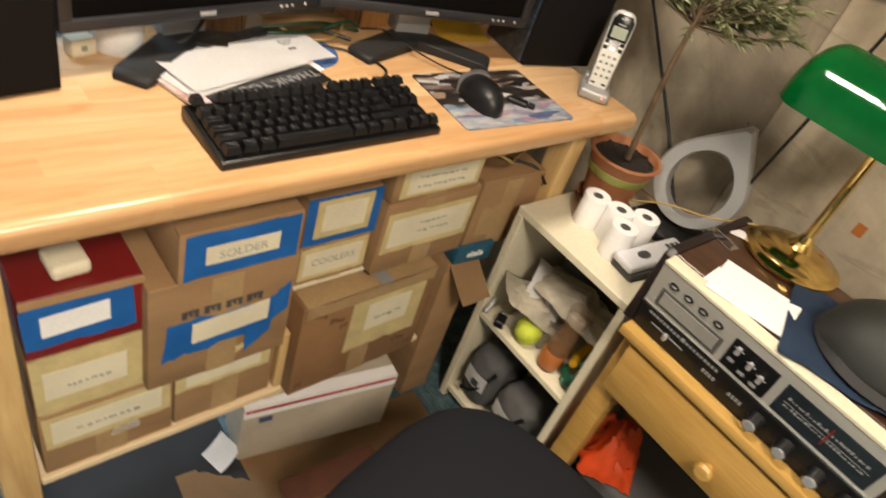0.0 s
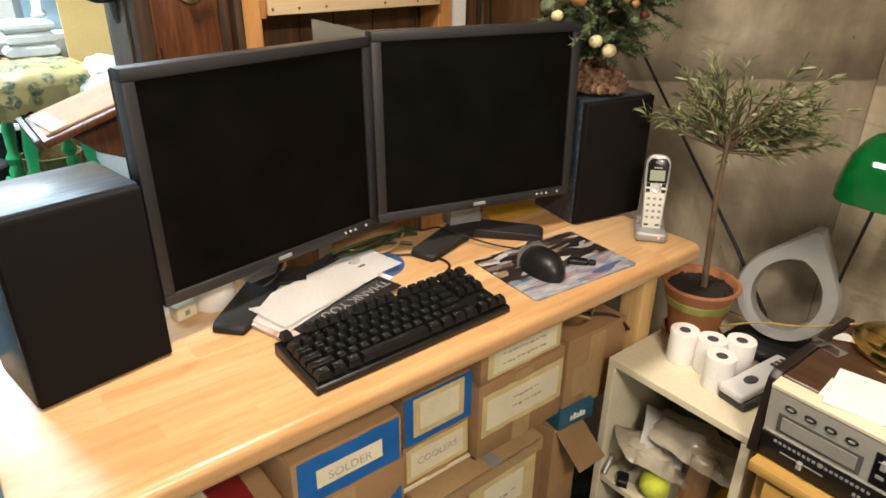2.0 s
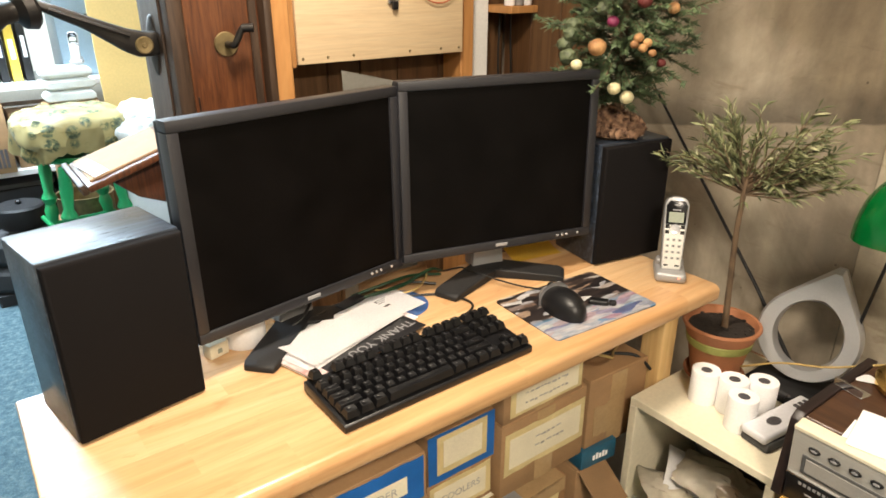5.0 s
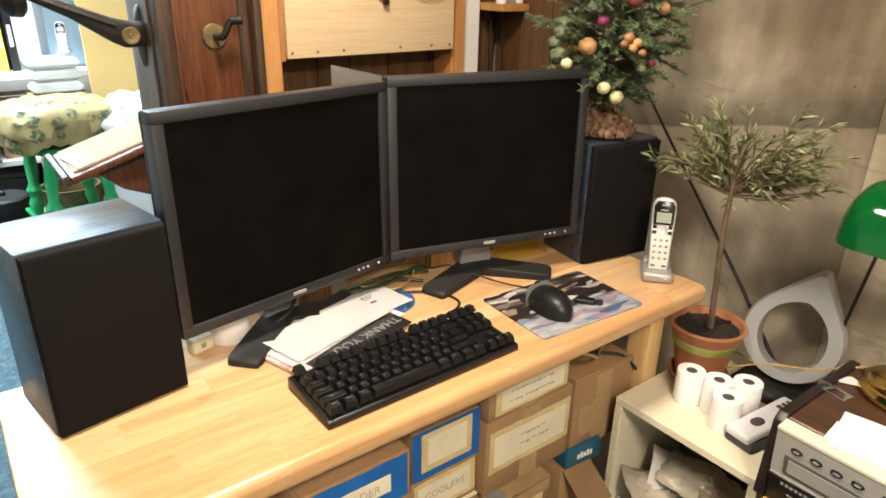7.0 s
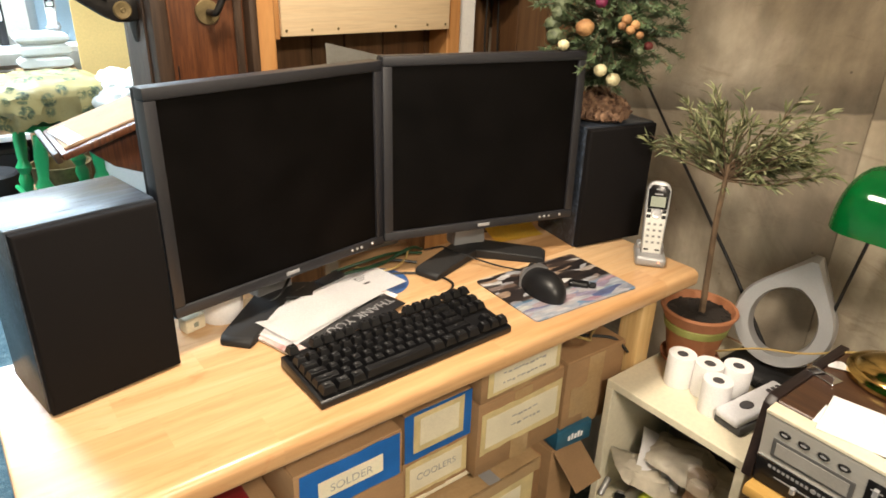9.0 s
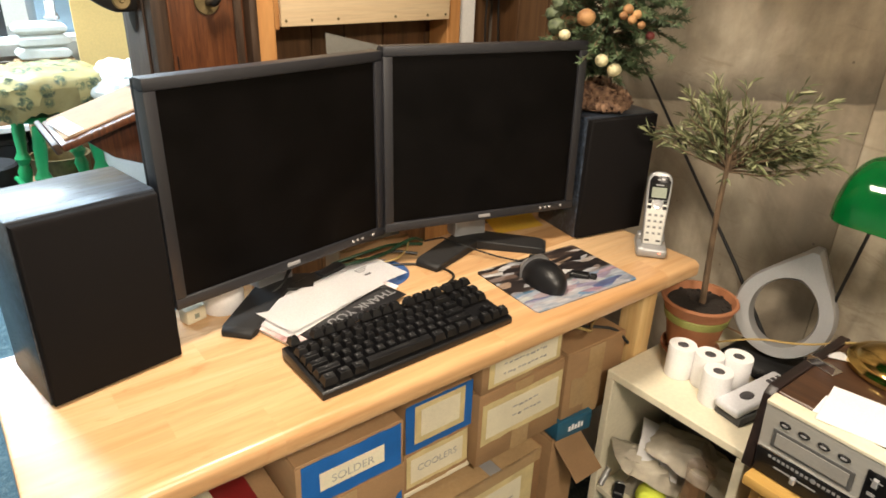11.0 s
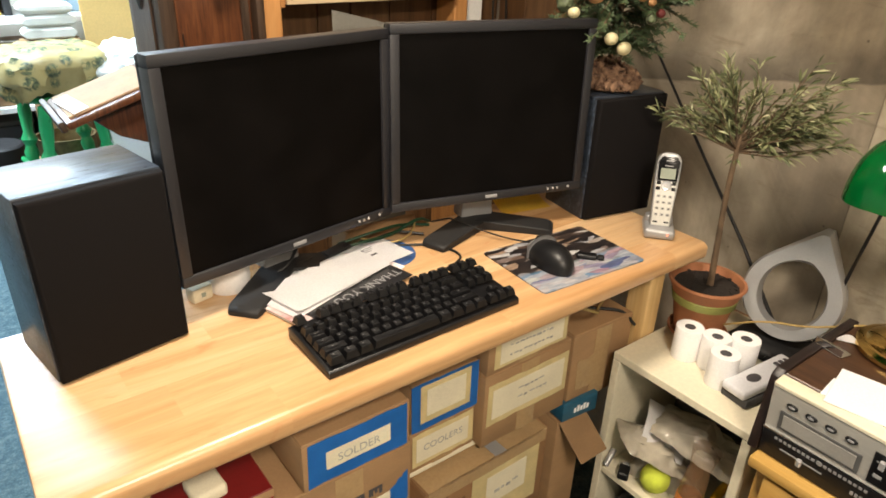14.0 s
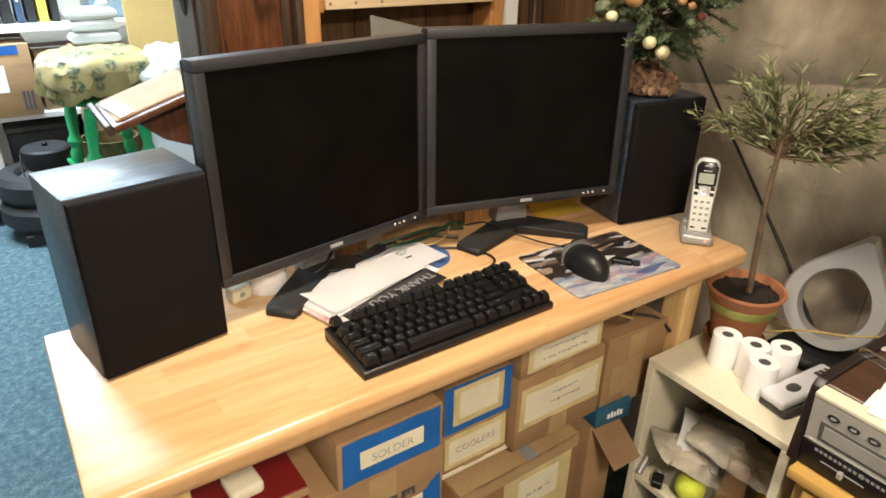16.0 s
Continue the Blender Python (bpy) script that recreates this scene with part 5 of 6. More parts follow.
for k in range(52):
    # a higher rounded lobe over the trunk and towards +y, a longer sweeping one towards -y
    if k % 2:
        up = radians(rnd.uniform(17, 54))
        reach = rnd.uniform(0.12, 0.205)
        out = Vector((rnd.uniform(-0.42, 0.30), -math.cos(up), math.sin(up)))
        sweep = Vector((0, -0.55, 0.10))
    else:
        up = radians(rnd.choice((rnd.uniform(80, 128), rnd.uniform(118, 166))))
        reach = rnd.uniform(0.085, 0.155)
        out = Vector((rnd.uniform(-0.55, 0.40), -math.cos(up), math.sin(up)))
        sweep = Vector((0, 0.25, 0.30))
    st = T1 + Vector((0, 0, rnd.uniform(-0.006, 0.022)))
    end = st + out * reach + Vector((0, 0, rnd.uniform(-0.014, 0.012)))
    mid = st.lerp(end, 0.5) + Vector((rnd.uniform(-0.012, 0.012), rnd.uniform(-0.010, 0.010), -0.006 + rnd.uniform(-0.010, 0.010)))
    tube([st, mid, end], 0.002, 5, twigs, taper=(0.0022, 0.0014, 0.0007), rounds=1)
    for j in range(36):
        f = rnd.uniform(0.16, 1.08)
        p = st.lerp(mid, f * 2) if f < 0.5 else mid.lerp(end, f * 2 - 1)
        d = (end - mid).normalized() * 0.9 + sweep + 0.8 * Vector((rnd.uniform(-1, 1), rnd.uniform(-1, 1), rnd.uniform(-1.0, 0.8)))
        leaf(leaves, p, d, rnd.uniform(0.015, 0.040), rnd.uniform(0.0016, 0.0032))
    if k % 3 == 0:
        e2 = mid.lerp(end, 0.5) + Vector((rnd.uniform(-0.05, 0.04), rnd.uniform(-0.05, 0.05), rnd.uniform(-0.02, 0.05)))
        tube([mid, e2], 0.0012, 4, twigs, rounds=0)
        for q in range(10):
            leaf(leaves, mid.lerp(e2, rnd.uniform(0.3, 1.1)), (e2 - mid) + 0.05 * Vector((rnd.uniform(-1, 1), rnd.uniform(-1, 1), rnd.uniform(-1, 1))), rnd.uniform(0.016, 0.038), 0.0026)
# one stray shoot low on the room side of the crown
end = T1 + Vector((-0.03, 0.165, 0.052))
tube([T1, T1.lerp(end, 0.5) + Vector((0, 0, 0.012)), end], 0.0016, 5, twigs, taper=(0.002, 0.0014, 0.0008), rounds=1)
for q in range(14):
    leaf(leaves, T1.lerp(end, rnd.uniform(0.55, 1.02)), Vector((rnd.uniform(-0.5, 0.5), 1.0, rnd.uniform(-0.9, 0.7))), rnd.uniform(0.022, 0.040), 0.003)
for q in range(6):
    leaf(leaves, T0.lerp(T1, rnd.uniform(0.93, 0.99)), Vector((rnd.uniform(-0.6, 0.2), rnd.uniform(-1, 1), -0.5)), rnd.uniform(0.015, 0.028), 0.0026)
part("branchwork", twigs, M_BARK, pot)
tagged(part("foliage", leaves, M_LEAF, pot, "sparse narrow grey-green leaves", smooth=False), kind="stuff")

# ---- indoor aerial: loop, base, two rods ----
aer = thing("indoor_aerial", pose(1.728, -0.125, SZ), "silver teardrop loop aerial with two black telescopic rods", "aerial")
part("base", box(-0.065, 0.065, -0.08, 0.08, 0, 0.028, 0.010, 3), M_BLACKM, aer, "black plastic base")
N = 70
def teardrop(a, k):
    """Outer outline at the angle a from up, in the plane y, z; pointed towards up and -y."""
    off = abs((a - 0.36 + math.pi + 0.22) % (2 * math.pi) - math.pi)
    r = 0.099 / math.cos(0.92 - off) if off < 0.92 else 0.099
    return r * math.sin(a) * -1, r * math.cos(a)
own = bmesh.new()
rings = []
for k in range(N):
    a = 2 * math.pi * k / N
    oy, oz = teardrop(a, k)
    iy, iz = -0.063 * math.sin(a), 0.073 * math.cos(a)
    sec = []
    for s, x in ((0.0, -0.004), (0.10, -0.017), (0.86, -0.021), (1.0, -0.012), (1.0, 0.012), (0.0, 0.014)):
        sec.append(own.verts.new((x, iy + (oy - iy) * s, iz + (oz - iz) * s + 0.136)))
    rings.append(sec)
for k in range(N):
    p, q = rings[k], rings[(k + 1) % N]
    for j in range(6):
        own.faces.new((p[j], p[(j + 1) % 6], q[(j + 1) % 6], q[j]))
bmesh.ops.transform(own, matrix=pose(-0.01, 0, 0, 0, 12, 0) @ pose(0, 0, 0, 0, 0, 12), verts=own.verts)
part("loop", own, M_ANT, aer, "satin silver teardrop loop")
part("rod", tube([(0.035, 0.02, 0.03), (0.045, 0.14, 0.18), (0.052, 0.33, 0.40), (0.055, 0.47, 0.566)], 0.0036, 10, taper=(0.0044, 0.004, 0.0034, 0.003), rounds=0), M_BLACK, aer, "black telescopic rod")
part("rod_section", tube([(0.0551, 0.4705, 0.567), (0.060, 0.62, 0.75)], 0.0026, 10), M_CHROME, aer, "chrome upper section")
part("rod", tube([(0.035, -0.06, 0.03), (0.045, -0.092, 0.30), (0.05, -0.13, 0.60)], 0.0034, 10, rounds=0), M_BLACK, aer)
part("dial", lathe([(0, 0.012), (0.014, 0.010), (0.016, 0)], 20, m=pose(-0.066, -0.03, 0.016, 0, -90, 0)), M_BLACK, aer)

# ---- pine table with its drawer ----
tb = thing("side_table", pose(0, 0, 0), "yellow varnished pine side table with one drawer", "table")
TY0, TY1 = -0.86, -0.272
part("top", box(1.385, WX - 0.025, TY0, TY1, 0.622, 0.644, 0.004, 2), M_PINE, tb)
dr = part("drawer", box(1.392, 1.416, TY0 + 0.045, TY1 - 0.030, 0.490, 0.612, 0.004, 2), M_PINE, tb)
part("knob", lathe([(0, 0), (0.007, 0), (0.007, 0.008), (0.015, 0.014), (0.017, 0.021), (0.013, 0.027), (0, 0.029)], 24, m=pose(1.392, -0.535, 0.540, 0, -90, 0)), M_PINE, dr, "turned wooden knob")
for x0 in (1.417, WX - 0.075):
    for y0 in (TY0 + 0.006, TY1 - 0.055):
        part("leg", box(x0, x0 + 0.045, y0, y0 + 0.048, 0, 0.6215, 0.003, 2), M_PINE, tb)
part("side_rail", box(1.464, WX - 0.077, TY1 - 0.045, TY1 - 0.027, 0.48, 0.6215, 0.002), M_PINE, tb)
solo("dark_case", box(1.46, 1.79, TY0 + 0.08, TY1 - 0.075, 0.0, 0.235, 0.02, 3), M_GREYCLOTH, "dark soft case stored under the table", "case")
crumpled("orange_vest", pose(1.515, -0.365, 0.2355, 0, 0, 30), 0.15, 0.12, 0.12, M_ORANGE, "bright orange cloth heaped under the table", "cloth", 2.2)

# ---- receiver with tape slot ----
RY0, RY1, RX, RZ0, RZ1 = -0.735, -0.254, 1.410, 0.6445, 0.803
M_CHEEK = wood("ebonised_cheek", (0.010, 0.006, 0.006), (0.020, 0.012, 0.011), (0.034, 0.020, 0.018), grain=(5, 50, 50), rough=0.4, board=0.05)
M_FASCIA = surf("brushed_fascia", (0.50, 0.485, 0.45), 0.36, metal=0.3, var=0.07, scale=5, fine=400, bump=0.05, stretch=(1, 0.06, 1))
rec = thing("stereo_receiver", pose(0, 0, 0), "vintage walnut stereo receiver with silver face and tape slot", "radio")
part("cabinet", box(RX + 0.018, RX + 0.285, RY0 + 0.0185, RY1 - 0.0185, RZ0 + 0.004, RZ1 - 0.001, 0.002), M_WALNUT, rec)
for y0 in (RY0, RY1 - 0.0180):
    part("side_cheek", prism([(RX - 0.004, RZ0), (RX + 0.29, RZ0), (RX + 0.29, RZ1 + 0.002), (RX + 0.022, RZ1 + 0.002), (RX + 0.008, RZ1 - 0.01)], y0, y0 + 0.0180, 0.002), M_CHEEK, rec)
fm = Matrix(((0, 0, -1, RX), (-1, 0, 0, RY1 - 0.0195), (0, 1, 0, RZ0), (0, 0, 0, 1)))   # u along the face, v up, w out
fm = fm @ pose(0, 0, -0.004, 7, 0, 0)
FW = RY1 - RY0 - 0.039


def face_box(u0, u1, v0, v1, w0, w1, bevel=0.0, bm=None):
    return box(u0, u1, v0, v1, w0, w1, bevel, 1, bm, fm)


HV = RZ1 - RZ0
part("lower_panel", face_box(0, FW, 0.002, 0.058, -0.014, 0.004, 0.0015), M_BLACK, rec, "black control strip")
part("upper_panel", face_box(0, FW, 0.059, HV - 0.008, -0.014, 0.0015, 0.0012), M_FASCIA, rec, "brushed silver fascia")
part("top_lip", face_box(0, FW, HV - 0.0075, HV, -0.024, 0.003, 0.001), M_MELA, rec)
part("chrome_line", face_box(0, FW, 0.0585, 0.0615, 0.0016, 0.0042), M_CHROME, rec)
slot = part("tape_slot", face_box(0.020, 0.150, 0.070, 0.110, 0.0016, 0.0035, 0.001), surf("slot_frame", (0.10, 0.10, 0.10), 0.4), rec, "tape cartridge door")
part("door", face_box(0.027, 0.143, 0.076, 0.104, 0.0036, 0.0048, 0.0008), surf("door_grey", (0.33, 0.32, 0.30), 0.35, var=0.12), slot)
for k in range(4):
    ind = part("indicator", lathe([(0, 0.0022), (0.007, 0.0022), (0.0085, 0), (0.0085, -0.001)], 20, m=fm @ pose(0.036 + 0.031 * k, 0.125, 0.0018) @ Matrix.Diagonal((1.15, 0.75, 1, 1))), M_BLACK, rec)
    part("lens", lathe([(0, 0.0030), (0.004, 0.0026), (0.0045, 0.0022)], 16, m=fm @ pose(0.036 + 0.031 * k, 0.125, 0.0018) @ Matrix.Diagonal((1.2, 0.6, 1, 1))), M_LEGEND, ind)
meter = part("slider_panel", face_box(0.163, 0.247, 0.068, 0.132, 0.0016, 0.0036, 0.001), M_BLACK, rec)
for u, v in ((0.178, 0.116), (0.205, 0.108), (0.228, 0.100)):
    part("slider_track", face_box(u - 0.009, u + 0.009, v - 0.0012, v + 0.0012, 0.0037, 0.0044), M_LEGEND, meter)
    part("slider_grip", face_box(u - 0.004, u + 0.004, v - 0.008, v + 0.008, 0.0045, 0.0115, 0.001), M_BUTTON, meter)
for u, v in ((0.176, 0.088), (0.200, 0.080), (0.224, 0.078)):
    part("print_bar", face_box(u - 0.006, u + 0.006, v - 0.0035, v + 0.0035, 0.0037, 0.0041), M_LEGEND, meter)
dial = part("tuning_dial", face_box(0.262, FW - 0.015, 0.068, 0.130, 0.0016, 0.0034, 0.001), M_DIAL, rec, "dark glass tuning dial")
own = bmesh.new()
for k in range(22):
    for v in (0.090, 0.106):
        u = 0.275 + k * (FW - 0.305) / 22
        face_box(u, u + random.uniform(0.002, 0.005), v, v + random.uniform(0.002, 0.006), 0.0035, 0.0038, bm=own)
face_box(0.272, FW - 0.025, 0.0975, 0.0985, 0.0035, 0.0038, bm=own)
tagged(part("scale_marks", own, M_LEGEND, dial), kind="stuff")
part("pointer", face_box(0.345, 0.3475, 0.080, 0.120, 0.0036, 0.0045), M_REDBOX, dial)
own = bmesh.new()
for k in range(18):
    u = 0.022 + k * 0.0078 + (0.012 if k > 8 else 0)
    face_box(u, u + 0.005, 0.046, 0.052, 0.0042, 0.0045, bm=own)
tagged(part("name_bars", own, M_LEGEND, rec), kind="stuff")
part("round_mark", lathe([(0, 0.0006), (0.0048, 0.0006), (0.005, 0)], 20, m=fm @ pose(0.0975, 0.049, 0.0042)), M_BUTTON, rec)
part("slide_track", face_box(0.035, 0.105, 0.030, 0.0325, 0.0042, 0.0052), M_LEGEND, rec)
part("slide_grip", face_box(0.066, 0.074, 0.024, 0.038, 0.0053, 0.014, 0.0012), M_BUTTON, rec)
for u in (0.150, 0.205):
    own = bmesh.new()
    for k in range(4):
        face_box(u + 0.007 * k, u + 0.007 * k + 0.0045, 0.026, 0.034, 0.0042, 0.0046, bm=own)
    part("print_bar", own, M_LEGEND, rec)
for u in (0.262, 0.318, 0.374, 0.425):
    kn = part("control_knob", lathe([(0, 0.022), (0.011, 0.022), (0.0125, 0.020), (0.0135, 0.004), (0.016, 0.0), (0.016, -0.002)], 28, m=fm @ pose(u, 0.029, 0.0048)), M_BLACK, rec)
    part("knob_cap", lathe([(0, 0.0235), (0.0095, 0.0232), (0.0105, 0.0222)], 24, m=fm @ pose(u, 0.029, 0.0048)), M_BUTTON, kn)
TZ = RZ1 + 0.0003
solo("notepad_sheet", box(-0.056, 0.056, -0.070, 0.070, 0, 0.004, 0.0008), M_WHITE, "blank white paper pad on the receiver", "paper", pose(1.470, -0.404, TZ + 0.0014, 0, 0, 11))
solo("notepad_sheet", box(-0.03, 0.03, -0.055, 0.055, 0, 0.0012), M_WHITE, "loose white paper slip under the pad", "paper", pose(1.455, -0.385, TZ, 0, 0, 6))
br = thing("metal_bracket", pose(1.565, -0.285, TZ, 0, 0, -12), "bent bright metal bracket lying on the receiver", "bracket")
part("plate", box(-0.014, 0.014, -0.026, 0.026, 0, 0.002, 0.0005), M_CHROME, br)
part("flange", box(-0.014, -0.012, -0.026, 0.026, 0.002, 0.016, 0.0005), M_CHROME, br)
part("screw", lathe([(0, 0.003), (0.004, 0.0025), (0.005, 0.002)], 16, m=pose(0.002, -0.012, 0)), M_OLDBRASS, br)
solo("paper_twist", sheet(6, 3, lambda u, v: (0.034 * u, 0.007 * (v - 0.5), 0.003 + 0.012 * math.sin(3 * u) * v), 0.001), M_WHITE, "twisted white paper tag on the receiver", "paper", pose(1.600, -0.275, TZ, 0, 0, -60))

# ---- banker's lamp ----
LX, LY = 1.662, -0.376
lamp = thing("desk_lamp", pose(LX, LY, TZ, 0, 0, 0), "brass banker's lamp with a green glass shade", "lamp")
part("base", lathe([(0, 0), (0.086, 0), (0.090, 0.004), (0.089, 0.010), (0.080, 0.015), (0.074, 0.016), (0.068, 0.022), (0.045, 0.030), (0.025, 0.034), (0.020, 0.040), (0.013, 0.050), (0, 0.050)], 56), M_BRASS, lamp, "round polished brass base")
part("stem", lathe([(0, 0.045), (0.016, 0.046), (0.012, 0.056), (0.0085, 0.062), (0.0085, 0.23), (0.012, 0.235), (0.012, 0.25), (0, 0.255)], 24), M_BRASS, lamp)
own = bmesh.new()
R = 0.066
L0, L1, n = -0.125, 0.125, 20
rows_s = []
for k in range(25):
    y = L0 + (L1 - L0) * k / 24
    e = min(1.0, min(y - L0, L1 - y) / 0.05)
    rr = R * math.sqrt(max(0.0, 1 - (1 - e) ** 2)) * 0.999 + 0.012
    rows_s.append([own.verts.new((rr * math.cos(math.pi * j / n) * 1.12, y, 0.235 + rr * 1.35 * math.sin(math.pi * j / n))) for j in range(n + 1)])
fs = [own.faces.new((p[j], p[j + 1], q[j + 1], q[j])) for p, q in zip(rows_s, rows_s[1:]) for j in range(n)]
fs += [own.faces.new(rows_s[0]), own.faces.new(rows_s[-1][::-1])]
bmesh.ops.solidify(own, geom=fs, thickness=0.003)
bmesh.ops.transform(own, matrix=pose(-0.012, 0.050, 0.024, 0, 0, 0), verts=own.verts)
part("shade", own, M_GLASSG, lamp, "emerald green cased glass shade")
part("arm", tube([(0, 0, 0.245), (-0.012, 0.050, 0.31)], 0.006, 10), M_BRASS, lamp)
solo("lamp_cord", tube([(1.66, 0.02, 0.655), (1.645, -0.05, 0.70), (1.66, -0.12, 0.742), (1.665, -0.20, 0.765), (1.672, -0.27, 0.805), (1.70, -0.285, 0.803), (1.745, -0.33, 0.801)], 0.0022), M_YCABLE, "tan lamp cord running across the aerial", "cable")
cap = thing("cap", pose(1.548, -0.604, TZ, 0, 0, 20) @ Matrix.Diagonal((1.18, 1.18, 1.12, 1)), "dark rounded cap lying on a folded blue cloth", "cap")
own = bmesh.new()
bmesh.ops.create_uvsphere(own, u_segments=32, v_segments=18, radius=1)
for v in own.verts:
    v.co = Vector((v.co.x * 0.085, v.co.y * 0.098, max(0, v.co.z) * 0.085 + 0.012)) * (1 + 0.03 * noise.noise(v.co * 2))
part("crown", own, surf("dark_cap_cloth", (0.016, 0.018, 0.017), 0.6, var=0.3, scale=8, fine=400, bump=0.4), cap)
part("rim", lathe([(0.080, 0.012), (0.095, 0.006), (0.100, 0.012), (0.090, 0.022)], 40), M_BLACKM, cap)
part("cloth", sheet(14, 14, lambda u, v: (0.20 * (u - 0.5) + 0.005 * math.sin(9 * v), 0.23 * (v - 0.5) + 0.02, 0.006 + 0.005 * noise.noise(Vector((u * 6, v * 6, 1)))), 0.003), M_BLUECLOTH, cap, "folded blue cloth")

# ---- office chair ----
ch = thing("office_chair", pose(0.975, -0.425, 0, 0, 0, 12), "charcoal fabric office chair pushed up to the bench", "chair")
own = bmesh.new()
bmesh.ops.create_uvsphere(own, u_segments=40, v_segments=20, radius=1)
for v in own.verts:
    q = [math.copysign(abs(k) ** 0.62, k) for k in v.co]
    v.co = Vector((q[0] * 0.235, q[1] * 0.23, 0.465 + q[2] * 0.045 - 0.02 * max(0, q[1]) ** 2))
part("seat", own, M_CHAIR, ch)
part("pan", box(-0.16, 0.16, -0.16, 0.16, 0.395, 0.425, 0.01, 2), M_BLACKM, ch)
part("column", tube([(0, 0, 0.09), (0, 0, 0.395)], 0.025, 20), M_BLACKM, ch)
for k in range(5):
    a = 2 * math.pi * k / 5 + 0.3
    c, s = math.cos(a), math.sin(a)
    lg = part("base_arm", tube([(0, 0, 0.085), (0.24 * c, 0.24 * s, 0.065)], 0.018, 12, taper=(0.024, 0.014)), M_BLACKM, ch)
    part("castor", lathe([(0, -0.02), (0.022, -0.02), (0.025, -0.015), (0.025, 0.015), (0.022, 0.02), (0, 0.02)], 20, m=pose(0.24 * c, 0.24 * s, 0.026, 90, 0, math.degrees(a))), M_BLACK, lg)

# ---- fruit tree on the loudspeaker ----
FT = thing("fruit_tree", pose(1.549, 0.278, DZ + 0.2655), "artificial fir tabletop tree hung with small fruits and berries", "decoration")
own = bmesh.new()
rnd = random.Random(11)
for _ in range(300):
    a, r = rnd.uniform(0, 6.28), 0.066 * rnd.random() ** 0.5
    top = 0.052 * (1 - (r / 0.075) ** 2)
    ball((r * math.cos(a), r * math.sin(a), 0.004 + top * rnd.uniform(0.55, 1.1)), rnd.uniform(0.004, 0.014), rnd.uniform(0.003, 0.009), rnd.uniform(0.003, 0.011), 1, own, 1.1)
lathe([(0, 0), (0.055, 0), (0.064, 0.005), (0.045, 0.018), (0, 0.026)], 28, own)
part("mound", own, M_POTPOURRI, FT, "mound of dried petals and moss")
part("trunk", tube([(0, 0, 0.02), (0.006, 0.004, 0.25), (0, 0, 0.68)], 0.008, 8, taper=(0.010, 0.008, 0.003), rounds=1), M_BARK, FT)
fir = bmesh.new()
twig = bmesh.new()
for k in range(480):
    z = 0.085 + 0.57 * rnd.random() ** 1.25
    a = k * 2.399
    env = 0.165 * (1 - max(0, z - 0.20) / 0.50) if z > 0.20 else 0.07 + 0.095 * (z - 0.08) / 0.12
    L = env * rnd.uniform(0.5, 1.12)
    d = Vector((math.cos(a), math.sin(a), rnd.uniform(-0.45, 0.40)))
    p0, p1 = Vector((0, 0, z)), Vector((0, 0, z)) + d * L
    tube([p0, p1], 0.0015, 4, twig, rounds=0)
    for q in range(int(44 + 760 * L)):
        f = rnd.uniform(0.22, 1.05)
        p = p0.lerp(p1, f)
        e = d.normalized() * 0.7 + Vector((rnd.uniform(-1, 1), rnd.uniform(-1, 1), rnd.uniform(-1, 1)))
        e.normalize()
        s = e.orthogonal().normalized() * 0.0017
        t = p + e * rnd.uniform(0.010, 0.020)
        v = [fir.verts.new(w) for w in (p - s, p + s, t)]
        fir.faces.new(v)
part("branchwork", twig, M_BARK, FT)
tagged(part("needles", fir, M_FIR, FT, "short dark green needles", smooth=False), kind="stuff")


def fruit(a, z, r, size, mt, name="fruit"):
    """A fruit at the angle a (degrees, 0 towards -y, 90 towards -x)."""
    r *= 0.93
    x, y = -r * math.sin(radians(a)), -r * math.cos(radians(a))
    z = 0.095 + (z - 0.108) * 0.66
    size *= 0.86
    own = ball((x, y, z), size, size, size * 0.92, 3, rough=0.22 if mt is M_FRUITG else 0.08)
    part(name, own, mt, FT)


for a, z, r, s, mt in (
    (70, 0.255, 0.150, 0.020, M_FRUITO), (60, 0.325, 0.140, 0.013, M_MAGENTA), (40, 0.285, 0.160, 0.011, M_FRUITO), (34, 0.272, 0.165, 0.010, M_FRUITO),
    (37, 0.258, 0.166, 0.010, M_FRUITO), (43, 0.268, 0.165, 0.009, M_FRUITO), (30, 0.245, 0.165, 0.009, M_FRUITO), (55, 0.135, 0.115, 0.015, M_FRUITC),
    (40, 0.108, 0.105, 0.016, M_FRUITC), (95, 0.285, 0.150, 0.018, M_FRUITG), (100, 0.255, 0.155, 0.018, M_FRUITG), (92, 0.225, 0.165, 0.019, M_FRUITG),
    (82, 0.205, 0.170, 0.013, M_FRUITC), (98, 0.31, 0.14, 0.017, M_FRUITG), (20, 0.215, 0.155, 0.010, M_FRUITR),
    (28, 0.20, 0.16, 0.010, M_FRUITG), (70, 0.36, 0.13, 0.016, M_FRUITG), (35, 0.38, 0.13, 0.016, M_FRUITR),
    (5, 0.36, 0.13, 0.014, M_FRUITO), (55, 0.43, 0.11, 0.015, M_FRUITO), (90, 0.40, 0.11, 0.014, M_FRUITC), (45, 0.50, 0.08, 0.013, M_FRUITR)):
    fruit(a, z, r, s, mt)

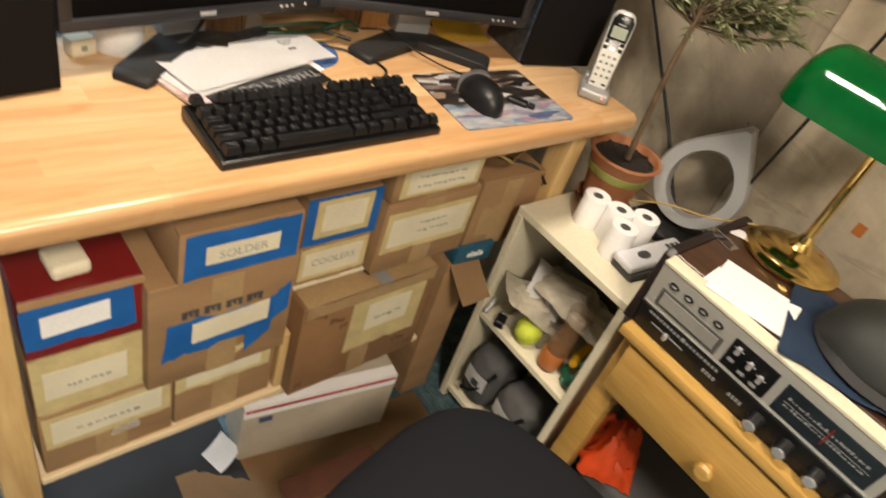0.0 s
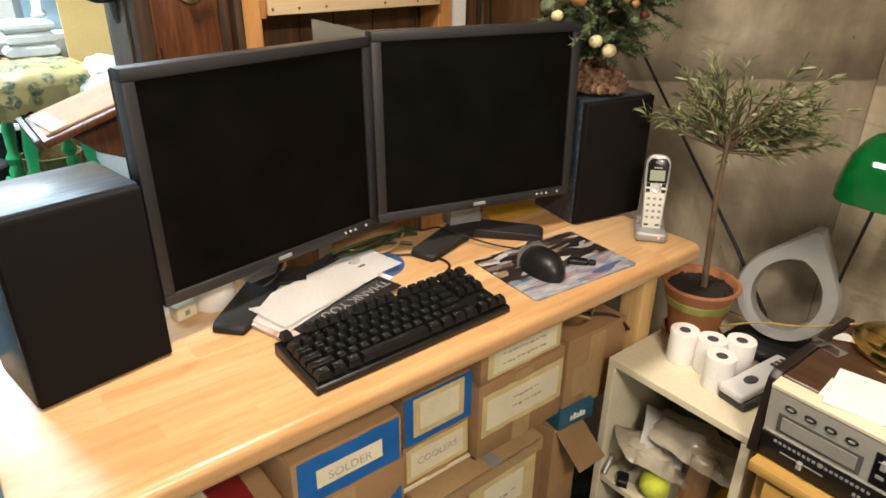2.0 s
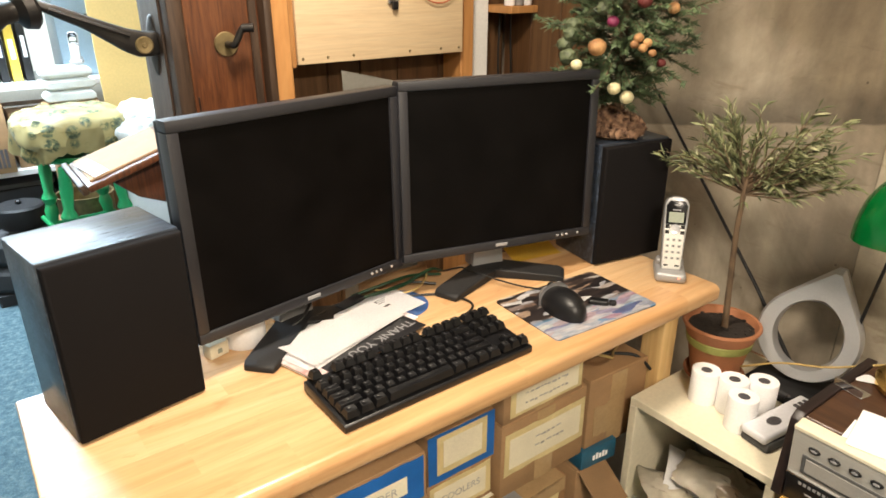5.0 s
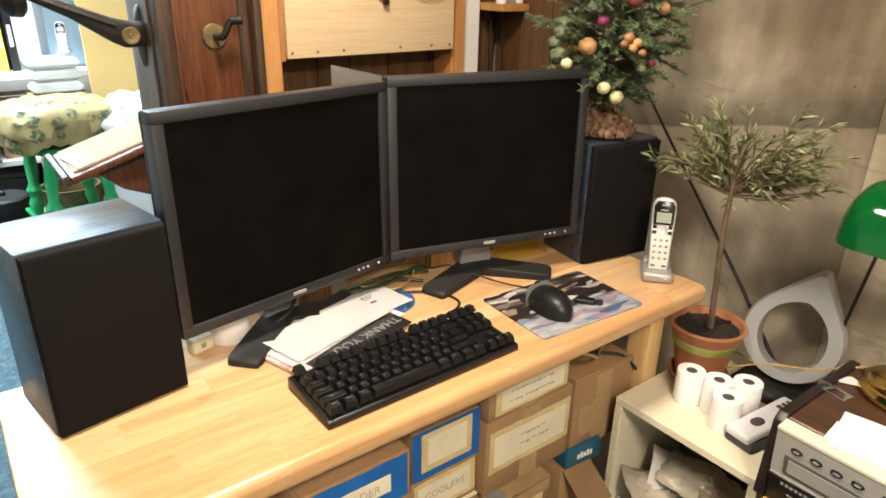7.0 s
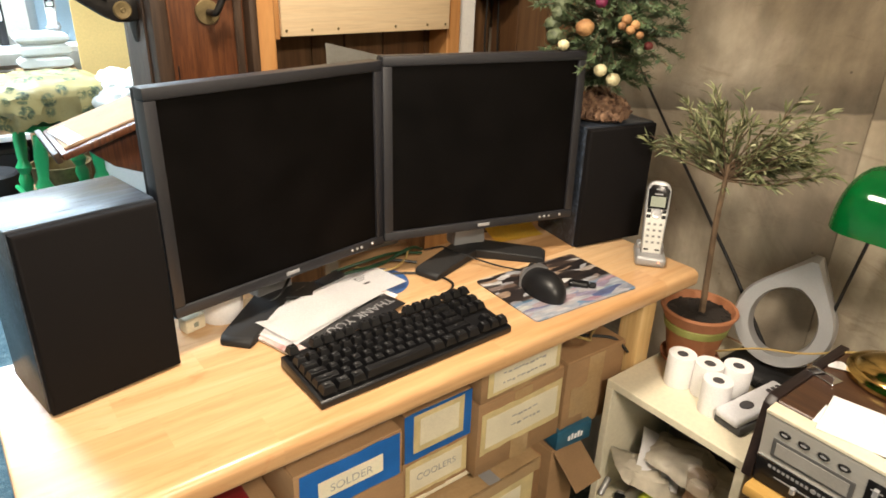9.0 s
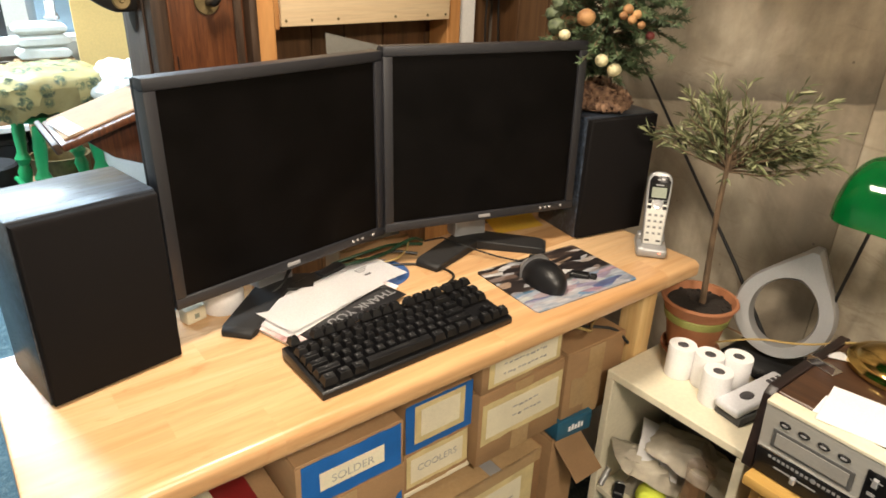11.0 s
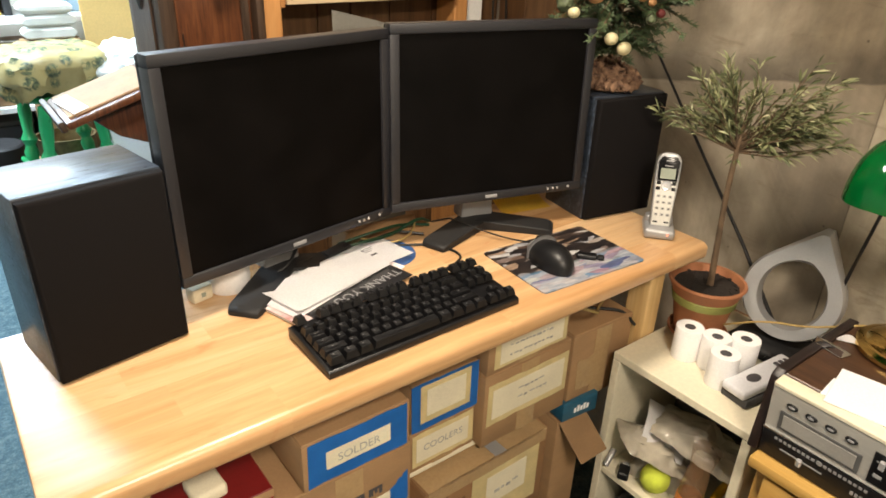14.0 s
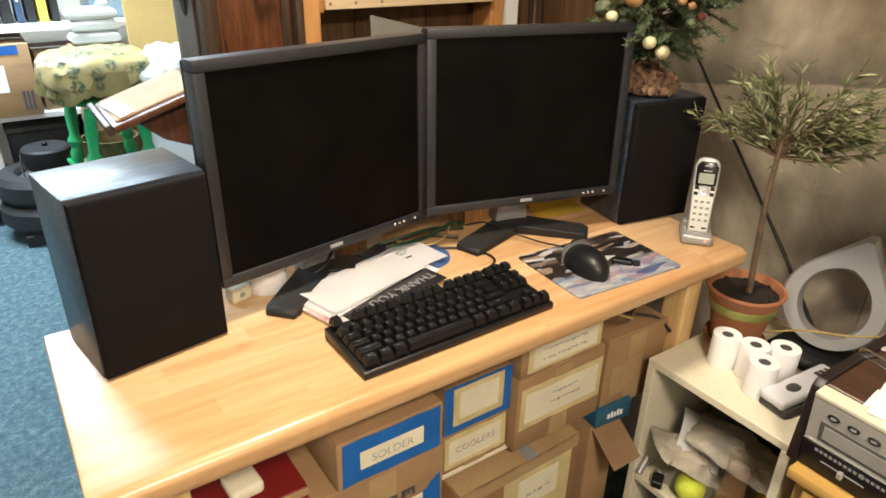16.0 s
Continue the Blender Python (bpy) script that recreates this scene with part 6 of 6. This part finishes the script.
# ---- hanging cabinet and small shelf on the partition ----
cab = thing("wall_cabinet", pose(0, 0, 0), "pale unfinished wooden drop-front cabinet hung on the partition", "cabinet")
part("front", box(1.088, 1.574, 0.838, 0.858, 1.277, 1.80, 0.003, 2), M_PALE, cab, "pale board front")
part("bottom_board", box(1.089, 1.573, 0.8585, 0.945, 1.280, 1.300, 0.002), M_PALE, cab)
part("case_side", box(1.072, 1.0875, 0.845, 0.945, 1.27, 1.80, 0.002), M_STUD, cab)
part("case_top", box(1.066, 1.583, 0.859, 0.945, 1.802, 1.82, 0.002), M_STUD, cab)
for u in (1.10, 1.165, 1.235, 1.40, 1.50, 1.56):
    part("screw", lathe([(0, 0.001), (0.003, 0.0008), (0.0035, 0)], 12, m=pose(u, 0.8378, 1.290, 90, 0, 0)), M_OLDBRASS, cab)
lt = part("latch", box(1.335, 1.365, 0.828, 0.8375, 1.405, 1.435, 0.002), M_CHROME, cab, "small metal latch")
part("hasp", box(1.342, 1.358, 0.820, 0.8275, 1.393, 1.412, 0.002), M_IRON, lt)
part("hinge", box(1.060, 1.0655, 0.846, 0.862, 1.345, 1.385, 0.001), M_CHROME, cab)
part("wire_loop", tube([(1.43, 0.832, 1.44), (1.45, 0.828, 1.41), (1.50, 0.828, 1.402), (1.54, 0.83, 1.42), (1.55, 0.832, 1.45)], 0.0018), surf("red_wire", (0.5, 0.12, 0.05), 0.4), cab)
ws = thing("wall_shelf", pose(0, 0, 0), "narrow orange pine shelf in the panelled corner", "shelf")
part("board", box(1.712, WX - 0.026, 0.80, 0.945, 1.372, 1.392, 0.002), M_STUD, ws)
for x, h, mt in ((1.732, 0.05, M_WHITE), (1.765, 0.042, M_SILVER), (1.796, 0.048, M_WHITE)):
    o = thing("small_jar", pose(x, 0.83, 1.3925), "small pale lidded jar on the corner shelf", "jar", "jars on the corner shelf")
    part("body", lathe([(0, 0), (0.014, 0), (0.015, 0.003), (0.015, h * 0.8), (0.012, h * 0.85), (0, h * 0.85)], 20), mt, o)
    part("lid", lathe([(0.0125, h * 0.851), (0.0135, h * 0.86), (0.0135, h), (0, h)], 20), M_BUTTON, o)
solo("hanging_cord", tube([(1.80, 0.90, 1.371), (1.79, 0.88, 1.2), (1.80, 0.86, 1.0), (1.78, 0.80, 0.75), (1.76, 0.70, 0.003)], 0.003), M_CABLE, "black cord hanging down the panelled corner", "cable")
solo("hanging_cord", tube([(1.76, 0.90, 1.371), (1.745, 0.89, 1.2), (1.765, 0.87, 1.0), (1.74, 0.80, 0.7), (1.72, 0.72, 0.003)], 0.003), M_CABLE, "black cord hanging down the panelled corner", "cable")

# ---- antique wall telephone on the end stud ----
PX0, PX1, PY0, PY1, PZ0, PZ1 = 0.765, 0.925, 0.640, 0.835, 1.02, 1.74
tel = thing("wall_telephone", pose(0, 0, 0), "antique dark oak crank telephone fixed to the end stud", "telephone")
part("back_board", box(PX1, PX1 + 0.018, PY0 - 0.02, PY1 + 0.02, PZ0 - 0.05, PZ1 + 0.05, 0.006, 2), M_OAKD, tel)
part("case", box(PX0 + 0.018, PX1 - 0.0005, PY0 + 0.006, PY1 - 0.006, PZ0, PZ1, 0.002), M_OAK, tel, "quartered oak case")
part("case_door", box(PX0 - 0.012, PX0 + 0.0175, PY0 - 0.004, PY1 + 0.004, PZ0 - 0.008, PZ1 + 0.008, 0.005, 2), M_OAKD, tel, "dark moulded front door")
part("door_panel", box(PX0 - 0.016, PX0 - 0.0125, PY0 + 0.035, PY1 - 0.035, PZ0 + 0.05, PZ1 - 0.05, 0.003), M_OAKD, tel)
part("side_moulding", box(PX1 - 0.022, PX1 - 0.006, PY0 - 0.001, PY0 + 0.0055, PZ0, PZ1, 0.002), M_OAKD, tel)
cr = part("crank", tube([(0.856, PY0 - 0.002, 1.353), (0.856, PY0 - 0.028, 1.353), (0.860, PY0 - 0.032, 1.355), (0.871, PY0 - 0.036, 1.379), (0.876, PY0 - 0.038, 1.384)], 0.0062, 12, rounds=1), M_IRON, tel, "blackened iron crank")
part("crank_grip", tube([(0.874, PY0 - 0.036, 1.383), (0.892, PY0 - 0.046, 1.384)], 0.0078, 14), M_IRON, cr)
part("crank_plate", lathe([(0, 0.003), (0.012, 0.003), (0.021, 0.0028), (0.0225, 0.001), (0.0225, -0.002)], 28, m=pose(0.855, PY0 + 0.004, 1.353, 90, 0, 0)), M_OLDBRASS, tel, "round brass crank plate")
part("hinge_line", box(0.7905, 0.7925, PY0 + 0.0035, PY0 + 0.0062, 1.19, 1.26), M_IRON, tel)
arm_line = [(0.752, 1.378), (0.735, 1.376), (0.70, 1.384), (0.65, 1.403), (0.60, 1.424), (0.555, 1.440), (0.548, 1.428), (0.59, 1.406), (0.63, 1.386), (0.665, 1.362), (0.692, 1.343), (0.712, 1.333), (0.735, 1.333), (0.752, 1.336)]
arm = part("transmitter_arm", prism(arm_line, 0.700, 0.730, 0.006), M_IRON, tel, "cast iron arm")
part("arm_rib", tube([(0.70, 0.6985, 1.372), (0.65, 0.6985, 1.392), (0.58, 0.6985, 1.420)], 0.004, 8), M_IRON, arm)
part("arm_plate", lathe([(0, 0.010), (0.022, 0.009), (0.040, 0.003), (0.042, 0)], 24, m=pose(PX0 - 0.0165, 0.735, 1.35, 0, -90, 0) @ Matrix.Diagonal((1.35, 0.62, 1, 1))), M_IRON, arm)
part("pivot_boss", lathe([(0, 0.003), (0.003, 0.004), (0.005, 0.002), (0.0135, 0.003), (0.016, 0)], 28, m=pose(0.723, 0.6995, 1.354, 90, 0, 0)), M_OLDBRASS, arm)
part("mouthpiece", lathe([(0, 0), (0.030, 0), (0.034, 0.006), (0.030, 0.02), (0.016, 0.03), (0.018, 0.05), (0.032, 0.075), (0.034, 0.078), (0.030, 0.076), (0.012, 0.045), (0, 0.045)], 28, m=pose(0.555, 0.677, 1.425, 0, -100, 15)), M_IRON, arm)
sl = part("writing_slope", box(-0.185, 0.0, -0.085, 0.105, 0, 0.014, 0.004, 2, m=pose(0.752, 0.715, 1.172, 0, -18, 0)), M_OAK, tel, "sloping oak writing board")
part("slope_lip", box(-0.197, -0.186, -0.085, 0.105, 0, 0.020, 0.003, 2, m=pose(0.752, 0.715, 1.172, 0, -18, 0)), M_OAKD, sl)
part("bracket", prism([(0.752, 1.165), (0.752, 1.06), (0.72, 1.06), (0.66, 1.085), (0.62, 1.12)], 0.66, 0.68, 0.003), M_OAK, tel)
pd = thing("writing_pad", pose(0.752, 0.715, 1.172, 0, -18, 0) @ pose(-0.095, 0.005, 0.0145), "worn tan card and white slip on the telephone's writing slope", "paper")
part("sheet", box(-0.080, 0.078, -0.075, 0.085, 0, 0.004, 0.0008), M_BUFF, pd, "tan worn card")
part("sheet", box(-0.078, -0.050, -0.070, 0.060, 0.0042, 0.007, 0.001, m=pose(0, 0, 0, 0, 0, 6)), M_WHITE, pd)

# ---- the storage end of the basement ----
rk = thing("storage_rack", pose(0, 0, 0), "white metal storage rack loaded with boxes and linen", "rack")
for x in (-0.45, 0.36, 1.17):
    for y in (3.22, 3.68):
        part("post", box(x, x + 0.035, y, y + 0.035, 0, 2.0, 0.002), M_WPAINT, rk)
for z in (0.12, 0.56, 0.975, 1.45):
    part("shelf", box(-0.45, 1.205, 3.215, 3.72, z - 0.03, z, 0.003), M_WPAINT, rk)
b = carton(0.02, 0.62, 3.18, 3.6, 0.56, 0.90, "large brown carton with blue and white labels on the rack", group="stored cartons")
sticker(b, 0.5, 0.92, 0.86, 0.98, M_BLUE, "blue_label", 0.002)
sticker(b, 0.55, 0.8, 0.35, 0.72, M_WHITE, "label_sheet", 0.002)
for k in range(3):
    sticker(b, 0.88 + 0.03 * k, 0.90 + 0.03 * k, 0.08, 0.35, M_INK, "printed_mark", 0.002)
carton(0.64, 1.0, 3.25, 3.6, 0.56, 0.84, "plain brown carton on the rack", group="stored cartons")
rnd = random.Random(8)
carton(0.785, 1.035, 3.085, 3.205, 0.0, 0.885, "tall plain brown carton under a pile of linen", group="stored cartons")
for k in range(3):
    o = thing("folded_linen", pose(0.91 + 0.006 * (k % 2), 3.145, 0.886 + 0.057 * k, 0, 0, 2 * (k % 2)) @ Matrix.Diagonal((0.76, 0.48, 0.86, 1)), "folded white cloth in a pile on a tall carton", "linen", "pile of folded linen")
    for j in range(1):
        w = rnd.uniform(0.148, 0.160)
        own = box(-w, w, -0.12 + rnd.uniform(0, 0.008), 0.12, 0.0, 0.0655)
        bmesh.ops.subdivide_edges(own, edges=[e for e in own.edges if abs(e.verts[0].co.z - e.verts[1].co.z) < 1e-5], cuts=15, use_grid_fill=True)
        for v in own.verts:
            fx, fy = abs(v.co.x) / w, abs(v.co.y) / 0.12
            mid_z = 0.0325
            v.co.z = mid_z + (v.co.z - mid_z) * math.sqrt(max(0.04, 1 - max(fx, fy) ** 6)) + 0.003 * noise.noise(v.co * 18 + Vector((k, j, 0))) * (1 if v.co.z > mid_z else 0)
            v.co.y += 0.004 * noise.noise(v.co * 14)
        part("fold", own, M_LINEN, o)
for k, (x, w, h, mt) in enumerate(((0.36, 0.05, 0.26, M_BLACKM), (0.42, 0.05, 0.28, M_BLACKM), (0.48, 0.035, 0.25, M_BLUECLOTH), (0.525, 0.04, 0.30, M_BLACKM), (0.575, 0.045, 0.27, M_YELLOW), (0.63, 0.04, 0.29, M_BLACKM))):
    o = thing("binder", pose(x + 0.13, 3.30, 0.9755, 0, 0, 0), "dark binder standing on the rack", "binder", "binders on the rack")
    part("spine", box(0, w - 0.004, 0, 0.22, 0, h, 0.004, 2), mt, o)
    part("spine_label", box(0.010, w - 0.014, -0.0012, 0.0, h * 0.4, h * 0.75), M_WHITE, o)
# near-black crates fill in the dark clutter and shade under the rack
for x0 in (-0.40, 0.02, 0.44, 0.80):
    cr8 = thing("dark_filler_crate", pose(x0, 3.30, 0.1205), "dark crate added for the black clutter and shade under the rack shelf", "crate", "crates under the rack")
    part("body", box(0, 0.33, 0, 0.36, 0, 0.33, 0.012, 2), M_BLACKM, cr8)
    part("lid", box(-0.008, 0.338, -0.008, 0.368, 0.3305, 0.355, 0.006, 2), M_GREYCLOTH, cr8)
case = thing("steel_case", pose(0.94, 3.36, 0.9755, 0, 0, 0), "pale blue steel case standing on the rack", "case")
part("body", box(0, 0.20, 0, 0.30, 0, 0.42, 0.01, 2), M_LIGHTBLUE, case)
part("handle", tube([(0.05, -0.004, 0.30), (0.05, -0.03, 0.30), (0.15, -0.03, 0.30), (0.15, -0.004, 0.30)], 0.006), M_IRON, case)
cordless(pose(0.975, 3.150, 1.060, 0, 0, -15) @ Matrix.Diagonal((1.0, 0.8, 0.9, 1)), "grey cordless telephone on the linen pile")
yp = thing("hardboard_sheet", pose(1.03, 2.90, 0, -3, 0, 0), "large yellow-tan hardboard sheet leaning upright", "board")
part("sheet", box(0, 0.42, 0, 0.006, 0.86, 1.9, 0.001), M_YPANEL, yp)
part("prop", box(0.02, 0.40, 0.008, 0.03, 0.0, 0.9, 0.002), M_STUD, yp)
own = bmesh.new()
bmesh.ops.create_icosphere(own, subdivisions=5, radius=1)
for v in own.verts:
    c = v.co.copy()
    k = 1 + 0.16 * noise.noise(c * 2.2) + 0.10 * abs(noise.noise(c * 5.0 + Vector((4, 1, 2)))) + 0.04 * noise.noise(c * 12)
    v.co = Vector((c.x * 0.19 * k, c.y * 0.16 * k, max(0.0, 0.13 + c.z * 0.16 * k)))
solo("white_sack", own, M_LINEN, "crumpled white plastic sack on a bin", "sack", pose(1.10, 2.55, 0.661))
bn = thing("storage_bin", pose(1.13, 2.55, 0), "tall white plastic bin", "bin")
part("body", lathe([(0, 0.0), (0.16, 0.0), (0.165, 0.01), (0.19, 0.62), (0.20, 0.63), (0.20, 0.66), (0.18, 0.66), (0, 0.655)], 32), M_WPAINT, bn)
# green stool with a covered cushion
stl = thing("stool", pose(0.82, 2.62, 0, 0, 0, 5), "green painted turned-leg stool with a leaf-print covered cushion", "stool")
own = bmesh.new()
bmesh.ops.create_uvsphere(own, u_segments=48, v_segments=24, radius=1)
for v in own.verts:
    q = [math.copysign(abs(k) ** 0.6, k) for k in v.co]
    r = 1 + 0.06 * noise.noise(v.co * 4)
    v.co = Vector((q[0] * 0.225 * r, q[1] * 0.20 * r, 0.86 + q[2] * 0.085 + 0.012 * noise.noise(v.co * 6)))
part("cushion", own, M_CUSHION, stl, "cushion covered in yellow leaf-print cotton")


def hem(u, v):
    a = 2 * math.pi * u
    c, d = math.cos(a), math.sin(a)
    r = 0.222 + v * (0.006 + 0.013 * math.sin(11 * a)) + 0.008 * noise.noise(Vector((c * 3, d * 3, v)))
    drop = 0.085 + 0.045 * noise.noise(Vector((c * 2.1, d * 2.1, 5.0))) + 0.02 * noise.noise(Vector((c * 9, d * 9, 2.0)))
    return (r * math.copysign(abs(c) ** 0.8, c), r * 0.9 * math.copysign(abs(d) ** 0.8, d), 0.878 - v * drop - 0.02 * v)


part("cover_skirt", sheet(120, 7, hem, 0.0012), M_CUSHION, stl, "ragged hanging edge of the cover")
part("seat_board", lathe([(0, 0.735), (0.17, 0.735), (0.175, 0.745), (0.17, 0.76), (0, 0.76)], 36), M_GREENP, stl)
for sx in (-1, 1):
    for sy in (-1, 1):
        prof = [(0, 0), (0.014, 0), (0.018, 0.05), (0.014, 0.10), (0.022, 0.13), (0.014, 0.16), (0.019, 0.28), (0.024, 0.42), (0.030, 0.46), (0.020, 0.49), (0.034, 0.52), (0.020, 0.55), (0.027, 0.64), (0.022, 0.735), (0, 0.735)]
        part("leg", lathe(prof, 20, m=pose(sx * 0.15, sy * 0.13, 0, -sy * 4, sx * -4, 0) @ pose(0, 0, 0)), M_GREENP, stl)
for y in (-0.145, 0.145):
    part("stretcher", tube([(-0.15, y, 0.40), (0.15, y, 0.40)], 0.011, 12), M_GREENP, stl)
part("stretcher", tube([(-0.16, -0.14, 0.44), (-0.16, 0.14, 0.44)], 0.011, 12), M_GREENP, stl)
# tyres, can and plinth left of the stool
for z, r in ((0.061, 0.235), (0.195, 0.225)):
    o = thing("tyre", pose(0.56, 3.05, z, 0, 0, 0), "small black rubber tyre lying in a stack", "tyre", "stack of tyres")
    part("rubber", lathe([(r * 0.55, 0.02), (r * 0.62, 0.0), (r * 0.9, 0.0), (r, 0.03), (r, 0.10), (r * 0.9, 0.13), (r * 0.62, 0.13), (r * 0.55, 0.11), (r * 0.55, 0.02)], 44), M_RUBBER, o)
    part("rim", lathe([(0, 0.05), (r * 0.5, 0.04), (r * 0.545, 0.03), (r * 0.545, 0.10), (r * 0.5, 0.09), (0, 0.08)], 36), M_GREYCLOTH, o)
# black platform deepens the dark under the rack
plinth = solo("low_platform", box(0.40, 0.80, 2.86, 3.21, 0.0, 0.06, 0.004), M_BLACKM, "low dark platform under the tyres", "platform")
kt = thing("pot", pose(0.58, 3.05, 0.326), "round black lidded pot on the tyres", "pot")
part("body", lathe([(0, 0), (0.09, 0), (0.11, 0.03), (0.11, 0.10), (0.10, 0.11), (0, 0.112)], 32), M_BLACKM, kt)
part("bail", tube([(-0.11, 0, 0.09), (-0.125, -0.05, 0.0), (-0.09, -0.10, -0.06)], 0.005), M_CHROME, kt)
part("knob", ball((0, 0, 0.12), 0.014, sub=2), M_BLACK, kt)
pl = thing("brass_planter", pose(0.86, 2.95, 0.0), "dull brass planter standing on a carton", "planter")
part("body", lathe([(0, 0.34), (0.10, 0.34), (0.125, 0.36), (0.13, 0.46), (0.135, 0.47), (0.125, 0.47), (0.12, 0.37), (0, 0.36)], 36), M_OLDBRASS, pl)
part("stand", box(-0.13, 0.13, -0.13, 0.13, 0.0, 0.339, 0.003), M_CARD, pl)
